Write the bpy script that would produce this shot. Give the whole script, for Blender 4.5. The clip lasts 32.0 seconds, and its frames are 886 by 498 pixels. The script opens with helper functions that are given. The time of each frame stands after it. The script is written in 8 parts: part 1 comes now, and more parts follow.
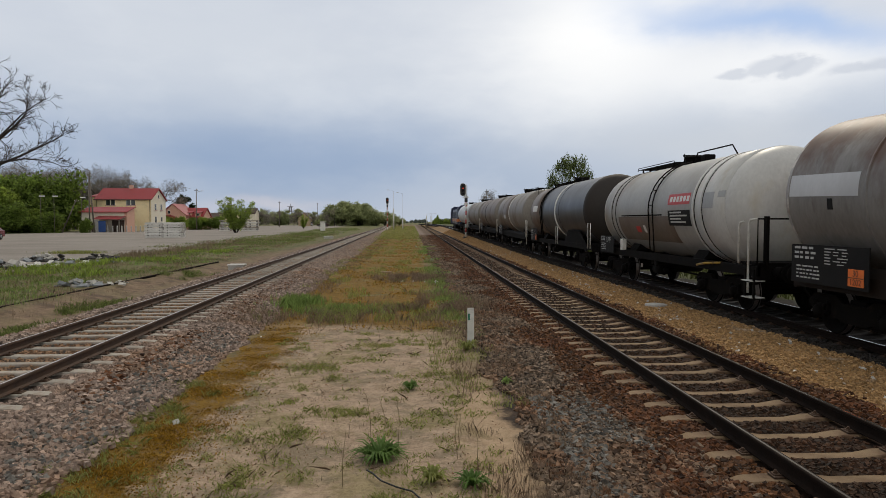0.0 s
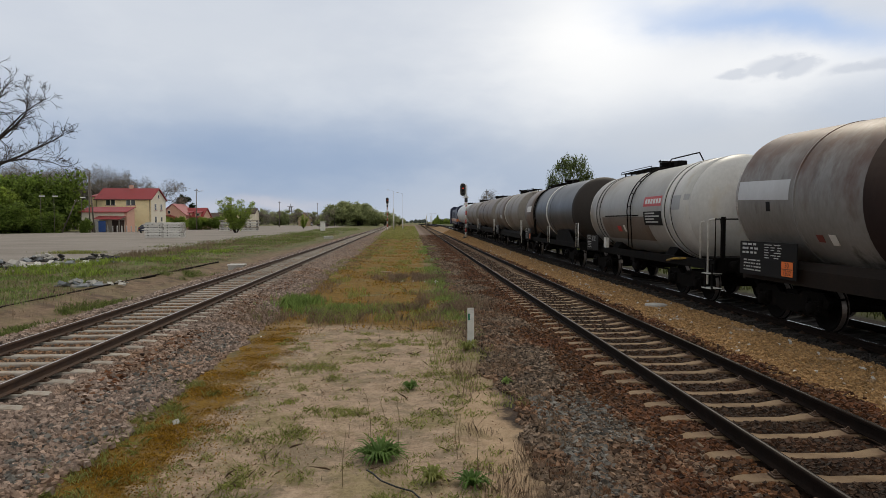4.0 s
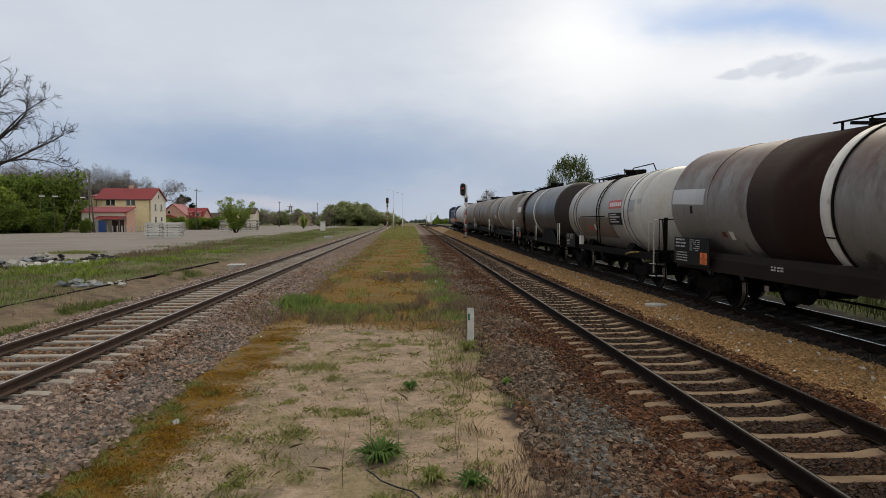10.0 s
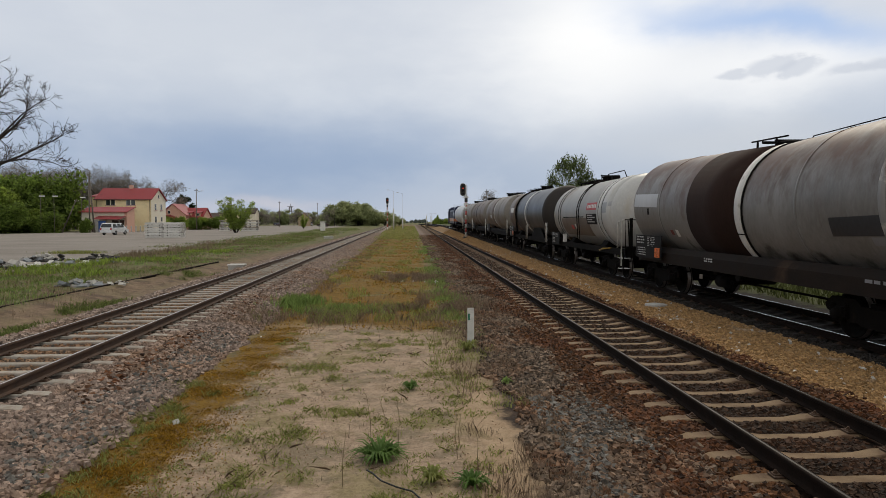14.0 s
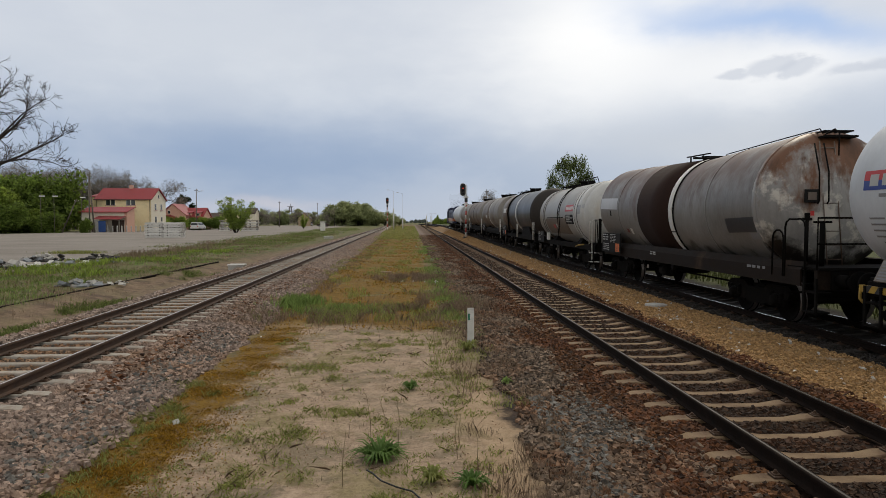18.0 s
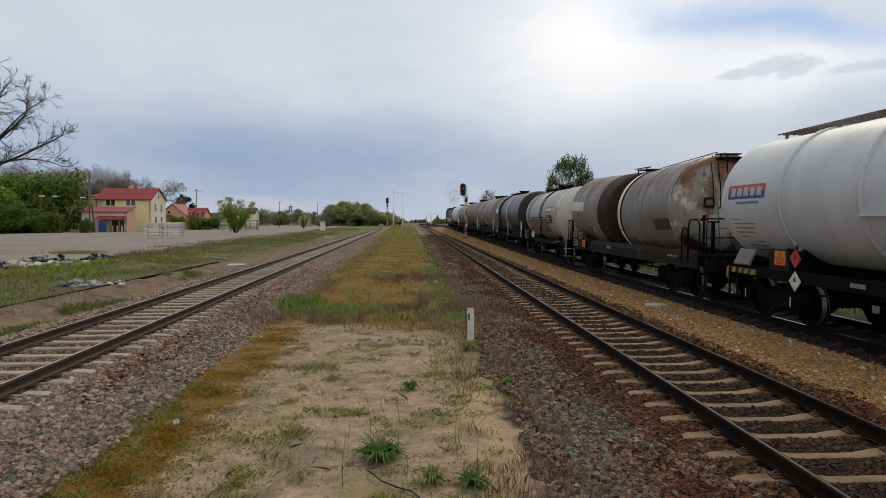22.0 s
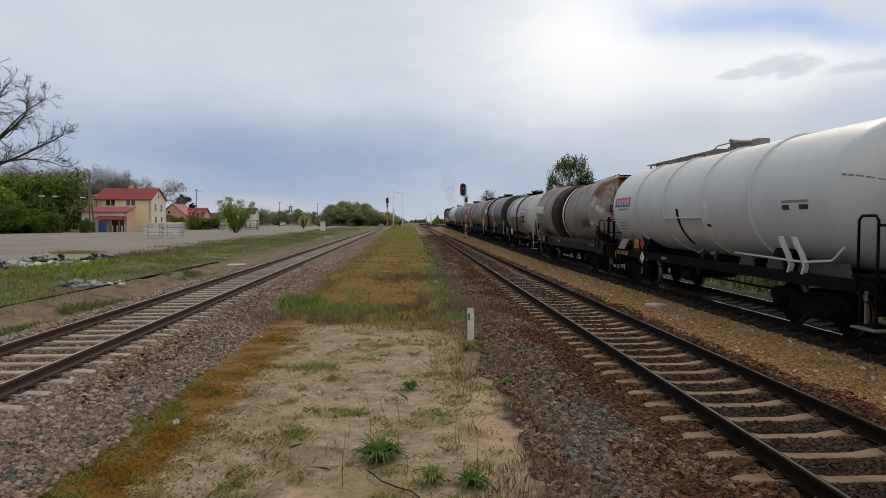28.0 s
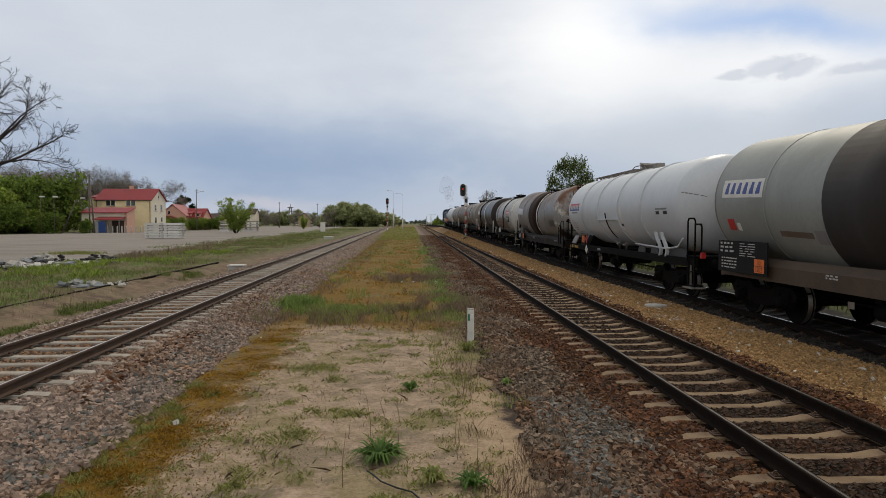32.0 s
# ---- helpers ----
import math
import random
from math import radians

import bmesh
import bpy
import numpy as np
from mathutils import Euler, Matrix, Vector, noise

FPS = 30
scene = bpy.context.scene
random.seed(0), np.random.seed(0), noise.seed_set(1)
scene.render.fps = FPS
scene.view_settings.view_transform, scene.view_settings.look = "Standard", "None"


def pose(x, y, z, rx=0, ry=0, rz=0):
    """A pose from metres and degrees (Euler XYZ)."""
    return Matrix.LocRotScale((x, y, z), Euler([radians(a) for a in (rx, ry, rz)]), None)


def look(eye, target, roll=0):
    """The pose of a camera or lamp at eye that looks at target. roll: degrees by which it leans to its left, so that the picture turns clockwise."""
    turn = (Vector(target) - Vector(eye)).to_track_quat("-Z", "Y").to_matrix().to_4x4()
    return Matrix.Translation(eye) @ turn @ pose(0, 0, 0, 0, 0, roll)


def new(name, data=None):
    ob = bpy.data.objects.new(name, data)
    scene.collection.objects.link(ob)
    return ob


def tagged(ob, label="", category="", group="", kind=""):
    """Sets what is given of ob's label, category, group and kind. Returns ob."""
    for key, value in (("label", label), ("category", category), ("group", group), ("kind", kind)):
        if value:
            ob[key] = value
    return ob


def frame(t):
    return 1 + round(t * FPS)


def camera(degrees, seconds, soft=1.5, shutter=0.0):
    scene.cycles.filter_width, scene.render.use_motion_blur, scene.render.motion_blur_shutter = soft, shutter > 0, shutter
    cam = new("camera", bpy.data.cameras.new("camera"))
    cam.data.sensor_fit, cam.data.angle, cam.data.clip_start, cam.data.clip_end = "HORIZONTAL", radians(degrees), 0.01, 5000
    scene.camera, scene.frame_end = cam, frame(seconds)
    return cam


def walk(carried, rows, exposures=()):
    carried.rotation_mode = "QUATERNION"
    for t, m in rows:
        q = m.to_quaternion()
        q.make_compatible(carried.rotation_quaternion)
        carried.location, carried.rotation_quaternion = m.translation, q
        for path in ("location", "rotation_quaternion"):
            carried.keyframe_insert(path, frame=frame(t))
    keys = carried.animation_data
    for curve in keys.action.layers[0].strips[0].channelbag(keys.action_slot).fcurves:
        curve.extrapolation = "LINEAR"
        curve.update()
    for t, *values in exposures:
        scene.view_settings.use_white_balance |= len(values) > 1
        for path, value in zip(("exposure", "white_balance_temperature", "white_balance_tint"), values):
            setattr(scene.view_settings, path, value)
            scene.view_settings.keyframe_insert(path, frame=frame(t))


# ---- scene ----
# ---- camera: it stands on the ground between the two tracks ----
EYE = 2.35
cam = camera(68.57, 32.0, soft=0.55)


def aim(dx=0.0, dy=0.0):
    """The still camera, tilted by a small unsteadiness of dx, dy hundredths of a degree."""
    return pose(0, 0, EYE, 90 - 2.44 + dy / 100, 0, -2.74 + dx / 100)


walk(cam, [(0, aim()), (0.5, aim(-5, 7)), (1.0, aim(0, 13)), (1.5, aim(9, 15)), (1.8, aim(2, 3)), (2.0, aim()),
           (28.5, aim()), (29.0, aim(0, 5)), (32.0, aim(0, 5))])

# ---- light: a clouded spring sky, the sun veiled ahead and to the right ----
world = bpy.data.worlds.new("sky")
scene.world = world
world.use_nodes = True
SUN_AZ, SUN_EL = 22.0, 44.0


def sky_nodes():
    nt = world.node_tree
    nt.nodes.clear()
    N, L = nt.nodes.new, nt.links.new

    def val(v):
        n = N("ShaderNodeValue")
        n.outputs[0].default_value = v
        return n.outputs[0]

    def op(kind, a, b=None, clamp=False):
        n = N("ShaderNodeMath")
        n.operation, n.use_clamp = kind, clamp
        for s, v in zip(n.inputs, (a, b)):
            if v is None:
                continue
            if isinstance(v, (int, float)):
                s.default_value = v
            else:
                L(v, s)
        return n.outputs[0]

    def mixc(fac, a, b):
        n = N("ShaderNodeMix")
        n.data_type = "RGBA"
        for s, v in ((n.inputs[0], fac), (n.inputs[6], a), (n.inputs[7], b)):
            if isinstance(v, tuple):
                s.default_value = (*v, 1)
            elif isinstance(v, (int, float)):
                s.default_value = v
            else:
                L(v, s)
        return n.outputs[2]

    def smooth(x, lo, hi):
        n = N("ShaderNodeMapRange")
        n.interpolation_type = "SMOOTHSTEP"
        L(x, n.inputs[0])
        n.inputs[1].default_value, n.inputs[2].default_value = lo, hi
        return n.outputs[0]

    co = N("ShaderNodeTexCoord").outputs["Generated"]
    sep = N("ShaderNodeSeparateXYZ")
    L(co, sep.inputs[0])
    x, y, z = sep.outputs
    az = op("MULTIPLY", op("ARCTAN2", x, y), 57.2958)
    el = op("MULTIPLY", op("ARCSINE", z), 57.2958)

    def cloudy(sx, sz, detail, seed, rough=0.55):
        m = N("ShaderNodeMapping")
        m.inputs["Location"].default_value = (seed, seed * 1.7, seed * 0.3)
        m.inputs["Scale"].default_value = (sx, sx, sz)
        L(co, m.inputs[0])
        n = N("ShaderNodeTexNoise")
        n.inputs["Scale"].default_value, n.inputs["Detail"].default_value, n.inputs["Roughness"].default_value = 1.0, detail, rough
        L(m.outputs[0], n.inputs["Vector"])
        return n.outputs[0]

    n1 = cloudy(2.2, 6.5, 5, 3.1)
    n2 = cloudy(5.5, 11.0, 6, 7.7)
    n3 = cloudy(1.2, 3.0, 3, 1.3)
    azw = op("ADD", az, op("MULTIPLY", op("SUBTRACT", n1, 0.5), 15))
    elw = op("ADD", el, op("MULTIPLY", op("SUBTRACT", n1, 0.5), 6))
    azf = op("ADD", az, op("MULTIPLY", op("SUBTRACT", n2, 0.5), 9))
    elf = op("ADD", el, op("MULTIPLY", op("SUBTRACT", n2, 0.5), 4.5))

    def blob(a0, e0, wa, we, fine=False, tilt=0.0, crisp=False):
        u = op("DIVIDE", op("SUBTRACT", azf if fine else azw, a0), wa)
        v = op("DIVIDE", op("ADD", op("SUBTRACT", elf if fine else elw, e0), op("MULTIPLY", op("SUBTRACT", az, a0), tilt)), we)
        r = op("ADD", op("MULTIPLY", u, u), op("MULTIPLY", v, v))
        g = op("EXPONENT", op("MULTIPLY", r, -1.0))
        return smooth(g, 0.15, 0.75) if crisp else g

    # grey-blue layer low down, paler veil above
    low = (0.38, 0.465, 0.61)
    high = (0.66, 0.70, 0.765)
    base = mixc(smooth(elw, 3, 15), low, high)
    base = mixc(op("MULTIPLY", smooth(n2, 0.42, 0.70), 0.30), base, (0.80, 0.83, 0.87))
    base = mixc(op("MULTIPLY", smooth(n1, 0.52, 0.34), 0.30), base, (0.55, 0.60, 0.70))
    # horizon haze
    base = mixc(op("MULTIPLY", op("SUBTRACT", 1.0, smooth(el, -1, 5.0)), 0.5), base, (0.46, 0.52, 0.63))
    # darker blue shelf of cloud
    base = mixc(op("MULTIPLY", blob(-12, 5.2, 16, 3.2), 0.82), base, (0.26, 0.36, 0.545))
    base = mixc(op("MULTIPLY", blob(-8, 3.2, 9, 1.5, True), 0.4), base, (0.30, 0.40, 0.58))
    base = mixc(op("MULTIPLY", blob(-12, 1.6, 5, 0.5, True), 0.5), base, (0.66, 0.62, 0.66))
    # bright opening in front of the sun
    base = mixc(op("MULTIPLY", blob(15.5, 15.5, 10.5, 6.5), 0.93), base, (1.08, 1.07, 1.05))
    base = mixc(op("MULTIPLY", blob(29, 11.6, 12, 2.4, True), 0.8), base, (1.0, 1.0, 1.0))
    base = mixc(op("MULTIPLY", blob(27, 6.2, 15, 2.6), 0.75), base, (0.60, 0.63, 0.68))
    # blue gaps and small dark cloud scraps
    base = mixc(op("MULTIPLY", blob(29.5, 14.9, 10, 1.5, True, 0.22), 0.95), base, (0.44, 0.58, 0.84))
    for a0, e0, wa, we in ((25.9, 11.1, 1.3, 0.32), (28.2, 11.45, 1.7, 0.55), (30.3, 11.2, 1.5, 0.38), (33.8, 10.75, 1.6, 0.45), (36.6, 10.85, 2.0, 0.6)):
        base = mixc(op("MULTIPLY", blob(a0, e0, wa, we, True, 0.0, True), 0.62), base, (0.56, 0.60, 0.68))
    # behind and overhead: a grey deck, paler towards the zenith and behind
    deck = mixc(smooth(op("ABSOLUTE", az), 115, 155), mixc(smooth(el, 0, 60), (0.20, 0.196, 0.19), (0.52, 0.51, 0.49)), (1.1, 1.08, 1.04))
    deck = mixc(op("MULTIPLY", n3, 0.4), deck, (0.36, 0.355, 0.345))
    base = mixc(op("MAXIMUM", op("MULTIPLY", smooth(el, 25, 44), 0.92), op("MULTIPLY", smooth(op("ABSOLUTE", az), 48, 95), 0.92)), base, deck)
    sky = N("ShaderNodeTexSky")
    sky.sky_type, sky.sun_disc = "NISHITA", False
    sky.sun_elevation, sky.sun_rotation = radians(SUN_EL), radians(SUN_AZ)
    b1, b2 = N("ShaderNodeBackground"), N("ShaderNodeBackground")
    L(sky.outputs[0], b1.inputs[0])
    b1.inputs[1].default_value = 0.08
    L(base, b2.inputs[0])
    b2.inputs[1].default_value = 1.0
    mix = N("ShaderNodeMixShader")
    mix.inputs[0].default_value = 0.94
    L(b1.outputs[0], mix.inputs[1])
    L(b2.outputs[0], mix.inputs[2])
    out = N("ShaderNodeOutputWorld")
    L(mix.outputs[0], out.inputs[0])


sky_nodes()
sun = new("sun", bpy.data.lights.new("sun", "SUN"))
sun.data.energy, sun.data.angle, sun.data.color = 1.32, radians(12), (1.0, 0.885, 0.70)
sun.matrix_world = look((0, 0, 0), (-math.sin(radians(SUN_AZ)) * math.cos(radians(SUN_EL)),
                                   -math.cos(radians(SUN_AZ)) * math.cos(radians(SUN_EL)), -math.sin(radians(SUN_EL))))
scene.view_settings.exposure = 0.0


# ---- mesh and material tools ----
class Build:
    """A plain list of vertices and faces, turned into one mesh."""

    def __init__(self):
        self.v, self.f, self.s = [], [], []

    def add(self, verts, faces, smooth=False):
        k = len(self.v)
        self.v.extend(verts)
        self.f.extend(tuple(k + i for i in f) for f in faces)
        self.s.extend([smooth] * len(faces))
        return self

    def box(self, x0, x1, y0, y1, z0, z1, c=0.0):
        """A box with its edges cut by c along its top and bottom."""
        if c <= 0:
            v = [(x, y, z) for z in (z0, z1) for x, y in ((x0, y0), (x1, y0), (x1, y1), (x0, y1))]
            f = [(3, 2, 1, 0), (4, 5, 6, 7), (0, 1, 5, 4), (1, 2, 6, 5), (2, 3, 7, 6), (3, 0, 4, 7)]
            return self.add(v, f)
        ring = lambda d, z: [(x0 + d, y0 + c, z), (x0 + c, y0 + d, z), (x1 - c, y0 + d, z), (x1 - d, y0 + c, z),
                             (x1 - d, y1 - c, z), (x1 - c, y1 - d, z), (x0 + c, y1 - d, z), (x0 + d, y1 - c, z)]
        v = ring(c * 0.999, z0) + ring(0, z0 + c) + ring(0, z1 - c) + ring(c * 0.999, z1)
        f = [tuple(range(7, -1, -1)), tuple(range(24, 32))]
        for r in range(3):
            f += [(r * 8 + i, r * 8 + (i + 1) % 8, r * 8 + 8 + (i + 1) % 8, r * 8 + 8 + i) for i in range(8)]
        return self.add(v, f)

    def cyl(self, p, q, r, seg=12, r2=None, caps=True, smooth=True):
        p, q = Vector(p), Vector(q)
        d = (q - p).normalized()
        a = d.orthogonal().normalized()
        b = d.cross(a)
        r2 = r if r2 is None else r2
        v = [tuple(c + (a * math.cos(t) + b * math.sin(t)) * rr) for c, rr in ((p, r), (q, r2))
             for t in (2 * math.pi * i / seg for i in range(seg))]
        self.add(v, [(i, (i + 1) % seg, seg + (i + 1) % seg, seg + i) for i in range(seg)], smooth)
        if caps:
            self.add(v, [tuple(range(seg - 1, -1, -1)), tuple(range(seg, 2 * seg))])
        return self

    def pipe(self, pts, r, seg=6):
        """One bent tube through the points."""
        pts = [Vector(p) for p in pts]
        v, n = [], len(pts)
        a = None
        for k, p in enumerate(pts):
            d = (pts[min(k + 1, n - 1)] - pts[max(k - 1, 0)]).normalized()
            a = d.orthogonal().normalized() if a is None else (a - d * a.dot(d)).normalized()
            c = d.cross(a)
            v += [tuple(p + (a * math.cos(t) + c * math.sin(t)) * r) for t in (2 * math.pi * i / seg for i in range(seg))]
        f = [(k * seg + i, k * seg + (i + 1) % seg, k * seg + seg + (i + 1) % seg, k * seg + seg + i) for k in range(n - 1) for i in range(seg)]
        f += [tuple(range(seg - 1, -1, -1)), tuple(range(n * seg - seg, n * seg))]
        return self.add(v, f, True)

    def lathe(self, prof, axis="y", seg=40, at=(0, 0, 0), a0=0.0, a1=360.0, smooth=True):
        """prof: (along, radius). Round the y, x or z axis through at; a0 to a1 in degrees."""
        full = a1 - a0 >= 360
        n = seg if full else seg + 1
        v = []
        for h, r in prof:
            for i in range(n):
                t = radians(a0 + (a1 - a0) * i / seg)
                c, s = r * math.cos(t), r * math.sin(t)
                p = {"y": (c, h, s), "x": (h, c, s), "z": (c, s, h)}[axis]
                v.append((p[0] + at[0], p[1] + at[1], p[2] + at[2]))
        f = []
        for k in range(len(prof) - 1):
            for i in range(seg):
                j = (i + 1) % n if full else i + 1
                q = (k * n + i, k * n + j, k * n + n + j, k * n + n + i)
                f.append(q if axis != "y" else q[::-1])
        return self.add(v, f, smooth)

    def prism(self, poly, x0, x1, axis="x"):
        """A flat outline of (a, b) pushed from x0 to x1 along an axis."""
        n = len(poly)
        put = {"x": lambda h, a, b: (h, a, b), "y": lambda h, a, b: (a, h, b), "z": lambda h, a, b: (a, b, h)}[axis]
        v = [put(h, a, b) for h in (x0, x1) for a, b in poly]
        f = [tuple(range(n - 1, -1, -1)), tuple(range(n, 2 * n))]
        f += [(i, (i + 1) % n, n + (i + 1) % n, n + i) for i in range(n)]
        return self.add(v, f)

    def mesh(self, name):
        me = bpy.data.meshes.new(name)
        me.from_pydata(self.v, [], self.f)
        me.polygons.foreach_set("use_smooth", self.s)
        me.update()
        if len(self.f) < 4000:
            bm = bmesh.new()
            bm.from_mesh(me)
            bmesh.ops.remove_doubles(bm, verts=bm.verts, dist=1e-5)
            bmesh.ops.recalc_face_normals(bm, faces=bm.faces)
            bm.to_mesh(me)
            bm.free()
        return me


def part(name, b, mat, parent, label=""):
    """One mesh object under a thing or a part (or a thing by itself, with parent None)."""
    me = b.mesh(name) if isinstance(b, Build) else b
    if mat and not me.materials:
        me.materials.append(mat)
    ob = new(name, me)
    ob.parent = parent
    if label:
        ob["label"] = label
    if name in ("writing", "load_table", "sill_writing"):
        ob["kind"] = "stuff"
    return ob


def empty(name, m=None, parent=None):
    ob = new(name)
    ob.empty_display_size = 0.3
    ob.parent = parent
    if m is not None:
        ob.matrix_basis = m
    return ob


def material(name, c1, c2, scale=4.0, rough=0.6, metal=0.0, bump=0.1, fine=40.0, stain=None, stain_at=(0.55, 0.7), stain_scale=0.8,
             stretch=(1, 1, 1), spec=0.4, rnd=0.0, island=0.0, bdist=0.02):
    """Two-scale procedural surface: grain between c1 and c2, a broad stain colour, bump, roughness variation."""
    m = bpy.data.materials.new(name)
    m.use_nodes = True
    nt = m.node_tree
    N, L = nt.nodes.new, nt.links.new
    p = nt.nodes["Principled BSDF"]
    co = N("ShaderNodeTexCoord").outputs["Object"]
    mp = N("ShaderNodeMapping")
    mp.inputs["Scale"].default_value = stretch
    L(co, mp.inputs[0])

    def tex(s, d=4, vec=None):
        n = N("ShaderNodeTexNoise")
        n.inputs["Scale"].default_value, n.inputs["Detail"].default_value = s, d
        n.inputs["Roughness"].default_value = 0.6
        L(vec or mp.outputs[0], n.inputs["Vector"])
        return n.outputs[0]

    def ramp(x, lo, hi):
        n = N("ShaderNodeMapRange")
        L(x, n.inputs[0])
        n.inputs[1].default_value, n.inputs[2].default_value = lo, hi
        return n.outputs[0]

    def mixc(fac, a, b):
        n = N("ShaderNodeMix")
        n.data_type = "RGBA"
        for s, v in ((n.inputs[0], fac), (n.inputs[6], a), (n.inputs[7], b)):
            if isinstance(v, tuple):
                s.default_value = (*v, 1)
            elif isinstance(v, (int, float)):
                s.default_value = v
            else:
                L(v, s)
        return n.outputs[2]

    g1, g2 = tex(scale), tex(fine, 3)
    a = N("ShaderNodeMath")
    a.operation = "MULTIPLY_ADD"
    L(g2, a.inputs[0])
    a.inputs[1].default_value = 0.35
    b = N("ShaderNodeMath")
    b.operation = "MULTIPLY"
    L(g1, b.inputs[0])
    b.inputs[1].default_value = 0.65
    L(b.outputs[0], a.inputs[2])
    col = mixc(ramp(a.outputs[0], 0.34, 0.66), c1, c2)
    if stain:
        col = mixc(ramp(tex(stain_scale, 6), *stain_at), col, stain)
    if rnd or island:
        src = N("ShaderNodeObjectInfo").outputs["Random"] if rnd else N("ShaderNodeNewGeometry").outputs["Random Per Island"]
        h = N("ShaderNodeHueSaturation")
        k = rnd or island
        L(ramp(src, 0, 1), h.inputs["Value"])
        h.inputs["Value"].links[0].from_node.inputs[3].default_value = 1 - k
        h.inputs["Value"].links[0].from_node.inputs[4].default_value = 1 + k
        L(col, h.inputs["Color"])
        col = h.outputs[0]
    L(col, p.inputs["Base Color"])
    r = ramp(g1, 0.2, 0.8)
    r.node.inputs[3].default_value, r.node.inputs[4].default_value = max(0.05, rough - 0.12), min(1, rough + 0.12)
    L(r, p.inputs["Roughness"])
    p.inputs["Metallic"].default_value = metal
    p.inputs["Specular IOR Level"].default_value = spec
    if bump:
        bn = N("ShaderNodeBump")
        bn.inputs["Strength"].default_value, bn.inputs["Distance"].default_value = bump, bdist
        L(a.outputs[0], bn.inputs["Height"])
        L(bn.outputs[0], p.inputs["Normal"])
    return m


def plain(name, c, rough=0.5, metal=0.0, emit=0.0):
    m = bpy.data.materials.new(name)
    m.use_nodes = True
    p = m.node_tree.nodes["Principled BSDF"]
    p.inputs["Base Color"].default_value = (*c, 1)
    p.inputs["Roughness"].default_value, p.inputs["Metallic"].default_value = rough, metal
    if emit:
        p.inputs["Emission Color"].default_value = (*c, 1)
        p.inputs["Emission Strength"].default_value = emit
    return m


RAIL_RUST = material("rail_rust", (0.007, 0.005, 0.004), (0.020, 0.013, 0.010), 6, 0.85, 0.0, 0.3, 60, spec=0.08)
RAIL_TOP = material("rail_head", (0.76, 0.75, 0.74), (0.86, 0.85, 0.84), 3, 0.18, 1.0, 0.03, 80, stretch=(1, 0.1, 1))
RAIL_TOP_WORN = material("rail_head_rusty", (0.55, 0.51, 0.48), (0.70, 0.66, 0.62), 3, 0.34, 0.9, 0.05, 80, stretch=(1, 0.1, 1))
RAIL_BROWN = material("rail_rust_brown", (0.035, 0.019, 0.012), (0.085, 0.046, 0.028), 6, 0.8, 0.0, 0.3, 60)
RAIL_DULL = material("rail_head_dull", (0.02, 0.017, 0.015), (0.045, 0.038, 0.034), 3, 0.5, 0.3, 0.05, 80, stretch=(1, 0.1, 1))
CONCRETE = material("sleeper_concrete", (0.25, 0.225, 0.19), (0.40, 0.37, 0.325), 5, 0.9, 0, 0.4, 90, (0.19, 0.125, 0.08), (0.47, 0.7), 2.6, rnd=0.2)
CONCRETE_RUST = material("sleeper_concrete_tan", (0.17, 0.113, 0.062), (0.31, 0.22, 0.132), 5, 0.9, 0, 0.4, 90, (0.10, 0.058, 0.034), (0.45, 0.68), 2.5, rnd=0.14)
CONCRETE_DARK = material("sleeper_near_black", (0.012, 0.0095, 0.008), (0.036, 0.03, 0.025), 5, 0.85, 0, 0.4, 90, rnd=0.15)
FASTENER = material("fastener_iron", (0.04, 0.024, 0.016), (0.10, 0.058, 0.036), 20, 0.7, 0.4, 0.3, 90)
STONE = material("ballast_stone", (0.105, 0.077, 0.061), (0.40, 0.305, 0.25), 9, 0.9, 0, 0.3, 70, (0.25, 0.15, 0.09), (0.48, 0.68), 0.6, island=0.5)
STONE_RUST = material("ballast_stone_rusty", (0.056, 0.026, 0.012), (0.17, 0.082, 0.038), 9, 0.92, 0, 0.3, 70, (0.11, 0.040, 0.014), (0.46, 0.66), 0.7, island=0.78)
STONE_TAN = material("gravel_stone_ochre", (0.22, 0.122, 0.046), (0.45, 0.285, 0.13), 9, 0.92, 0, 0.3, 70, (0.36, 0.30, 0.24), (0.6, 0.72), 0.9, island=0.35)
STONE_FAR = material("ballast_stone_pale_pink", (0.19, 0.143, 0.115), (0.38, 0.295, 0.24), 9, 0.92, 0, 0.2, 70, (0.27, 0.18, 0.125), (0.48, 0.68), 0.6, island=0.35)
STONE_FILL = material("ballast_stone_sandy_brown", (0.13, 0.076, 0.043), (0.34, 0.215, 0.132), 9, 0.92, 0, 0.3, 70, (0.24, 0.13, 0.07), (0.46, 0.66), 0.7, island=0.45)
STONE_NEAR_BLACK = material("ballast_stone_near_black", (0.010, 0.008, 0.007), (0.042, 0.034, 0.028), 9, 0.85, 0, 0.3, 70, island=0.5)
STONE_MIX = material("ballast_stone_brown_grey", (0.06, 0.044, 0.032), (0.225, 0.162, 0.113), 9, 0.9, 0, 0.3, 70, (0.15, 0.075, 0.038), (0.45, 0.62), 0.7, island=0.78)

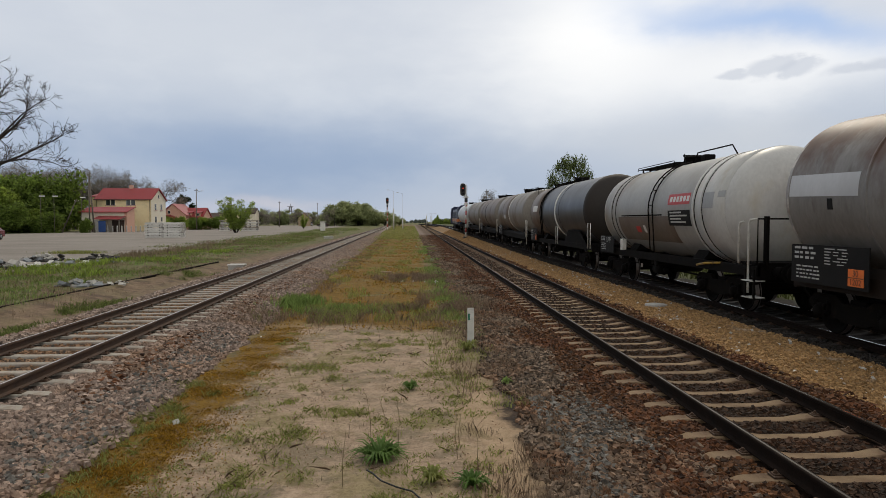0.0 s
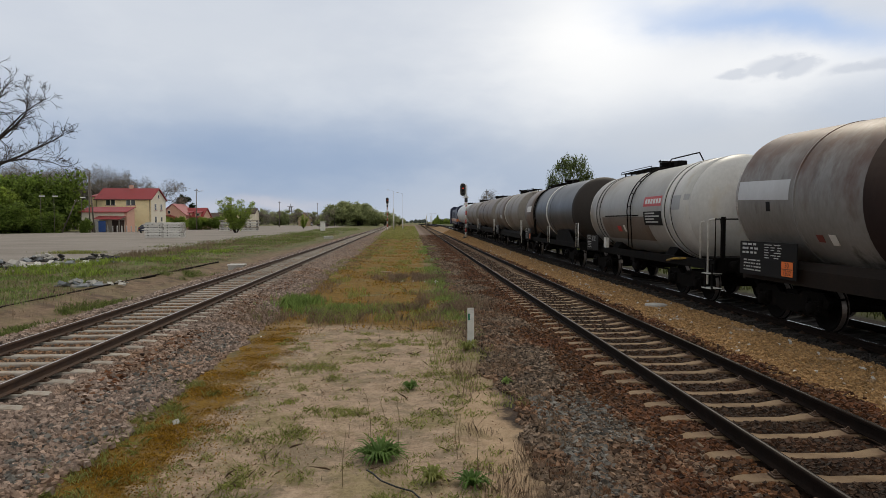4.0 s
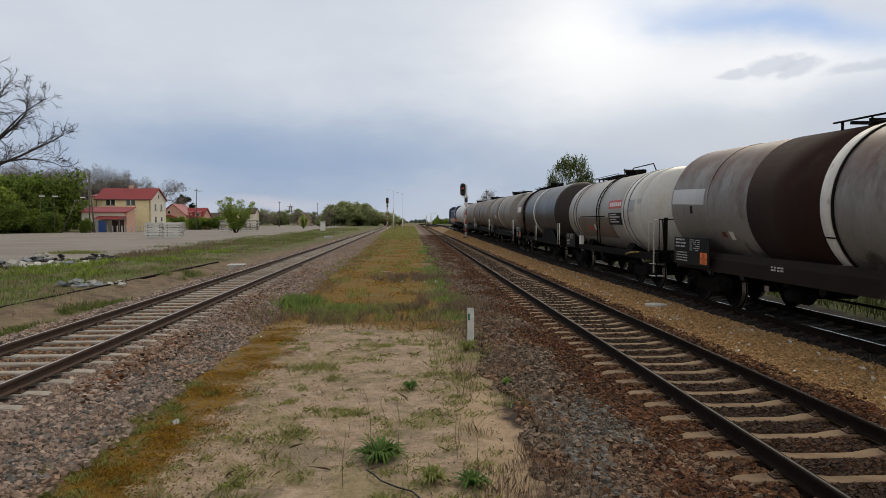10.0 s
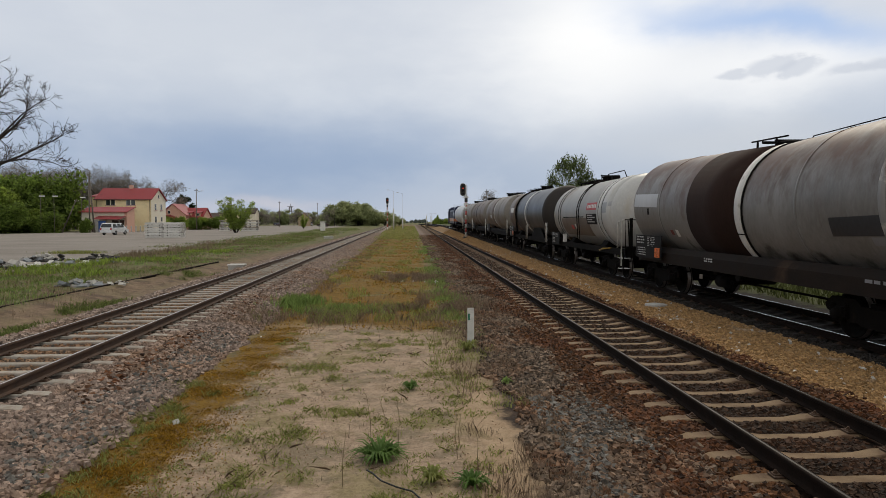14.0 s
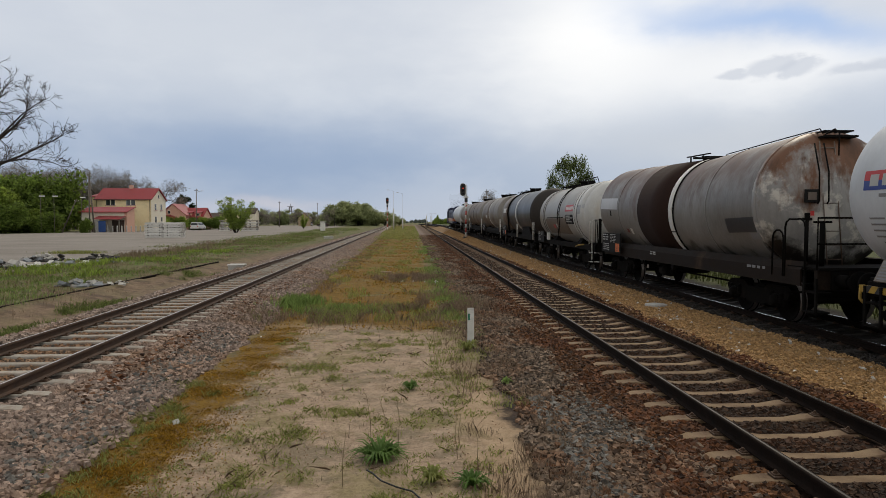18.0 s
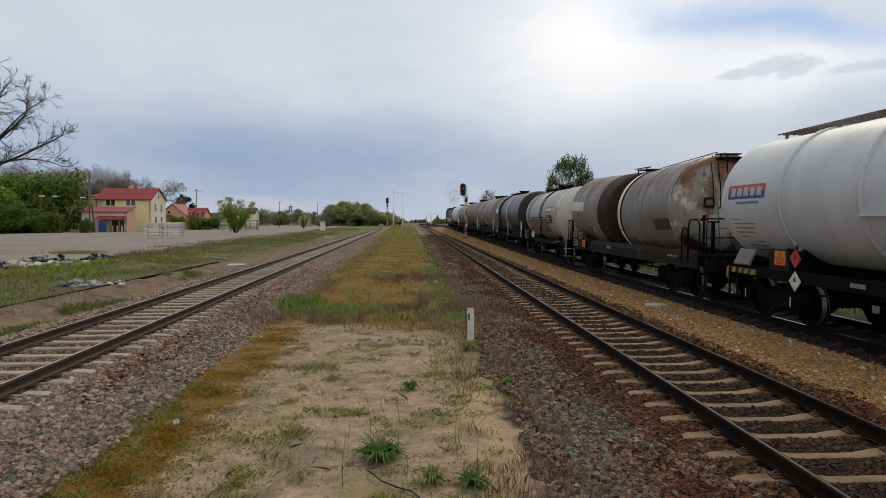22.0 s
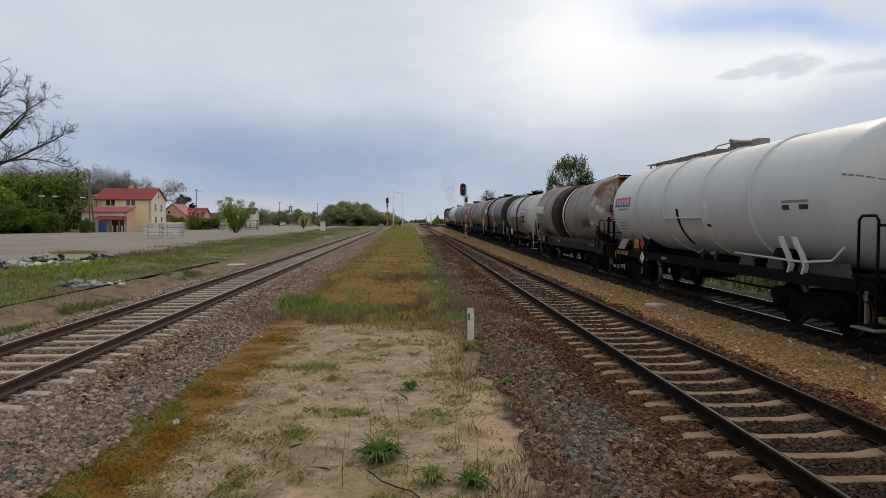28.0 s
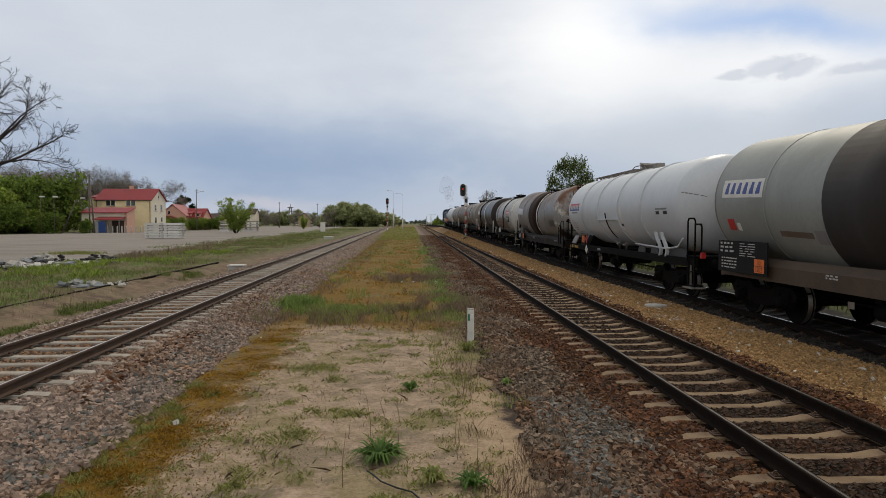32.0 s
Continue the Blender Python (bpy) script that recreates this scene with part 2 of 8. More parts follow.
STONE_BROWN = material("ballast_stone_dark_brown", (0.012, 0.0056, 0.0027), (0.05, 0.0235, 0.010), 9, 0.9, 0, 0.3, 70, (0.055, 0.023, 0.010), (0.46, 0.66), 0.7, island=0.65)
STONE_RUST_DEEP = material("ballast_stone_deep_rust", (0.032, 0.014, 0.0055), (0.125, 0.053, 0.019), 9, 0.92, 0, 0.3, 70, (0.085, 0.029, 0.010), (0.44, 0.64), 0.7, island=0.78)
PALE_STONE = material("whitish_stone", (0.42, 0.40, 0.36), (0.62, 0.60, 0.56), 9, 0.9, 0, 0.2, 60, island=0.3)
STONE_GREY = material("ballast_stone_blue_grey", (0.06, 0.056, 0.05), (0.20, 0.19, 0.17), 9, 0.9, 0, 0.3, 70, (0.2, 0.18, 0.16), (0.5, 0.7), 0.9, island=0.5)

# ---- ground: one sheet to the horizon ----
def ground_material():
    m = bpy.data.materials.new("railway_ground")
    m.use_nodes = True
    nt = m.node_tree
    N, L = nt.nodes.new, nt.links.new
    p = nt.nodes["Principled BSDF"]
    co = N("ShaderNodeTexCoord").outputs["Object"]
    sep = N("ShaderNodeSeparateXYZ")
    L(co, sep.inputs[0])
    X, Y, _ = sep.outputs

    def tex(s, d=5, r=0.6, off=0.0):
        mp = N("ShaderNodeMapping")
        mp.inputs["Location"].default_value = (off, off * 0.7, 0)
        L(co, mp.inputs[0])
        n = N("ShaderNodeTexNoise")
        n.inputs["Scale"].default_value, n.inputs["Detail"].default_value, n.inputs["Roughness"].default_value = s, d, r
        L(mp.outputs[0], n.inputs["Vector"])
        return n.outputs[0]

    def op(kind, a, b=None, c=None, clamp=False):
        n = N("ShaderNodeMath")
        n.operation, n.use_clamp = kind, clamp
        for s, v in zip(n.inputs, (a, b, c)):
            if v is None:
                continue
            if isinstance(v, (int, float)):
                s.default_value = v
            else:
                L(v, s)
        return n.outputs[0]

    def step(x, lo, hi):
        n = N("ShaderNodeMapRange")
        n.interpolation_type = "SMOOTHSTEP"
        L(x, n.inputs[0])
        n.inputs[1].default_value, n.inputs[2].default_value = min(lo, hi), max(lo, hi)
        if lo > hi:
            n.inputs[3].default_value, n.inputs[4].default_value = 1, 0
        return n.outputs[0]

    def mixc(fac, a, b):
        n = N("ShaderNodeMix")
        n.data_type = "RGBA"
        for s, v in ((n.inputs[0], fac), (n.inputs[6], a), (n.inputs[7], b)):
            if isinstance(v, tuple):
                s.default_value = (*v, 1)
            elif isinstance(v, (int, float)):
                s.default_value = v
            else:
                L(v, s)
        return n.outputs[2]

    mul = lambda *a: a[0] if len(a) == 1 else op("MULTIPLY", a[0], mul(*a[1:]))
    n_big, n_mid, n_sml, n_fin = tex(0.22, 4), tex(1.1, 5, 0.65, 5), tex(4.5, 5, 0.7, 9), tex(28, 4, 0.7, 2)
    n_pat = tex(0.75, 6, 0.7, 21)
    wob = op("MULTIPLY", op("SUBTRACT", n_mid, 0.5), 1.6)
    Xw = op("ADD", X, wob)
    Yw = op("ADD", Y, op("MULTIPLY", op("SUBTRACT", n_big, 0.5), 9))
    grain = step(op("ADD", op("MULTIPLY", n_sml, 0.6), op("MULTIPLY", n_fin, 0.4)), 0.3, 0.72)

    sand = mixc(grain, (0.225, 0.160, 0.108), (0.47, 0.358, 0.262))
    sand = mixc(mul(step(tex(0.9, 6, 0.75, 33), 0.48, 0.60), 0.72), sand, mixc(grain, (0.12, 0.10, 0.065), (0.24, 0.195, 0.135)))
    sand = mixc(mul(step(n_pat, 0.51, 0.65), 0.70), sand, mixc(grain, (0.15, 0.125, 0.055), (0.27, 0.225, 0.11)))
    sand = mixc(mul(step(tex(9, 4, 0.7, 51), 0.58, 0.66), 0.55), sand, (0.12, 0.10, 0.07))
    sand = mixc(mul(step(op("ADD", Xw, op("MULTIPLY", n_big, 0.6)), 0.75, 1.1), 0.7), sand, mixc(grain, (0.31, 0.215, 0.132), (0.48, 0.355, 0.23)))
    sand = mixc(mul(step(tex(2.1, 5, 0.75, 40), 0.55, 0.66), 0.55), sand, mixc(grain, (0.14, 0.108, 0.055), (0.26, 0.205, 0.11)))
    moss = mixc(grain, (0.07, 0.040, 0.007), (0.27, 0.155, 0.022))
    moss = mixc(mul(step(n_mid, 0.58, 0.70), 0.6), moss, mixc(grain, (0.075, 0.075, 0.025), (0.17, 0.155, 0.06)))
    dry = mixc(grain, (0.11, 0.09, 0.055), (0.22, 0.185, 0.115))
    green = mixc(grain, (0.05, 0.058, 0.02), (0.14, 0.145, 0.055))
    soil = mixc(grain, (0.115, 0.078, 0.053), (0.275, 0.195, 0.135))
    soil = mixc(mul(step(tex(1.3, 5, 0.7, 61), 0.46, 0.6), 0.75), soil, (0.075, 0.052, 0.038))
    asphalt = mixc(grain, (0.225, 0.202, 0.18), (0.33, 0.30, 0.272))
    asphalt = mixc(mul(step(tex(0.12, 5, 0.6, 3), 0.45, 0.7), 0.5), asphalt, (0.18, 0.162, 0.143))
    asphalt = mixc(mul(step(tex(0.5, 5, 0.7, 13), 0.6, 0.72), 0.5), asphalt, (0.15, 0.135, 0.115))
    mpa = N("ShaderNodeMapping")
    mpa.inputs["Scale"].default_value = (0.05, 0.25, 1)
    L(co, mpa.inputs[0])
    na = N("ShaderNodeTexNoise")
    na.inputs["Scale"].default_value, na.inputs["Detail"].default_value = 1.0, 5
    L(mpa.outputs[0], na.inputs["Vector"])
    asphalt = mixc(mul(step(na.outputs[0], 0.5, 0.66), 0.55), asphalt, (0.19, 0.17, 0.15))
    # bed darkened so its colour holds the shade in the stones' gaps
    bed = mixc(grain, (0.02, 0.015, 0.012), (0.06, 0.046, 0.038))
    bed = mixc(mul(step(n_pat, 0.45, 0.65), 0.5), bed, (0.07, 0.042, 0.028))
    rust = mixc(grain, (0.012, 0.0065, 0.004), (0.04, 0.021, 0.012))
    tan = mixc(grain, (0.19, 0.115, 0.05), (0.36, 0.235, 0.12))
    tan = mixc(mul(step(n_pat, 0.52, 0.68), 0.5), tan, (0.17, 0.11, 0.065))

    # the strip between the tracks: sand near the camera, moss and grass beyond
    mid = mixc(step(Yw, 13.2, 15.0), sand, mixc(step(n_pat, 0.32, 0.48), mixc(grain, (0.12, 0.115, 0.06), (0.24, 0.215, 0.12)), moss))
    mid = mixc(mul(step(Yw, 14, 16), step(op("ADD", n_mid, op("MULTIPLY", n_big, 0.4)), 0.80, 0.93)), mid, green)
    Xm = op("ADD", op("ADD", X, op("MULTIPLY", wob, 0.8)), op("MULTIPLY", op("SUBTRACT", n_sml, 0.5), 1.1))
    mid = mixc(mul(step(Xm, -2.2, -2.5), step(Yw, 15, 13), step(op("ADD", n_sml, op("MULTIPLY", n_pat, 0.8)), 0.60, 0.92)), mid, moss)
    mid = mixc(mul(step(Xm, -2.95, -3.25), step(Y, 15, 13), 0.6), mid, mixc(grain, (0.10, 0.09, 0.05), (0.22, 0.20, 0.12)))
    mid = mixc(mul(step(Xw, 0.3, 1.0), step(Yw, 8, 10), 0.7), mid, dry)
    mid = mixc(mul(step(Y, 60, 150), 0.3), mid, dry)
    # to the left of the left track: soil bank, rough grass, then asphalt
    soil = mixc(mul(step(n_pat, 0.4, 0.62), 0.7), soil, mixc(grain, (0.13, 0.105, 0.06), (0.25, 0.20, 0.12)))
    left = mixc(mul(step(op("ADD", n_mid, op("MULTIPLY", n_pat, 0.5)), 0.58, 0.80), step(Xw, -9.4, -10.6)), soil, green)
    left = mixc(mul(step(Xw, -9.5, -12.0), step(n_pat, 0.36, 0.54)), left, mixc(grain, (0.082, 0.085, 0.032), (0.18, 0.178, 0.072)))
    Xe = op("ADD", op("ADD", X, op("MULTIPLY", wob, 2.2)), op("MULTIPLY", Y, 0.045))
    left = mixc(step(Xe, -17.0, -19.0), left, asphalt)
    field = mixc(step(n_big, 0.4, 0.6), (0.10, 0.115, 0.04), (0.16, 0.15, 0.065))
    left = mixc(step(X, -72, -80), left, field)
    left = mixc(step(Y, 330, 420), left, field)
    Xl = op("ADD", X, op("MULTIPLY", Y, 0.0183))
    bed = mixc(step(Y, 45, 105), bed, mixc(grain, (0.14, 0.105, 0.082), (0.26, 0.20, 0.16)))
    rust = mixc(step(Y, 45, 105), rust, mixc(grain, (0.07, 0.045, 0.03), (0.16, 0.105, 0.072)))
    col = mixc(step(op("ADD", Xl, op("MULTIPLY", wob, 0.7)), -3.1, -3.5), mid, bed)
    col = mixc(step(op("ADD", Xl, op("MULTIPLY", wob, 0.5)), -7.35, -7.9), col, left)
    Xr = op("ADD", op("ADD", X, op("MULTIPLY", wob, 0.7)), op("MULTIPLY", op("SUBTRACT", n_sml, 0.5), 0.5))
    col = mixc(step(Xr, 1.05, 1.3), col, mixc(step(op("ADD", Xr, op("MULTIPLY", wob, 0.8)), 1.9, 2.7), bed, rust))
    col = mixc(step(op("ADD", X, op("MULTIPLY", wob, 0.35)), 5.42, 5.85), col, tan)
    # near-black ground along the train's track
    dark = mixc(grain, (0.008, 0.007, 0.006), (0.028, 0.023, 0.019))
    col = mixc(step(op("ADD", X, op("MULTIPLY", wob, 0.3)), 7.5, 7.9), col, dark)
    col = mixc(step(Xw, 10.9, 11.6), col, mixc(grain, (0.04, 0.048, 0.016), (0.10, 0.11, 0.04)))
    col = mixc(mul(step(Y, 330, 520), 0.9), col, field)
    L(col, p.inputs["Base Color"])
    p.inputs["Roughness"].default_value = 0.95
    p.inputs["Specular IOR Level"].default_value = 0.2
    bn = N("ShaderNodeBump")
    bn.inputs["Strength"].default_value, bn.inputs["Distance"].default_value = 0.7, 0.05
    L(op("ADD", op("MULTIPLY", n_sml, 0.7), op("MULTIPLY", n_fin, 0.3)), bn.inputs["Height"])
    L(bn.outputs[0], p.inputs["Normal"])
    return m


LEFT_X, LEFT_SLOPE, LEFT_Z = -5.62, -0.0183, 0.37
RIGHT_X, RIGHT_SLOPE, RIGHT_Z = 4.16, 0.0052, 0.18
TRAIN_X, TRAIN_Z = 9.05, 0.165


RISE, RISE_FROM, RISE_TO = 0.0078, 38.0, 160.0


def ramp(y):
    """The train's track climbs gently ahead."""
    return RISE * (min(max(y, RISE_FROM), RISE_TO) - RISE_FROM)


def ground_height(x, y):
    """The ground with the low bank that carries the climbing track."""
    k = min(1.0, max(0.0, (x - 6.2) / 1.2)) * min(1.0, max(0.0, (45 - x) / 25))
    return flat_height(x, y) + k * ramp(y)


def flat_height(x, y):
    """Soft unevenness, a low ballast bed under each track, a rut and a bank."""
    h = 0.05 * (noise.noise(Vector((x * 0.5, y * 0.5, 0))) + 0.5 * noise.noise(Vector((x * 1.7, y * 1.7, 3))))
    fade = 1 / (1 + max(0, y - 60) / 40)
    lx = abs(x - (LEFT_X + LEFT_SLOPE * y))
    if lx < 2.6:
        k = min(1, (2.6 - lx) / 1.0)
        return h * fade * (1 - k) + k * (LEFT_Z - 0.21)
    rx = abs(x - (RIGHT_X + RIGHT_SLOPE * y))
    if rx < 2.9:
        k = min(1, (2.9 - rx) / 1.3)
        return h * fade * (1 - k) + k * (RIGHT_Z - 0.21)
    tx = abs(x - TRAIN_X)
    if tx < 2.2:
        k = min(1, (2.2 - tx) / 0.8)
        return h * fade * (1 - k) + k * (TRAIN_Z - 0.21)
    if -19 < x < -8:
        k = min(1, (lx - 2.6) / 1.25) * min(1, (x + 19) / 5)
        worn = 0.24 + 0.07 * noise.noise(Vector((x * 0.3, y * 0.3, 7))) + 0.10 * (1 - k) * noise.noise(Vector((x * 1.6, y * 1.1, 9)))
        return h * fade * 1.5 + k * worn * fade / (1 + max(0, y - 32) / 25)
    return h * fade * (0.25 if x < -19 else 1)


def build_ground():
    def spread(a, b, step0, grow):
        out, v, s = [a], a, step0
        while v < b:
            v += s
            s *= grow
            out.append(min(v, b))
        return out
    ys = [-60, -30, -12, -5] + spread(-2, 2600, 0.28, 1.022)
    xr = spread(0, 24, 0.22, 1.0) + spread(25, 1900, 3, 1.16)
    xl = spread(0, 24, 0.22, 1.0) + spread(25, 1900, 3, 1.16)
    xs = [-x for x in xl[::-1]] + xr[1:]
    v = [(x, y, ground_height(x, y) if abs(x) < 60 and y < 400 else 0.0) for y in ys for x in xs]
    n = len(xs)
    f = [(j * n + i, j * n + i + 1, j * n + n + i + 1, j * n + n + i) for j in range(len(ys) - 1) for i in range(n - 1)]
    me = bpy.data.meshes.new("ground")
    me.from_pydata(v, [], f)
    me.polygons.foreach_set("use_smooth", [True] * len(f))
    me.materials.append(ground_material())
    tagged(new("ground", me), "sandy, mossy and grassy railway ground beside old asphalt", "ground", kind="structure")


build_ground()


# ---- tracks ----
def rail_profile(flip=1):
    """Half-true rail section: foot, web, head, as (x, z) with the head's top at 0."""
    return [(-0.0625, -0.149), (0.0625, -0.149), (0.0625, -0.138), (0.012, -0.122), (0.008, -0.05), (0.034, -0.036),
            (0.034, -0.008), (0.026, -0.001), (0.0125, 0.0), (-0.0125, 0.0), (-0.026, -0.001), (-0.034, -0.008), (-0.034, -0.036), (-0.008, -0.05), (-0.012, -0.122), (-0.0625, -0.138)]


def rail_mesh(name, y0, y1, top_mat, side=None):
    b = Build()
    b.prism(rail_profile(), y0, y1, "y")
    me = b.mesh(name)
    me.materials.append(side or RAIL_RUST)
    me.materials.append(top_mat)
    for poly in me.polygons:
        if poly.normal.z > 0.9 and poly.center.z > -0.0002:
            poly.material_index = 1
    return me


def sleeper_mesh(half=1.28, dip=0.035):
    """Pre-stressed sleeper: waisted in the middle, sloping ends, low centre."""
    b = Build()
    prof = [(-half, 0.09, 0.11, -0.045), (-half + 0.12, 0.102, 0.125, -0.01), (-0.95, 0.102, 0.15, 0.0), (-0.55, 0.102, 0.15, 0.0), (-0.3, 0.09, 0.12, -dip),
            (0.3, 0.09, 0.12, -dip), (0.55, 0.102, 0.15, 0.0), (0.95, 0.102, 0.15, 0.0), (half - 0.12, 0.102, 0.125, -0.01), (half, 0.09, 0.11, -0.045)]
    v = []
    for x, wt, wb, zt in prof:
        v += [(x, -wb, -0.19), (x, -wt, zt - 0.012), (x, -wt + 0.014, zt), (x, wt - 0.014, zt), (x, wt, zt - 0.012), (x, wb, -0.19)]
    f = []
    for k in range(len(prof) - 1):
        f += [(k * 6 + i, k * 6 + i + 1, k * 6 + i + 7, k * 6 + i + 6) for i in range(5)]
    f += [tuple(range(6)), tuple(range(len(v) - 1, len(v) - 7, -1))]
    return b.add(v, f).mesh("sleeper")


def fastener_mesh():
    """Base plate, two clips and two bolts of one rail seat."""
    b = Build()
    b.box(-0.15, 0.15, -0.07, 0.07, 0.0, 0.016, 0.004)
    for s in (-1, 1):
        b.box(s * 0.10 - 0.035, s * 0.10 + 0.035, -0.045, 0.045, 0.014, 0.03, 0.006)
        b.cyl((s * 0.105, 0, 0.03), (s * 0.105, 0, 0.058), 0.014, 6, smooth=False)
        b.cyl((s * 0.105, 0, 0.03), (s * 0.105, 0, 0.044), 0.023, 6, smooth=False)
    return b.mesh("fastener")


SLEEPER, SLEEPER_FLAT, FAST = sleeper_mesh(), sleeper_mesh(1.28, 0.006), fastener_mesh()


def far_sleepers(y0, y1, step):
    b = Build()
    y = y0
    while y < y1:
        b.box(-1.28, 1.28, y - 0.085, y + 0.085, -0.15, -0.005)
        y += step
    return b


def track(x, slope, z, y0, y1, near, conc, top_mat, label, first=0.0, far=420, step=0.6, climb=0.0):
    """A straight track; its rows of sleepers and fasteners near the camera are parts of their own."""
    th = empty("railway_track", pose(x, 0, z, math.degrees(math.atan(climb)), 0, -math.degrees(math.atan(slope))))
    tagged(th, label, "railway track", "tracks", "structure")
    for s, m in zip((-1, 1), top_mat):
        me = rail_mesh("rail", y0, y1, m, RAIL_BROWN if m is RAIL_TOP_WORN else RAIL_RUST)
        part("rail", me, None, th, "rusty steel rail with a polished head").location.x = s * 0.7535
    seat = -0.149 - 0.02
    sl = (SLEEPER_FLAT if conc is CONCRETE else SLEEPER).copy()
    sl.materials.append(conc)
    fa = FAST.copy()
    fa.materials.append(FASTENER)
    y = first
    while y < near:
        o = part("sleeper", sl, None, th)
        o.location = (random.uniform(-0.015, 0.015), y, seat + random.uniform(-0.006, 0.004))
        o.rotation_euler.z = random.uniform(-0.008, 0.008)
        if y < 32:
            for s in (-1, 1):
                part("fastener", fa, None, th).location = (s * 0.7535, y, seat)
        y += step
    o = part("far_sleepers", far_sleepers(y, far, step), conc, th)
    o.location.z = seat
    tagged(o, kind="stuff")
    return th


track(LEFT_X, LEFT_SLOPE, LEFT_Z, -8, 420, 120, CONCRETE, (RAIL_TOP_WORN, RAIL_TOP_WORN), "rusty railway track on pale concrete sleepers in grey ballast", -6.1)
track(RIGHT_X, RIGHT_SLOPE, RIGHT_Z, -8, 700, 110, CONCRETE_RUST, (RAIL_DULL, RAIL_TOP), "railway track on rust-stained concrete sleepers in brown ballast", -5.68, 500)
track(TRAIN_X, 0, TRAIN_Z, -90, RISE_FROM, RISE_FROM, CONCRETE_DARK, (RAIL_TOP, RAIL_TOP), "near-black railway track under the tank train", -6.0, RISE_FROM)
track(TRAIN_X, 0, TRAIN_Z - RISE * RISE_FROM, RISE_FROM, RISE_TO, 90, CONCRETE_DARK, (RAIL_TOP, RAIL_TOP), "near-black track climbing gently ahead under the train", RISE_FROM + 0.4, RISE_TO, 0.6, RISE)
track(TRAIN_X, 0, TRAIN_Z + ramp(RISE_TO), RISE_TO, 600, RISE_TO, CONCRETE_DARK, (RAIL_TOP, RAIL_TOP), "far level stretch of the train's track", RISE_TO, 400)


def strew(name, mat, label, count, x0, x1, y0, y1, size, seed, grow=0.0, keep=None, flat=0.9, category="ballast", sink=0.16, even=False, jolt=0.5):
    """Broken stones strewn over a strip along the track, denser near its y0 end."""
    rng = np.random.default_rng(seed)
    cube = np.array([(x, y, z) for x in (-1, 1) for y in (-1, 1) for z in (-1, 1)], float) * 0.5
    f4 = np.array([(0, 1, 3, 2), (4, 6, 7, 5), (0, 4, 5, 1), (2, 3, 7, 6), (0, 2, 6, 4), (1, 5, 7, 3)])
    y = y0 + (y1 - y0) * rng.random(count) if even else y0 * (y1 / y0) ** rng.random(count)
    fx = rng.random(count)
    x = (x0(y) if callable(x0) else x0) * (1 - fx) + (x1(y) if callable(x1) else x1) * fx
    if keep:
        ok = np.array([keep(a, b) for a, b in zip(x, y)])
        x, y = x[ok], y[ok]
    n = len(x)
    s = size * rng.uniform(0.5, 1.45, n) * (1 + grow * np.maximum(0, y - 8))
    z = np.array([ground_height(a, b) for a, b in zip(x, y)])
    v = cube[None] * (1 + rng.uniform(-0.38, 0.38, (n, 8, 3)))
    v = v * np.stack([rng.uniform(0.75, 1.3, n), rng.uniform(0.7, 1.2, n), flat * rng.uniform(0.7, 1.2, n)], 1)[:, None, :]
    for a, b in ((1, 2), (0, 2), (0, 1)):
        t = rng.uniform(-0.6, 0.6, n) if (a, b) != (0, 1) else rng.uniform(0, 6.283, n)
        c, q = np.cos(t)[:, None], np.sin(t)[:, None]
        va, vb = v[:, :, a] * c - v[:, :, b] * q, v[:, :, a] * q + v[:, :, b] * c
        v[:, :, a], v[:, :, b] = va, vb
    v = v * s[:, None, None] + np.stack([x, y, z + s * (sink + jolt * rng.uniform(-0.3, 0.4, n))], 1)[:, None, :]
    F = (f4[None] + 8 * np.arange(n)[:, None, None]).reshape(-1, 4)
    me = bpy.data.meshes.new(name)
    me.vertices.add(n * 8)
    me.vertices.foreach_set("co", v.astype(np.float32).ravel())
    me.loops.add(F.size)
    me.loops.foreach_set("vertex_index", F.astype(np.int32).ravel())
    me.polygons.add(len(F))
    me.polygons.foreach_set("loop_start", np.arange(0, F.size, 4, dtype=np.int32))
    me.polygons.foreach_set("use_smooth", np.zeros(len(F), bool))
    me.update(calc_edges=True)
    me.materials.append(mat)
    return tagged(new(name, me), label, category, kind="stuff")


def off_sleepers(first, half=0.10, step=0.6):
    return lambda x, y: abs((y - first + step / 2) % step - step / 2) > half


left_edge = lambda y: LEFT_X + LEFT_SLOPE * y
right_axis = lambda y: RIGHT_X + RIGHT_SLOPE * y
ON_RIGHT = off_sleepers(2.72)
ON_LEFT = off_sleepers(4.1, 0.125)
waver = np.vectorize(lambda y, k: 0.28 * noise.noise(Vector((y * 0.55, k, 0))) + 0.16 * noise.noise(Vector((y * 2.3, k, 4))))
wave = lambda y, k: waver(y, k) if isinstance(y, np.ndarray) else float(waver(y, k))
strew("ballast", STONE, "pinkish grey broken ballast stones along the sleeper ends", 36000, lambda y: left_edge(y) + 0.9, lambda y: left_edge(y) + 2.95, 3.6, 34, 0.040, 1, 0.012, lambda x, y: (x > left_edge(y) + 1.25 or ON_LEFT(x, y)) and x < left_edge(y) + 2.62 + wave(y, 1.0))
strew("ballast", STONE_FILL, "brownish ballast packed between the sleepers", 14000, lambda y: left_edge(y) - 0.68, lambda y: left_edge(y) + 0.68, 6, 110, 0.036, 2, 0.006, off_sleepers(4.1, 0.13), sink=-0.1)
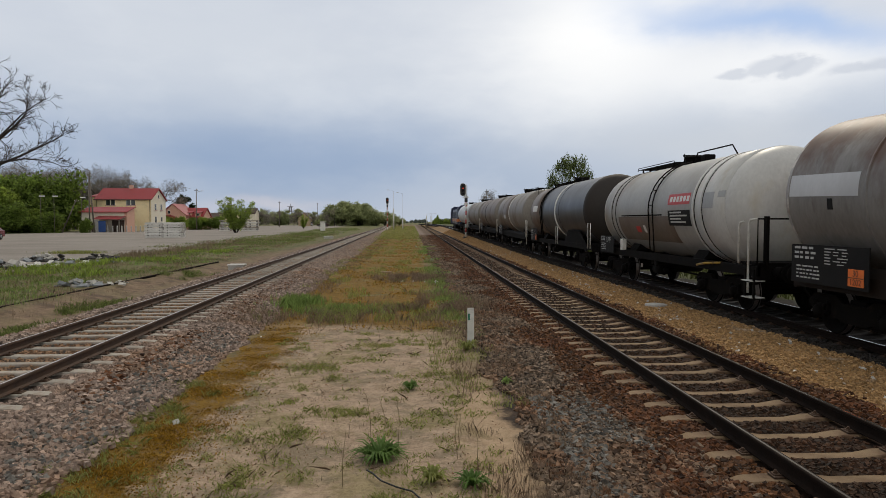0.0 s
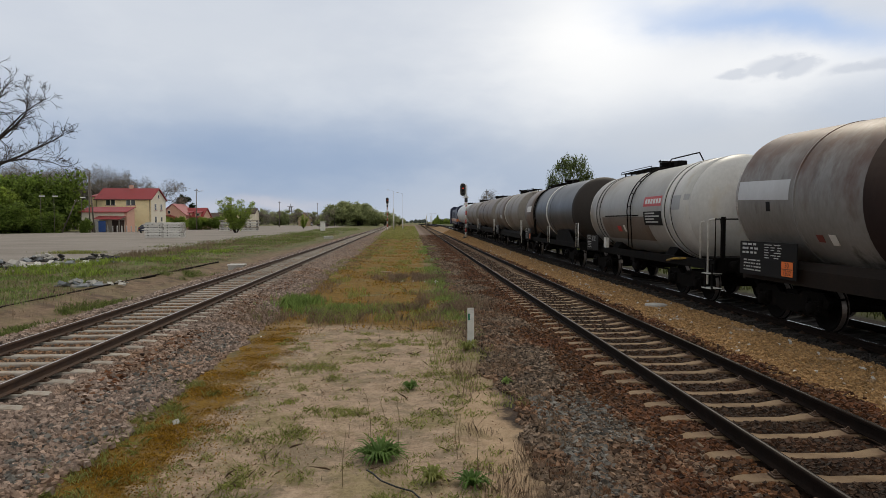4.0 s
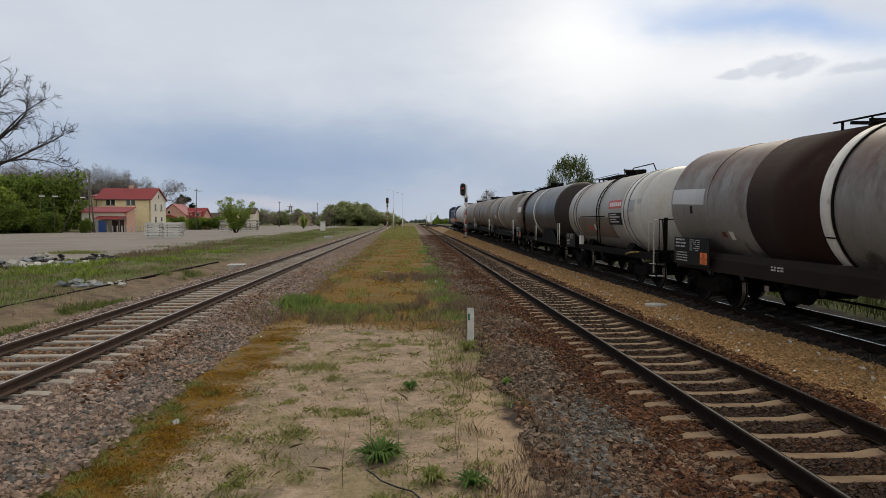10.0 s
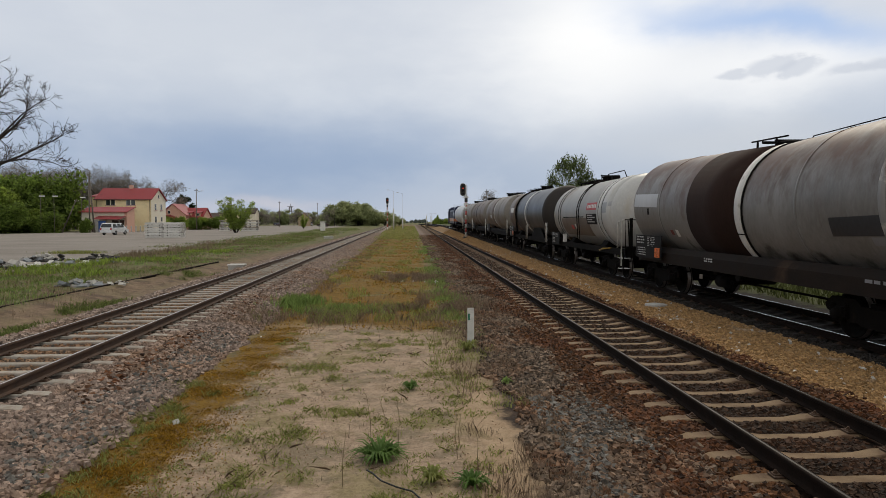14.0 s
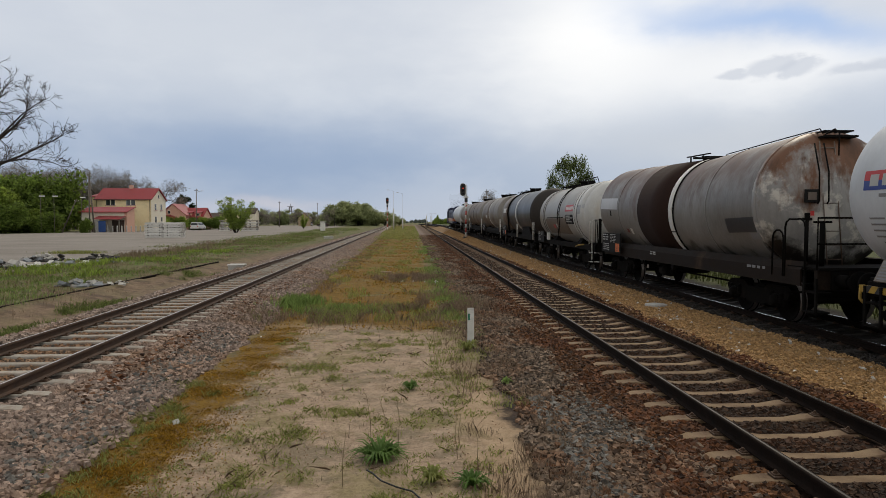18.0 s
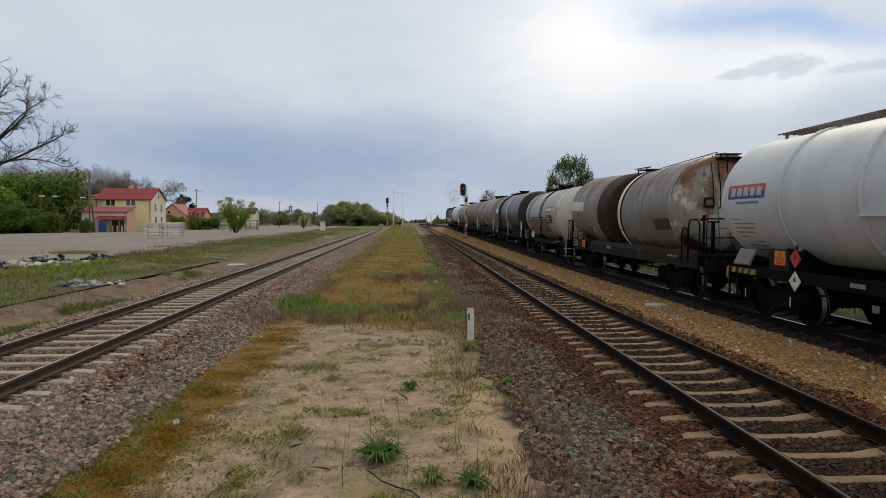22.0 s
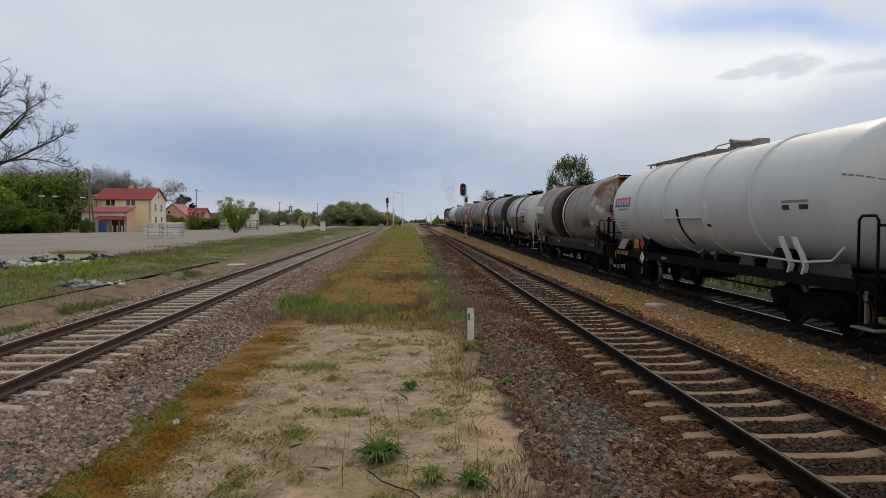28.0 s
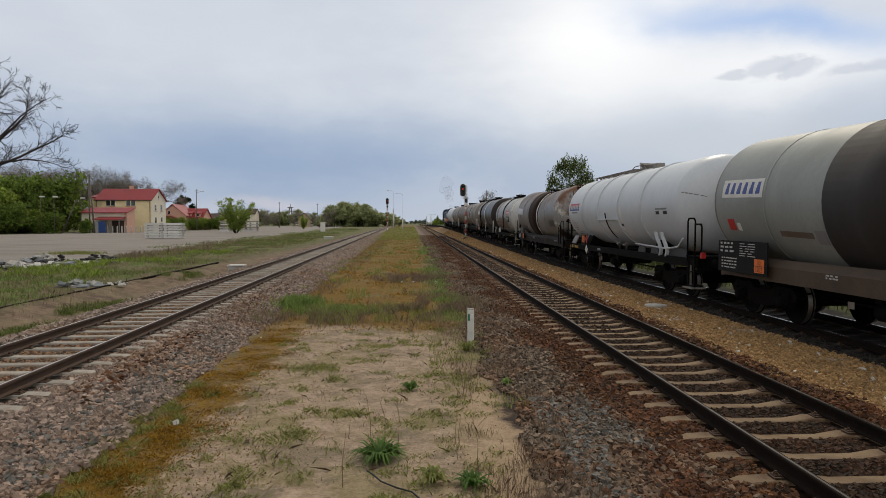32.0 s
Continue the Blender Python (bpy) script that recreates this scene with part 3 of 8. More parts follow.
strew("ballast", STONE_FAR, "pale pinkish ballast of the far shoulder", 15000, lambda y: left_edge(y) + 0.9, lambda y: left_edge(y) + 2.8, 30, 120, 0.055, 18, 0.006, lambda x, y: x < left_edge(y) + 2.62 + wave(y, 1.0), sink=0.05)
strew("ballast", STONE_FAR, "grey ballast stones on the outer shoulder", 7000, lambda y: left_edge(y) - 2.1, lambda y: left_edge(y) - 0.9, 8, 110, 0.048, 3, 0.012)
strew("ballast", STONE_MIX, "brown-grey broken ballast stones on the shoulder", 40000, 0.9, lambda y: right_axis(y) - 1.35, 4.2, 110, 0.039, 4, 0.012, lambda x, y: x > 1.2 + wave(y, 7.0) and noise.noise(Vector((x * 1.2, y * 0.5, 3))) < 0.95 - (x - 1.2) * 0.75)
strew("ballast", STONE_GREY, "blue-grey ballast stones among the brown", 2600, 1.5, 2.5, 4.2, 8.5, 0.038, 14, 0.0, lambda x, y: noise.noise(Vector((x * 1.1, y * 0.5, 13))) > -0.2, sink=0.3)
strew("ballast", STONE_GREY, "blue-grey ballast stones at the foot of the shoulder", 1100, lambda y: left_edge(y) + 1.75, lambda y: left_edge(y) + 2.6, 5.6, 14, 0.04, 15, 0.0, lambda x, y: noise.noise(Vector((x * 0.9, y * 0.4, 23))) > -0.3 and x < left_edge(y) + 2.5 + wave(y, 1.0), sink=0.34)
strew("ballast", STONE_RUST, "rust-tinted ballast stones along the sleeper ends", 3000, lambda y: left_edge(y) + 0.9, lambda y: left_edge(y) + 1.9, 5.6, 30, 0.046, 16, 0.0, lambda x, y: (x > left_edge(y) + 1.25 or ON_LEFT(x, y)) and x > left_edge(y) + 1.4 and noise.noise(Vector((x * 0.8, y * 0.4, 33))) > -0.1, sink=0.22)
strew("sand_crumbs", STONE_FILL, "small crumbs of soil and gravel on the sand", 2600, -2.6, 1.1, 4.8, 14.5, 0.010, 19, 0.03, lambda x, y: noise.noise(Vector((x * 0.9, y * 0.7, 41))) > 0.0, category="gravel", sink=0.2)
strew("pale_stone", PALE_STONE, "scattered whitish stones in the ochre gravel", 200, 5.7, 7.6, 7, 60, 0.034, 17, 0.014, category="gravel", sink=0.4)
strew("ballast", STONE_RUST_DEEP, "rust-brown broken ballast stones", 58000, 1.2, lambda y: right_axis(y) - 0.85, 4.2, 110, 0.037, 5, 0.012, lambda x, y: x > 1.25 + wave(y, 7.0) and (x < right_axis(y) - 1.25 or ON_RIGHT(x, y)) and noise.noise(Vector((x * 1.2, y * 0.5, 3))) > 0.75 - (x - 1.2) * 0.75)
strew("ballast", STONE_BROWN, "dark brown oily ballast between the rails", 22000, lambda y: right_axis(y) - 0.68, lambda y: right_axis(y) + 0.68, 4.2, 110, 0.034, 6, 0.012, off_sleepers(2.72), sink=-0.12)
strew("ballast", STONE_RUST_DEEP, "rust-brown ballast beside the rail", 11000, lambda y: right_axis(y) + 0.88, lambda y: 5.85 + wave(y, 5.0), 4.2, 110, 0.04, 7, 0.012, lambda x, y: x > right_axis(y) + 1.25 or ON_RIGHT(x, y))
strew("gravel", STONE_TAN, "ochre gravel between the tracks", 38000, lambda y: 5.66 + wave(y, 5.0), lambda y: 7.72 + wave(y, 6.0), 6, 130, 0.030, 8, 0.010, category="gravel")
strew("ballast", STONE_NEAR_BLACK, "near-black ballast beside the train's track", 9000, 7.7, 8.5, 8, 110, 0.04, 9, 0.012)
strew("ballast", STONE, "pinkish grey ballast stones behind the viewpoint", 5200, lambda y: left_edge(y) + 0.9, lambda y: left_edge(y) + 2.6, -6.5, 4.4, 0.05, 21, 0.0, lambda x, y: x > left_edge(y) + 1.25 or ON_LEFT(x, y), even=True)
strew("ballast", STONE_RUST, "rust-stained ballast between the rails", 2600, lambda y: left_edge(y) - 2.0, lambda y: left_edge(y) + 0.66, -6.5, 6.2, 0.045, 22, 0.0, off_sleepers(4.1, 0.14), sink=-0.05, even=True)
strew("ballast", STONE_MIX, "brown-grey ballast stones on the shoulder", 4200, 1.1, lambda y: right_axis(y) - 1.35, -6.5, 4.6, 0.046, 23, even=True)
strew("ballast", STONE_RUST, "rust-brown ballast stones along the sleeper ends", 3000, lambda y: right_axis(y) - 2.0, lambda y: right_axis(y) - 0.85, -6.5, 4.6, 0.044, 24, 0.0, lambda x, y: x < right_axis(y) - 1.25 or ON_RIGHT(x, y), even=True)
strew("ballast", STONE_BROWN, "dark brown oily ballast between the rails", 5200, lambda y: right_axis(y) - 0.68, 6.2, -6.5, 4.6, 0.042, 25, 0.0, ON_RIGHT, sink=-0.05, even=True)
strew("gravel", STONE_TAN, "ochre gravel between the tracks", 5000, 5.9, 7.75, -6.5, 6.5, 0.03, 26, category="gravel", even=True)
strew("ballast", STONE_NEAR_BLACK, "near-black ballast under the train", 6000, 7.5, 10.6, -6.5, 8.5, 0.045, 27, 0.0, off_sleepers(3.0), sink=-0.05, even=True)


def loose_stones():
    """The nearest ballast stones lie loose, each an object of its own."""
    rng = random.Random(77)
    shapes = {}
    for key, mat in (("brown", STONE_MIX), ("rust", STONE_RUST), ("grey", STONE), ("blue", STONE_GREY)):
        shapes[key] = []
        for k in range(8):
            b = Build().box(-0.5, 0.5, -0.42, 0.42, -0.36, 0.36)
            b.v = [tuple(c * rng.uniform(0.65, 1.25) for c in p) for p in b.v]
            me = b.mesh("stone")
            me.materials.append(mat)
            shapes[key].append(me)
    for x0, x1, y0, y1, keys, label in ((1.5, 3.1, 4.5, 7.2, ("brown", "brown", "brown", "rust"), "loose brown and grey ballast stones beside the sandy strip"),
                                        (-4.3, -3.05, 5.4, 8.2, ("grey",), "loose pinkish grey ballast stones beside the moss")):
        t = empty("loose_ballast", pose((x0 + x1) / 2, (y0 + y1) / 2, 0))
        tagged(t, label, "ballast", kind="structure")
        for k in range(150):
            x, y, s = rng.uniform(x0, x1), rng.uniform(y0, y1), rng.uniform(0.03, 0.065)
            o = part("stone", rng.choice(shapes[rng.choice(keys)]), None, t)
            o.location = (x - (x0 + x1) / 2, y - (y0 + y1) / 2, ground_height(x, y) + s * 0.5)
            o.rotation_euler = (rng.uniform(-0.6, 0.6), rng.uniform(-0.6, 0.6), rng.random() * 6.28)
            o.scale = (s, s, s)


loose_stones()

# ---- the train ----
def run(t):
    """Metres that the train has rolled on after t seconds."""
    u = t / 32
    return 15.33 * u + 5.992 * u ** 2 + 15.569 * u ** 3 - 3.661 * u ** 4


MOVERS = []          # (thing, x, y, z) that roll with the train
WHEELS = []          # (wheelset, local pose)
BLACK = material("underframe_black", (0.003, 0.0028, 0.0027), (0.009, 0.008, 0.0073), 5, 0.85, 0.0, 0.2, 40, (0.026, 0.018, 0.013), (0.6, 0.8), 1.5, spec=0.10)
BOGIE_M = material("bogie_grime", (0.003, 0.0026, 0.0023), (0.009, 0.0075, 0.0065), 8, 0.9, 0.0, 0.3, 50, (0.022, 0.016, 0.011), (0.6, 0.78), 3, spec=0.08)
STEEL = material("worn_wheel_steel", (0.10, 0.09, 0.085), (0.22, 0.2, 0.19), 10, 0.4, 0.8, 0.1, 60)
WHITE_RAIL = material("white_handrail_paint", (0.55, 0.55, 0.52), (0.75, 0.75, 0.72), 8, 0.5, 0, 0.05, 60, (0.3, 0.26, 0.2), (0.6, 0.7), 5)
WHITE_BAND = material("white_band_paint", (0.62, 0.61, 0.58), (0.78, 0.77, 0.74), 4, 0.5, 0, 0.05, 60, (0.35, 0.31, 0.26), (0.58, 0.72), 3)
WHITE_INK, ORANGE = plain("white_lettering", (0.46, 0.46, 0.45), 0.6), material("orange_hazard_plate", (0.75, 0.16, 0.03), (0.85, 0.21, 0.04), 8, 0.45, 0, 0.03, 60)
FADED_RED = plain("faded_red_paint", (0.16, 0.03, 0.025), 0.6)
RED_PLATE, BLUE_PLATE = plain("red_sign_paint", (0.5, 0.03, 0.03), 0.45), plain("blue_sign_paint", (0.03, 0.06, 0.28), 0.45)
INK = plain("black_lettering", (0.02, 0.02, 0.02), 0.6)
YELLOW = material("yellow_warning_paint", (0.30, 0.19, 0.03), (0.48, 0.30, 0.04), 6, 0.6, 0, 0.05, 50, (0.06, 0.045, 0.03), (0.5, 0.7), 4)
GREYTXT = plain("grey_lettering", (0.22, 0.22, 0.23), 0.6)
PANEL = material("black_data_panel", (0.008, 0.008, 0.0085), (0.02, 0.0195, 0.0195), 6, 0.75, 0, 0.05, 60, spec=0.15)
BROWN_SILL = material("brown_sill_paint", (0.010, 0.007, 0.0055), (0.025, 0.0175, 0.0135), 2, 0.7, 0, 0.15, 30, (0.065, 0.04, 0.026), (0.58, 0.75), 0.9, spec=0.12)
TAN_SILL = material("tan_dusty_sill_paint", (0.051, 0.03128, 0.01904), (0.102, 0.06664, 0.0408), 2, 0.65, 0, 0.15, 30, (0.05, 0.035, 0.028), (0.55, 0.72), 0.9)


def paint(name, c1, c2, stain, at=(0.5, 0.72), rough=0.5, s=0.55, tall=0.55):
    return material(name, c1, c2, 0.9, rough, 0.0, 0.04, 14, stain, at, s, (1, 1, tall), 0.45, bdist=0.01)


def weathered(name, c1, c2, rust, at, lift, grime_shade=None, s=1.1, flake=None):
    """Tank paint with rust that has spread from the crown, and a lower part darkened by oily grime and painted shade.
    """
    m = material(name, c1, c2, 0.9, 0.45, 0.0, 0.05, 14, None, (0.5, 0.7), s, (1, 1, 0.35), 0.4, bdist=0.01)
    nt = m.node_tree
    N, L = nt.nodes.new, nt.links.new
    p = nt.nodes["Principled BSDF"]
    col = p.inputs["Base Color"].links[0].from_socket
    co = N("ShaderNodeTexCoord").outputs["Object"]
    sep = N("ShaderNodeSeparateXYZ")
    L(co, sep.inputs[0])

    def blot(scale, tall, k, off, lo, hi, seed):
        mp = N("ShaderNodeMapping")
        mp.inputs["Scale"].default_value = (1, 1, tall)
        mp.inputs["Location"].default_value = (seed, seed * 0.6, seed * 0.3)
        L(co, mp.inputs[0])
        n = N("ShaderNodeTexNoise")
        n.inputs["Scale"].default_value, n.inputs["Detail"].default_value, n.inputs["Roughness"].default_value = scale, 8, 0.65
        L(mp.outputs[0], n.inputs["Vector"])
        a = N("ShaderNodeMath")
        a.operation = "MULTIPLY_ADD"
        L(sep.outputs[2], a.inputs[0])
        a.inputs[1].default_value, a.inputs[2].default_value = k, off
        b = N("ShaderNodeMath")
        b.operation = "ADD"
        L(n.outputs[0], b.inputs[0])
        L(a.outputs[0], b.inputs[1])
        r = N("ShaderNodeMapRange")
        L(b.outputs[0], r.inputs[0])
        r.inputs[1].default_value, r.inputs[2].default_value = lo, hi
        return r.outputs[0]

    def over(fac, a, c):
        n = N("ShaderNodeMix")
        n.data_type = "RGBA"
        L(fac, n.inputs[0])
        L(a, n.inputs[6])
        n.inputs[7].default_value = (*c, 1)
        return n.outputs[2]

    if flake:
        col = over(blot(1.7, 1.0, 0.0, 0.0, 0.50, 0.58, 9.0), col, flake)
    col = over(blot(s, 0.5, lift, -2.5 * lift, *at, 2.0), col, rust)
    col = over(blot(s * 2.3, 0.25, lift * 0.6, -2.5 * lift * 0.6, at[0] + 0.06, at[1] + 0.08, 5.0), col, tuple(c * 0.6 for c in rust))
    # near-black lower part: grime, plus shade of the underside put into the paint
    if grime_shade:
        col = over(blot(1.3, 1.0, -0.42, 0.42 * grime_shade, 0.50, 0.66, 4.0), col, (0.014, 0.012, 0.011))
    L(col, p.inputs["Base Color"])
    return m


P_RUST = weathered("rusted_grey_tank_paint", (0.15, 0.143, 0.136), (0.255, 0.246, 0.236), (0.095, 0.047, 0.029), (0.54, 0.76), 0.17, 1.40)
P_BROWN = paint("dark_brown_band_paint", (0.022, 0.0115, 0.009), (0.037, 0.020, 0.016), (0.05, 0.029, 0.021), (0.6, 0.75), 0.85)
P_BROWN.node_tree.nodes["Principled BSDF"].inputs["Specular IOR Level"].default_value = 0.15
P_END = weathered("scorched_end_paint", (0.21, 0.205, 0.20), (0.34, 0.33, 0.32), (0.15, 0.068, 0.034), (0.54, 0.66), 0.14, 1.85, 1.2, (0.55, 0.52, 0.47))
P_OLD_WHITE = paint("grimy_off_white_tank_paint", (0.275, 0.275, 0.268), (0.40, 0.40, 0.392), (0.22, 0.19, 0.15), (0.5, 0.72), 0.45)
P_CREAM_END = paint("yellowed_white_end_paint", (0.46, 0.46, 0.45), (0.62, 0.62, 0.60), (0.44, 0.38, 0.27), (0.5, 0.68), 0.42)
P_WHITE = paint("light_grey_gloss_tank_paint", (0.54, 0.575, 0.62), (0.64, 0.675, 0.715), (0.48, 0.505, 0.54), (0.5, 0.75), 0.44)
P_DARK = paint("blue_black_tank_paint", (0.028, 0.031, 0.037), (0.055, 0.060, 0.070), (0.035, 0.032, 0.03), (0.5, 0.75), 0.40)
P_BLACK = paint("brown_black_tank_paint", (0.016, 0.0125, 0.011), (0.03, 0.0235, 0.020), (0.042, 0.031, 0.024), (0.55, 0.75), 0.72)
P_CREAM = paint("pale_grey_green_tank_paint", (0.245, 0.262, 0.25), (0.325, 0.345, 0.33), (0.225, 0.235, 0.215), (0.5, 0.75), 0.5)
P_GREY = paint("dusty_grey_tank_paint", (0.16, 0.145, 0.128), (0.27, 0.25, 0.222), (0.12, 0.08, 0.056), (0.46, 0.66), 0.5)
P_GREY_BROWN = paint("brown_grey_tank_paint", (0.115, 0.092, 0.076), (0.20, 0.165, 0.14), (0.10, 0.06, 0.04), (0.46, 0.66), 0.5)
P_PATCH = paint("repainted_patch", (0.30, 0.31, 0.32), (0.38, 0.39, 0.40), (0.25, 0.25, 0.25), (0.55, 0.75))
P_PLATE = paint("bare_white_plate", (0.52, 0.54, 0.57), (0.62, 0.64, 0.67), (0.45, 0.46, 0.48), (0.5, 0.75))


def wheelset_mesh():
    b = Build()
    b.cyl((-0.98, 0, 0), (0.98, 0, 0), 0.085, 14)
    for s in (-1, 1):
        x = s * 0.7535
        o = lambda d: x + s * d
        b.lathe([(o(-0.07), 0.09), (o(-0.07), 0.2), (o(-0.03), 0.22), (o(-0.03), 0.39), (o(-0.07), 0.41), (o(-0.07), 0.49), (o(-0.045), 0.49),
                 (o(-0.03), 0.462), (o(0.065), 0.455), (o(0.065), 0.40), (o(0.02), 0.38), (o(0.0), 0.22), (o(0.05), 0.18), (o(0.05), 0.09)], "x", 28)
        for k in range(3):
            a = 2.094 * k
            b.box(o(0.012) - 0.01, o(0.012) + 0.01, 0.27 * math.cos(a) - 0.05, 0.27 * math.cos(a) + 0.05, 0.27 * math.sin(a) - 0.05, 0.27 * math.sin(a) + 0.05)
    return b.mesh("wheelset")


def bogie_meshes():
    side = Build()
    out = [(-1.35, 0.62), (-1.15, 0.78), (-0.5, 0.78), (-0.32, 0.66), (0.32, 0.66), (0.5, 0.78), (1.15, 0.78), (1.35, 0.62), (1.30, 0.52), (1.16, 0.46), (1.16, 0.34), (1.08, 0.34),
           (1.04, 0.60), (0.76, 0.60), (0.72, 0.34), (0.60, 0.34), (0.46, 0.36), (0.30, 0.30), (-0.30, 0.30), (-0.46, 0.36), (-0.60, 0.34), (-0.72, 0.34), (-0.76, 0.60), (-1.04, 0.60),
           (-1.08, 0.34), (-1.16, 0.34), (-1.16, 0.46), (-1.30, 0.52)]
    side.prism(out, -0.05, 0.05)
    cross = Build()
    cross.box(-1.0, 1.0, -0.22, 0.22, 0.45, 0.74, 0.02)
    for s in (-1, 1):
        cross.box(-1.0, 1.0, s * 1.25 - 0.06, s * 1.25 + 0.06, 0.55, 0.70, 0.01)
        cross.cyl((-1.0, s * 0.45, 0.42), (1.0, s * 0.45, 0.42), 0.04, 8)
    box = Build()
    box.box(-0.09, 0.09, -0.13, 0.13, -0.13, 0.14, 0.02)
    box.lathe([(-0.16, 0.0), (-0.16, 0.09), (-0.14, 0.115), (-0.05, 0.12)], "x", 14)
    spring = Build()
    for k in range(5):
        spring.lathe([(0.03 + 0.045 * k - 0.012, 0.062), (0.03 + 0.045 * k, 0.075), (0.03 + 0.045 * k + 0.012, 0.062)], "z", 12)
    spring.cyl((0, 0, 0), (0, 0, 0.26), 0.05, 10)
    shoe = Build()
    shoe.prism([(0.0, -0.2), (0.06, -0.2), (0.085, 0), (0.06, 0.2), (0.0, 0.2), (0.03, 0)], -0.05, 0.05)
    return {"side_frame": side.mesh("side_frame"), "bolster": cross.mesh("bolster"), "axle_box": box.mesh("axle_box"), "spring": spring.mesh("spring"), "brake_shoe": shoe.mesh("brake_shoe")}


WHEELSET, BOGIE = wheelset_mesh(), bogie_meshes()
WHEELSET.materials.append(BOGIE_M)
WHEELSET.materials.append(STEEL)
for poly in WHEELSET.polygons:
    c = poly.center
    if math.hypot(c.y, c.z) > 0.44 and abs(poly.normal.x) < 0.5:
        poly.material_index = 1


def bogie(wagon, y):
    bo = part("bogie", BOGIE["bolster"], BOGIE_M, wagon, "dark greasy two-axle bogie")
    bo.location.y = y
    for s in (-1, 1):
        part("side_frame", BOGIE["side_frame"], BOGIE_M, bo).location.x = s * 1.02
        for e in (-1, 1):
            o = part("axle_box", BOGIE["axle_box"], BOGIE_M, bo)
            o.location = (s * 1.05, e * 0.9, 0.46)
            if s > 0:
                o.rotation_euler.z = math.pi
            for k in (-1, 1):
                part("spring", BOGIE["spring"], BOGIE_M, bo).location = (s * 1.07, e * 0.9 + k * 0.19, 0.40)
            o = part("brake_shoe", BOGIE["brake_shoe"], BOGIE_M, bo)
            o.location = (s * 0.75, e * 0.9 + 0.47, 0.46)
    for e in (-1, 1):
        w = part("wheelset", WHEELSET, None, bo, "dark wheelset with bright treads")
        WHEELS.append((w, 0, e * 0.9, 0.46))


def text_mesh(words, size, mat):
    cu = bpy.data.curves.new("lettering", "FONT")
    cu.body, cu.size, cu.align_x, cu.align_y = words, size, "CENTER", "CENTER"
    o = bpy.data.objects.new("lettering", cu)
    scene.collection.objects.link(o)
    me = bpy.data.meshes.new_from_object(o.evaluated_get(bpy.context.evaluated_depsgraph_get()))
    bpy.data.objects.remove(o)
    me.materials.clear()
    me.materials.append(mat)
    return me


def bars(x, y0, y1, z0, z1, rows, seed, fill=0.6, words=(2, 4)):
    """Lines of illegible small writing as plain bars on a side panel at x."""
    rng, b = random.Random(seed), Build()
    h = (z1 - z0) / rows
    for r in range(rows):
        y, n = y1, rng.randint(*words)
        for k in range(n):
            w = (y1 - y0) / n * rng.uniform(0.45, 0.9)
            z = z1 - r * h
            b.box(x - 0.003, x, y - w, y, z - h * fill, z)
            y -= (y1 - y0) / n
    return b


def arc(y0, y1, z0, z1, r, cz, up=0.006, seg=10):
    """A thin curved plate on the near side of a tank."""
    a = lambda z: 180 - math.degrees(math.asin(max(-1, min(1, (z - cz) / r))))
    b = Build()
    b.lathe([(y0, r), (y0, r + up), (y1, r + up), (y1, r)], "y", seg, (0, 0, cz), a(z1), a(z0), smooth=False)
    return b


TILT_PLATE = Matrix.Rotation(radians(-90), 4, "Z") @ Matrix.Rotation(radians(90), 4, "X")


def lettering(words, size, mat, parent, x, y, z, lean=0.0):
    o = part("lettering", text_mesh(words, size, mat), None, parent)
    o.matrix_basis = Matrix.Translation((x, y, z)) @ Matrix.Rotation(radians(lean), 4, "Y") @ TILT_PLATE
    return o


def ring(y, r, cz, w=0.09, t=0.015, seg=44, a0=0, a1=360):
    b = Build()
    b.lathe([(y - w / 2, r - 0.01), (y - w / 2, r + t), (y + w / 2, r + t), (y + w / 2, r - 0.01)], "y", seg, (0, 0, cz), a0, a1)
    return b


def diamond(x, y, z, s, mat_edge, mat, parent, rot=0):
    b = Build().prism([(y - s, z), (y, z - s), (y + s, z), (y, z + s)], x - 0.006, x)
    d = part("hazard_placard", b, mat_edge, parent, "diamond hazard placard")
    k = s * 0.86
    part("placard_face", Build().prism([(y - k, z), (y, z - k), (y + k, z), (y, z + k)], x - 0.010, x - 0.006), mat, d)
    part("placard_symbol", Build().prism([(y - 0.3 * k, z - 0.05 * k), (y + 0.3 * k, z - 0.05 * k), (y + 0.1 * k, z + 0.5 * k), (y - 0.12 * k, z + 0.35 * k)], x - 0.013, x - 0.010), INK, d)
    return d


def orange_plate(x, y, z, parent):
    """Two-line hazard plate, 0.40 by 0.30 m."""
    p = part("hazard_plate", Build().box(x - 0.012, x, y - 0.2, y + 0.2, z - 0.15, z + 0.15, 0.004), ORANGE, parent, "orange hazard number plate")
    part("plate_line", Build().box(x - 0.015, x - 0.012, y - 0.2, y + 0.2, z - 0.006, z + 0.006), INK, p)
    lettering("30", 0.15, INK, p, x - 0.0155, y, z + 0.072)
    lettering("1202", 0.15, INK, p, x - 0.0155, y, z - 0.078)
    return p


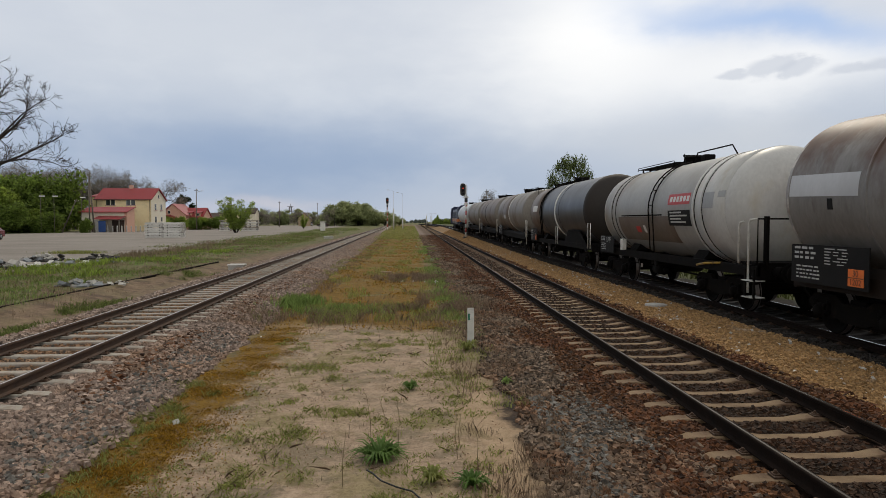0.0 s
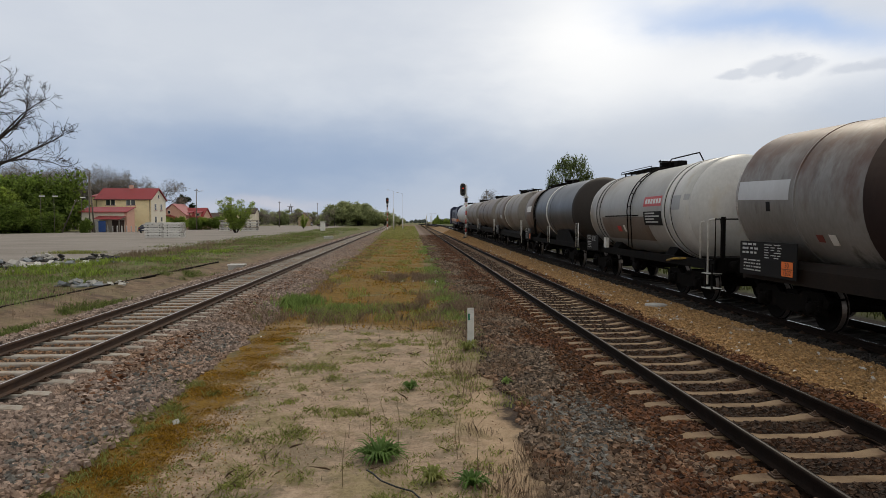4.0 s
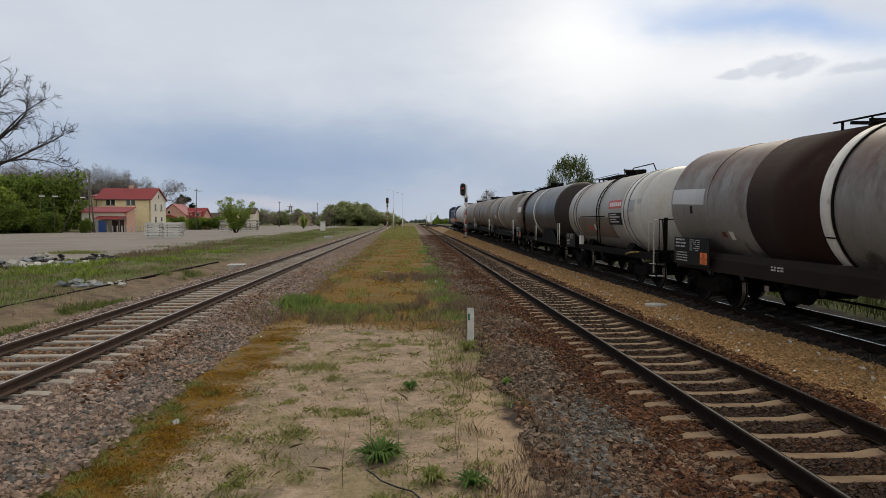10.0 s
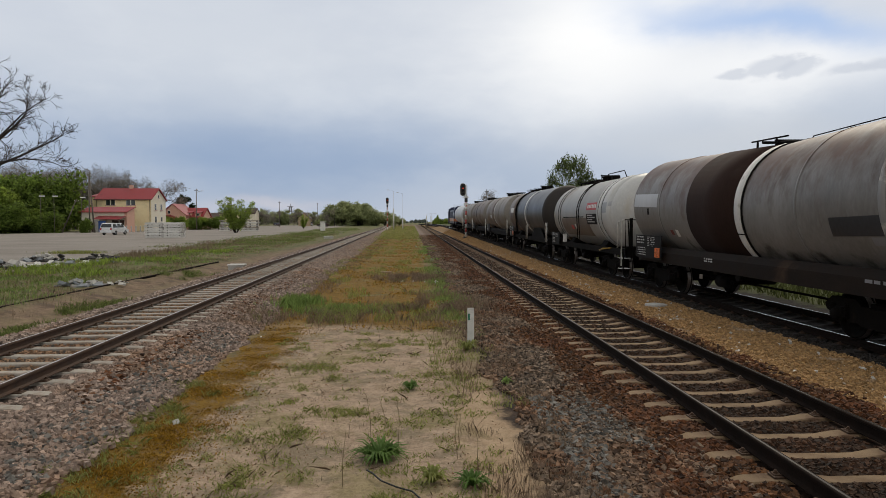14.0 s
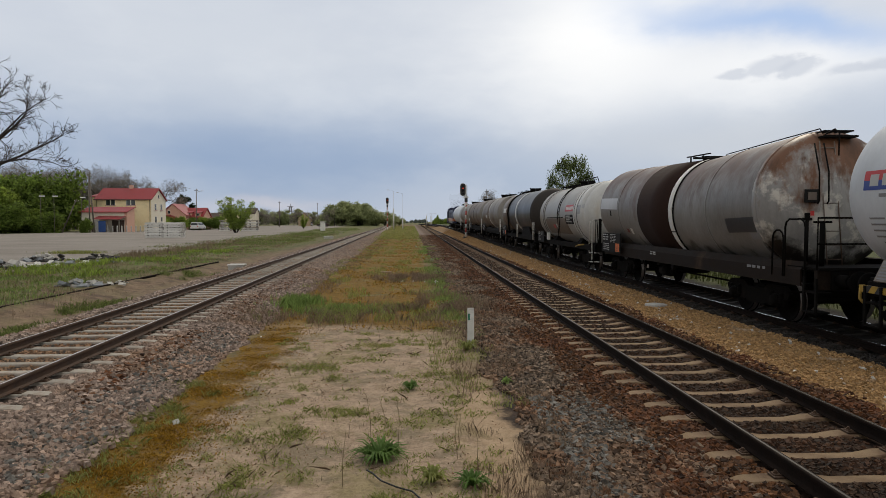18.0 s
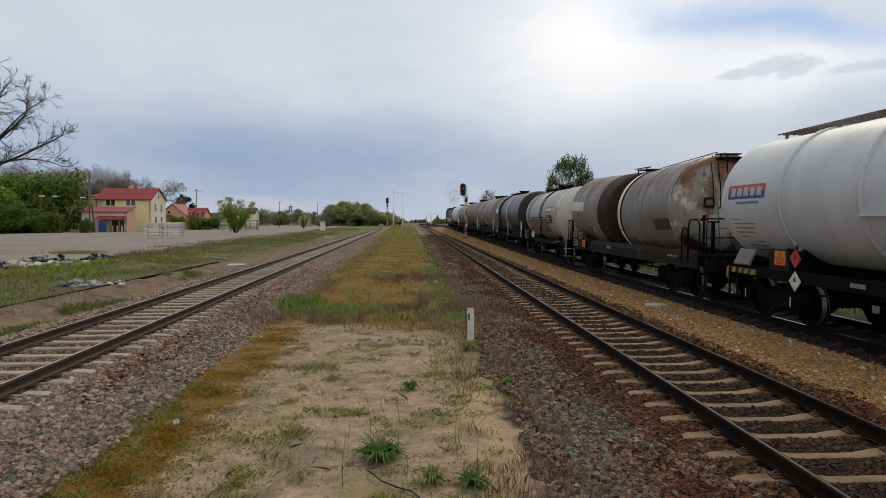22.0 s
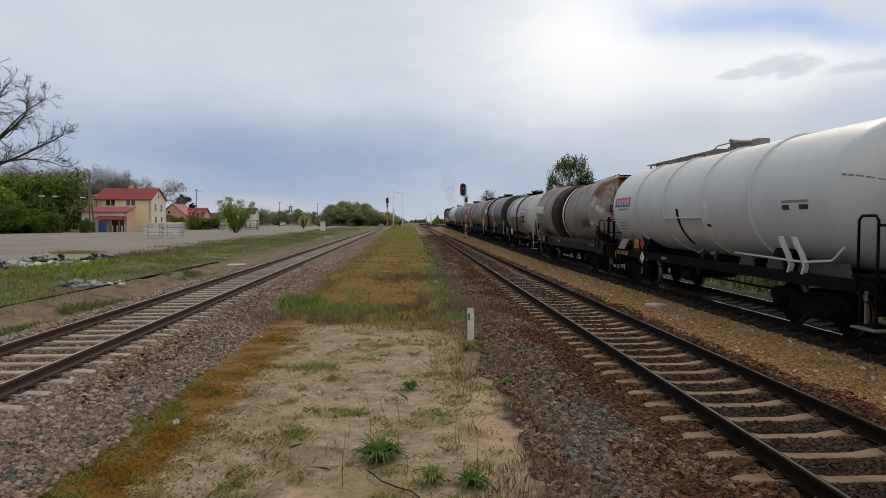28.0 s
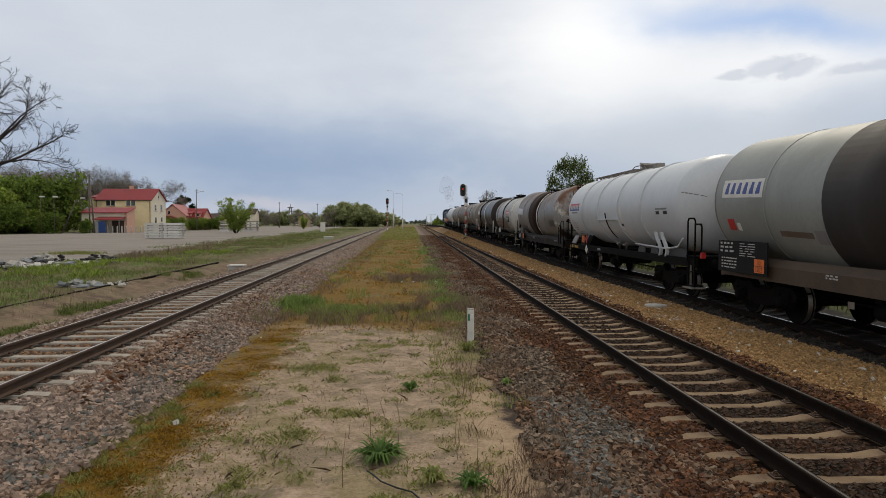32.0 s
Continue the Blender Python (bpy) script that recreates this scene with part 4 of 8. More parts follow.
def buffer_pair(w, y, d):
    """Headstock end fittings: two buffers, hook and air hose. d: +1 front, -1 rear."""
    for s in (-1, 1):
        b = Build()
        b.box(s * 0.875 - 0.17, s * 0.875 + 0.17, min(y, y + d * 0.05), max(y, y + d * 0.05), 0.88, 1.22, 0.008)
        b.cyl((s * 0.875, y, 1.05), (s * 0.875, y + d * 0.34, 1.05), 0.12, 14)
        b.cyl((s * 0.875, y + d * 0.34, 1.05), (s * 0.875, y + d * 0.57, 1.05), 0.085, 14)
        o = part("buffer", b, BLACK, w)
        h = Build().lathe([(y + d * 0.56, 0.0), (y + d * 0.56, 0.20), (y + d * 0.59, 0.225), (y + d * 0.60, 0.2), (y + d * 0.615, 0.0)], "y", 20, (s * 0.875, 0, 1.05))
        part("buffer_head", h, BLACK, o)
    hook = Build().box(-0.06, 0.06, min(y, y + d * 0.4), max(y, y + d * 0.4), 1.0, 1.1, 0.01)
    hook.pipe([(0, y + d * 0.35, 1.02), (0, y + d * 0.45, 0.85), (0, y + d * 0.6, 0.85)], 0.03)
    part("coupling", hook, BLACK, w)
    part("air_hose", Build().pipe([(-0.35, y, 0.98), (-0.35, y + d * 0.15, 0.9), (-0.33, y + d * 0.22, 0.65), (-0.25, y + d * 0.35, 0.48), (-0.1, y + d * 0.55, 0.55)], 0.028), BLACK, w)


def handrail(w, name, pts, mat, r=0.02, label=""):
    return part(name, Build().pipe(pts, r, 8), mat, w, label)


def steps(w, y, mat=None):
    """Shunter's steps hung below a headstock corner."""
    b = Build()
    for z, d in ((0.42, 0.0), (0.80, 0.03)):
        b.box(-1.42 + d, -1.1 + d, y - 0.2, y + 0.2, z, z + 0.03)
    for k in (-0.19, 0.19):
        b.box(-1.40, -1.36, y + k - 0.025, y + k + 0.025, 0.4, 1.1)
    return part("step", b, BLACK, w, "black steel shunter's step")


def tank_wagon(front, rear, tank0, tank1, r, cz, skin, label, bands=(), rings=(), end_skin=None, sill="open", sill_mat=None, dish=0.42, bog=(1.5, 2.5), knee=None, seg=56):
    """front, rear: headstocks, tank0, tank1: the straight part of the tank, all in metres along the train at its first place."""
    mid = (front + rear) / 2
    w = empty("tank_wagon", pose(TRAIN_X, mid, TRAIN_Z))
    tagged(w, label, "tank wagon", "tank wagons of the train")
    MOVERS.append((w, TRAIN_X, mid, TRAIN_Z))
    L = lambda y: y - mid
    f, e, t0, t1 = L(front), L(rear), L(tank0), L(tank1)      # t0 rear, t1 front
    n = 12
    end = lambda d: [(d * dish * math.sin(a), r * (math.cos(a) ** 0.92 if a < 1.57 else 0.0)) for a in [math.pi / 2 * k / n for k in range(n + 1)]]
    body = Build()
    stops = sorted({t0 + (t1 - t0) * k / 8 for k in range(9)} | ({knee - mid - 0.03, knee - mid + 0.03} if knee else set()))
    body.lathe([(y, r) for y in stops], "y", seg, (0, 0, cz))
    part("tank", body, skin, w)
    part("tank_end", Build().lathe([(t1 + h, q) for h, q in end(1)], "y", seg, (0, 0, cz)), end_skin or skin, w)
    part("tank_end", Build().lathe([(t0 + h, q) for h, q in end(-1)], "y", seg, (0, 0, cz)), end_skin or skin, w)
    for y0, y1, m, nm, up in bands:
        part(nm, Build().lathe([(L(y0), r - 0.005), (L(y0), r + up), (L(y1), r + up), (L(y1), r - 0.005)], "y", seg, (0, 0, cz)), m, w)
    for y in rings:
        part("seam_ring", ring(L(y), r, cz, 0.07, 0.012), skin, w)
    # underframe
    fr = Build()
    fr.box(-0.28, -0.14, e, f, 0.88, 1.2, 0.01).box(0.14, 0.28, e, f, 0.88, 1.2, 0.01)
    y = e + 1
    while y < f - 0.5:
        fr.box(-1.2, 1.2, y - 0.05, y + 0.05, 0.94, 1.14)
        y += 2.1
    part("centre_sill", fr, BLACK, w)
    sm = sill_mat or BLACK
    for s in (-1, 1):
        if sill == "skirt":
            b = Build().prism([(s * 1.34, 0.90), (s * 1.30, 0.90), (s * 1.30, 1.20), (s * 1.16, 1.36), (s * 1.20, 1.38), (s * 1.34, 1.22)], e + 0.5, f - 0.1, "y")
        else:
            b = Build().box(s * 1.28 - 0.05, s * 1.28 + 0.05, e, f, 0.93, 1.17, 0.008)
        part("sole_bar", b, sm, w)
    for y, d in ((f, 1), (e, -1)):
        part("headstock", Build().box(-1.3, 1.3, min(y, y - d * 0.12), max(y, y - d * 0.12), 0.86, 1.24, 0.01), sm, w)
        buffer_pair(w, y, d)
    for y in (f - bog[0], e + bog[1]):
        bogie(w, y)
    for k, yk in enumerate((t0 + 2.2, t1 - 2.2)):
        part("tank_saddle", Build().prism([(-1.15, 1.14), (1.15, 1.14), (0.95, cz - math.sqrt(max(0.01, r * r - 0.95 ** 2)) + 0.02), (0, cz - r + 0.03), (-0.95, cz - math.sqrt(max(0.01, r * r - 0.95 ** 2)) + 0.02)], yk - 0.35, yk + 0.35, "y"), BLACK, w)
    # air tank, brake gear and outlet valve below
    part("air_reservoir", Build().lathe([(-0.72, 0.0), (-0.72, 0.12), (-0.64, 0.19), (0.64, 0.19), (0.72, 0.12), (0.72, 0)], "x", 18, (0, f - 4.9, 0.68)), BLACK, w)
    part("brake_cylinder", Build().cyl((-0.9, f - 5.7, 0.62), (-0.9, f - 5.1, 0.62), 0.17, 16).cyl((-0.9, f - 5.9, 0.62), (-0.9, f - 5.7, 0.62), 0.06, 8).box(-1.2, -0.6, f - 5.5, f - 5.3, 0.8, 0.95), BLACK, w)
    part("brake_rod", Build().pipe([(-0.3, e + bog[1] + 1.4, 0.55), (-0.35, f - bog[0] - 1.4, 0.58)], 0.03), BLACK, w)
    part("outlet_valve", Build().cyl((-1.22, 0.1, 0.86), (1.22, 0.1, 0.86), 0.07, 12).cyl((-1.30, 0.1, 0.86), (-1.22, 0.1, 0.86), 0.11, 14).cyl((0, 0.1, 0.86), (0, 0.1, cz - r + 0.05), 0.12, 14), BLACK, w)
    part("side_plate", Build().box(-1.37, -1.355, f - 5.02, f - 4.86, 0.66, 0.78), P_GREY, w)
    return w, L


ON_TANK = {"tank", "tank_end", "dark_band", "white_band", "white_band_strap", "seam_ring", "name_plate", "plate_block", "small_plate", "lower_patch", "lower_label", "red_label",
           "white_label", "faded_writing", "dark_label", "rear_jacket", "manhole", "manhole_clamp", "valve_cover", "vent_stub", "walkway", "walkway_leg", "walkway_rail", "top_platform", "end_plate",
           "rust_bloom", "ring_buckle", "pale_weld", "hatch_bar"}


def bend_tank(w, knee, rise):
    """The tank's two halves slope down to their outlet in the middle."""
    for o in w.children_recursive:
        if o.type == "MESH" and o.name.split(".")[0] in ON_TANK:
            n = len(o.data.vertices)
            co = np.empty(n * 3, np.float32)
            o.data.vertices.foreach_get("co", co)
            co = co.reshape(-1, 3)
            co[:, 2] += rise * np.abs(co[:, 1] - knee)
            o.data.vertices.foreach_set("co", co.ravel())
            o.data.update()


def top_gear(w, L, r, cz, y_hatch, walk0, walk1, mat, rail=True, legs=5, drop=0.0):
    """Manhole, valve cover and a grated walkway on the crown of the tank."""
    z = cz + r + drop
    y = L(y_hatch)
    d = Build().lathe([(z - 0.05, 0.33), (z + 0.16, 0.33), (z + 0.16, 0.37), (z + 0.20, 0.37), (z + 0.23, 0.30), (z + 0.24, 0.0)], "z", 20, (0, y, 0))
    h = part("manhole", d, mat, w)
    part("manhole_clamp", Build().box(-0.42, 0.42, y - 0.03, y + 0.03, z + 0.22, z + 0.27).cyl((0.38, y, z + 0.05), (0.38, y, z + 0.3), 0.02, 6).cyl((-0.38, y, z + 0.05), (-0.38, y, z + 0.3), 0.02, 6), mat, h)
    part("valve_cover", Build().box(-0.16, 0.16, y - 1.0, y - 0.65, z - 0.03, z + 0.2, 0.02), mat, w)
    part("vent_stub", Build().cyl((0, y + 0.75, z - 0.02), (0, y + 0.75, z + 0.16), 0.09, 10), mat, w)
    a, b = sorted((L(walk0), L(walk1)))
    g = Build()
    for k in range(6):
        x = -0.30 + 0.12 * k
        g.box(x - 0.012, x + 0.012, a, b, z + 0.10, z + 0.13)
    k = a
    while k < b:
        g.box(-0.32, 0.32, k - 0.008, k + 0.008, z + 0.105, z + 0.128)
        k += 0.16
    wk = part("walkway", g, mat, w, "steel grating walkway on the tank's crown")
    for i in range(legs):
        yk = a + (b - a) * (i + 0.5) / legs
        for s in (-0.275, 0.275):
            part("walkway_leg", Build().box(s - 0.025, s + 0.025, yk - 0.03, yk + 0.03, z - 0.08, z + 0.10), mat, wk)
    if rail:
        part("walkway_rail", Build().pipe([(-0.36, a, z + 0.06), (-0.36, a + 0.1, z + 0.17), (-0.36, b - 0.1, z + 0.17), (-0.36, b, z + 0.06)], 0.014), mat, wk)


def ladder(w, name, x0, x1, y, z0, z1, mat, lean=0.0, rungs=8, along="x"):
    b = Build()
    for s in (0, 1):
        x = (x0, x1)[s]
        p, q = ((x, y, z0), (x, y + lean, z1)) if along == "x" else ((y, x, z0), (y + lean, x, z1))
        b.cyl(p, q, 0.014, 6)
    for k in range(rungs):
        u = (k + 0.5) / rungs
        z, yy = z0 + (z1 - z0) * u, y + lean * u
        b.cyl((x0, yy, z) if along == "x" else (yy, x0, z), (x1, yy, z) if along == "x" else (yy, x1, z), 0.010, 6)
    return part(name, b, mat, w)


def data_panel(w, y0, y1, z0, z1, seed, orange=None):
    p = part("data_panel", Build().box(-1.47, -1.44, y0, y1, z0, z1, 0.005), PANEL, w, "black data panel with rows of small white writing")
    W = y1 - y0
    part("writing", bars(-1.471, y1 - W * 0.36, y1 - W * 0.05, z0 + 0.42, z1 - 0.04, 3, seed, 0.48, (3, 5)), WHITE_INK, p)
    part("writing", bars(-1.471, y1 - W * 0.80, y1 - W * 0.47, z0 + 0.36, z1 - 0.05, 6, seed + 1, 0.34, (2, 3)), WHITE_INK, p)
    part("load_table", bars(-1.471, y1 - W * 0.42, y1 - W * 0.08, z0 + 0.05, z0 + 0.34, 4, seed + 2, 0.4, (4, 7)), WHITE_INK, p)
    return p


def class_skirted(front, skin, band_skin, end_skin, sill, label, band_white=True, band_at=4.25):
    """The skirted tank wagon: data panel at its leading end, dark band and platform with railings at its rear."""
    r, cz = 1.54, 2.48
    rear = front - 13.7
    bands = [(front - 7.0, front - band_at, band_skin, "dark_band", 0.006)]
    if band_white:
        bands.append((front - 7.29, front - 7.0, WHITE_BAND, "white_band", 0.012))
    w, L = tank_wagon(front, rear, front - 11.85, front - 0.16, r, cz, skin, label, bands, (front - 2.37, front - 9.4), end_skin, "skirt", sill, 0.68, (1.5, 2.65), front - 7.36)
    f = L(front)
    part("white_band_strap", ring(f - 7.36, r, cz, 0.05, 0.03), BLACK, w)
    part("pale_weld", ring(f - 11.76, r, cz, 0.16, 0.010), end_skin, w, "bare pale weld band")
    data_panel(w, f - 2.4, f - 0.2, 1.0, 1.74, int(front * 7) % 97)
    orange_plate(-1.472, f - 2.1, 1.21, w)
    top_gear(w, L, r, cz, front - 6.7, front - 8.0, front - 12.3, BLACK, True, 5, -0.18)
    # end platform: ladder, railings, brake wheel, steps
    e = L(rear)
    z = cz + r - 0.16
    part("top_platform", Build().box(-0.36, 0.36, e + 1.3, e + 2.2, z - 0.05, z - 0.01).pipe([(-0.36, e + 1.32, z), (-0.36, e + 1.0, z + 0.06), (-0.36, e + 0.86, z - 0.04), (-0.36, e + 0.86, z - 0.5)], 0.016), BLACK, w)
    ladder(w, "end_ladder", -0.45, -0.13, e + 1.0, 1.25, z + 0.02, P_GREY_BROWN, 0.36, 9)
    part("end_platform", Build().box(-1.3, 1.3, e - 0.05, e + 1.0, 1.24, 1.29), BLACK, w)
    for y0, y1, h in ((e + 0.35, e + 1.04, 0.95), (e + 1.10, e + 1.50, 0.72)):
        handrail(w, "railing", [(-1.34, y0, 1.05), (-1.34, y0, 1.12 + h), (-1.34, y0 + 0.04, 1.22 + h), (-1.34, y0 + 0.14, 1.28 + h), (-1.34, y1 - 0.14, 1.28 + h), (-1.34, y1 - 0.04, 1.22 + h), (-1.34, y1, 1.12 + h), (-1.34, y1, 1.05)], BLACK)
    handrail(w, "railing", [(-1.30, e + 0.02, 1.25), (-1.30, e + 0.02, 2.25), (1.30, e + 0.02, 2.25), (1.30, e + 0.02, 1.25)], BLACK)
    handrail(w, "railing", [(-1.30, e + 0.02, 1.75), (1.30, e + 0.02, 1.75)], BLACK, 0.016)
    for x in (-0.72, -0.52):
        handrail(w, "ladder_rail", [(x, e + 0.95, 2.55), (x, e + 0.9, 2.6), (x, e + 0.92, 3.2), (x + 0.06, e + 1.2, z - 0.05)], BLACK, 0.016)
    part("valve_post", Build().cyl((-1.0, e + 0.85, 1.29), (-1.0, e + 0.85, 2.2), 0.035, 8).box(-1.1, -0.9, e + 0.83, e + 0.87, 2.2, 2.26).box(-1.04, -0.96, e + 0.82, e + 0.88, 2.26, 2.36), BLACK, w)
    part("tail_bracket", Build().box(-0.93, -0.87, e + 0.82, e + 0.86, 2.30, 2.40), RED_PLATE, w, "small red bracket")
    part("brake_column", Build().cyl((-0.9, e + 0.5, 1.25), (-0.9, e + 0.5, 2.15), 0.05, 10).lathe([(2.15, 0.16), (2.17, 0.18), (2.19, 0.16)], "z", 16, (-0.9, e + 0.5, 0)), BLACK, w)
    steps(w, e + 0.1)
    part("end_plate", Build().box(-0.86, -0.56, e + 1.16, e + 1.20, 2.42, 2.70, 0.01).box(-0.76, -0.66, e + 1.18, e + 1.6, 2.5, 2.6), PANEL, w)
    part("plate_frame", Build().box(-0.80, -0.62, e + 1.145, e + 1.162, 2.48 + 0.153, 2.64 + 0.153), P_GREY_BROWN, w)
    part("hatch_bar", Build().box(-0.5, 0.5, f - 6.35, f - 6.25, cz + r + 0.02, cz + r + 0.08).pipe([(-0.4, f - 5.6, cz + r + 0.12), (-0.4, f - 7.2, cz + r + 0.13)], 0.02).box(-0.42, -0.38, f - 5.9, f - 5.86, cz + r - 0.1, cz + r + 0.12), BLACK, w)
    return w, L, f, e, r, cz


# -- the rust-streaked grey wagon with the blank white plate --
def rusty_wagon():
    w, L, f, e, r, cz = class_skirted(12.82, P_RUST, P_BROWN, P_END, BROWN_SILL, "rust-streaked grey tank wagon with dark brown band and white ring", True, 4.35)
    F = L
    L = lambda y: F(0.97 * y - 0.38)
    part("name_plate", arc(L(11.35), L(13.4), 2.46, 2.87, r, cz), P_PLATE, w, "blank whitish name plate")
    part("small_plate", arc(L(12.05), L(12.2), 2.22, 2.42, r, cz), PANEL, w)
    part("lower_patch", arc(L(1.5), L(2.9), 1.82, 2.16, r, cz), P_DARK, w)
    part("lower_label", arc(L(1.5), L(1.9), 1.66, 1.80, r, cz, 0.01), GREYTXT, w)
    part("red_label", arc(L(10.45), L(10.65), 1.66, 1.80, r, cz, 0.008), FADED_RED, w)
    part("white_label", arc(L(10.05), L(10.25), 1.62, 1.82, r, cz, 0.008), WHITE_BAND, w)
    part("sill_writing", bars(-1.342, L(7.9), L(8.4), 1.10, 1.22, 2, 5), WHITE_INK, w)
    part("sill_writing", bars(-1.342, L(1.2), L(2.1), 1.10, 1.2, 1, 6), GREYTXT, w)
    part("ring_buckle", arc(f - 7.33, f - 6.98, 1.87, 1.90, r, cz, 0.022, 3), BLACK, w)
    bend_tank(w, f - 7.36, 0.030)
    return w


# -- the light grey ribbed wagon --
def grey_ribbed_wagon():
    r, cz = 1.45, 2.69
    w, L = tank_wagon(-2.3, -16.0, -14.75, -2.1, r, cz, P_WHITE, "clean light grey ribbed tank wagon with black underframe", (), (), None, "open", BLACK, 0.80, (1.35, 2.45))
    F = L
    L = lambda y: F(0.974 * y - 1.20)
    for y in (-3.35, -5.86, -8.48, -11.0):
        part("rib", ring(L(y), r, cz, 0.10, 0.045), P_WHITE, w)
    top_gear(w, F, r, cz, -8.9, -2.4, -8.0, P_GREY, False, 9, -0.01)
    z = cz + r
    part("hatch_rail", Build().pipe([(-0.3, F(-7.6), z + 0.08), (-0.3, F(-8.0), z + 0.2), (-0.3, F(-9.0), z + 0.2), (-0.3, F(-9.2), z)], 0.018), P_GREY, w)
    # name plate: plain coloured blocks
    p = part("name_plate", arc(L(-2.77), L(-1.13), 2.86, 3.02, r, cz, 0.006), RED_PLATE, w, "red and blue name plate with pale blocks")
    part("plate_lower", arc(L(-2.77), L(-1.13), 2.70, 2.86, r, cz, 0.006), BLUE_PLATE, p)
    for k in range(5):
        part("plate_block", arc(L(-1.28 - 0.29 * k - 0.2), L(-1.28 - 0.29 * k), 2.765, 2.955, r, cz, 0.010), WHITE_INK, p)
    part("writing", arc(L(-2.5), L(-1.5), 2.58, 2.64, r, cz, 0.006), GREYTXT, w)
    for k, (a, b) in enumerate(((-1.5, -1.85), (-1.5, -2.5), (-1.5, -2.4), (-1.5, -2.3), (-1.6, -2.0), (-2.2, -2.5), (-1.7, -2.5), (-1.8, -2.45))):
        part("writing", arc(L(b + 0.3), L(a + 0.3), 2.22 - 0.10 * k, 2.25 - 0.10 * k, r, cz, 0.006), GREYTXT, w)
    f, e = F(-2.3), F(-16.0)
    # sloping data plates on the front frame
    b = Build().prism([(-1.42, 1.2), (-1.25, 1.55), (-1.22, 1.53), (-1.38, 1.18)], f - 0.95, f - 0.25, "y")
    part("data_plate", b, P_GREY, w, "sloping pale data plate with dark writing")
    for k in range(6):
        part("data_line", Build().prism([(-1.412 + 0.025 * k, 1.235 + 0.05 * k), (-1.40 + 0.025 * k, 1.26 + 0.05 * k), (-1.395 + 0.025 * k, 1.258 + 0.05 * k), (-1.405 + 0.025 * k, 1.233 + 0.05 * k)], f - 0.9, f - 0.3, "y"), GREYTXT, w)
    part("front_corner", Build().box(-1.38, -1.30, f - 1.1, f + 0.15, 0.98, 1.10, 0.006), YELLOW, w, "yellow and black striped corner")
    for k in range(4):
        part("stripe", Build().prism([(f + 0.05 - 0.28 * k, 0.978), (f - 0.07 - 0.28 * k, 0.978), (f - 0.16 - 0.28 * k, 1.102), (f - 0.04 - 0.28 * k, 1.102)], -1.383, -1.297), INK, w)
    part("corner_hook", Build().pipe([(-1.36, f + 0.13, 1.05), (-1.36, f + 0.15, 0.86), (-1.36, f + 0.05, 0.80)], 0.028), YELLOW, w)
    part("plate_holder", Build().box(-1.36, -1.33, L(-3.61), L(-2.86), 1.15, 1.60, 0.006), PANEL, w, "black bracket for the hazard plate")
    orange_plate(-1.362, L(-3.29), 1.42, w)
    diamond(-1.37, L(-3.86), 1.44, 0.20, RED_PLATE, RED_PLATE, w)
    diamond(-1.37, L(-3.86), 0.98, 0.21, WHITE_RAIL, WHITE_RAIL, w)
    part("placard_post", Build().box(-1.36, -1.34, L(-3.88), L(-3.84), 0.8, 1.7), BLACK, w)
    # insulation flap, rain strip, lifting mark, markings
    part("rain_strip", Build().box(-1.52, -1.44, L(-8.5), L(-5.9), 2.27, 2.31), P_WHITE, w)
    part("black_strap", Build().lathe([(L(-6.95), r + 0.004), (L(-6.95), r + 0.014), (L(-6.82), r + 0.014), (L(-6.82), r + 0.004)], "y", 20, (0, 0, cz), 186, 232), BLACK, w)
    part("arrow_mark", arc(L(-8.85), L(-8.65), 1.35, 2.75, r, cz, 0.008, 14), WHITE_BAND, w, "long pale arrow mark")
    part("arrow_tip", arc(L(-8.85), L(-8.65), 2.05, 2.12, r, cz, 0.012), INK, w)
    part("patch", arc(L(-7.7), L(-7.2), 1.78, 1.92, r, cz, 0.006), WHITE_BAND, w)
    part("writing", arc(L(-13.25), L(-12.33), 2.56, 2.61, r, cz, 0.006), GREYTXT, w)
    part("writing", arc(L(-12.6), L(-12.35), 2.42, 2.52, r, cz, 0.006), INK, w)
    part("writing", arc(L(-13.25), L(-12.95), 2.42, 2.52, r, cz, 0.006), INK, w)
    for k in range(5):
        h0, h1 = 0.22 + 0.095 * k, 0.22 + 0.095 * k + 0.07
        q = [(F(-14.75) - h, r * math.cos(math.asin(h / 0.80)) ** 0.92) for h in (h0, h1)]
        part("writing", Build().lathe([(q[0][0], q[0][1]), (q[0][0], q[0][1] + 0.008), (q[1][0], q[1][1] + 0.008), (q[1][0], q[1][1])], "y", 3, (0, 0, cz), 165.4, 166.8), GREYTXT, w)
    part("drip_pipe", Build().pipe([(-1.34, L(-10.2), 1.44), (-1.34, L(-13.0), 1.38), (-1.34, L(-13.9), 1.46), (-1.32, L(-14.2), 1.72)], 0.025), P_WHITE, w)
    for y in (-12.25, -12.75):
        b = Build()
        pts = [(-1.45, 1.88, 0.0), (-1.44, 1.72, -0.08), (-1.40, 1.52, -0.20), (-1.36, 1.30, -0.27), (-1.36, 1.14, -0.20)]
        v = [(x + dx, L(y) + dy + q, z) for x, z, dy in pts for dx, q in ((0, -0.03), (0, 0.03), (0.10, 0.03), (0.10, -0.03))]
        b.add(v, [(4 * k + i, 4 * k + (i + 1) % 4, 4 * k + 4 + (i + 1) % 4, 4 * k + 4 + i) for k in range(4) for i in range(4)] + [(3, 2, 1, 0), (16, 17, 18, 19)])
        part("support_leg", b, P_WHITE, w)
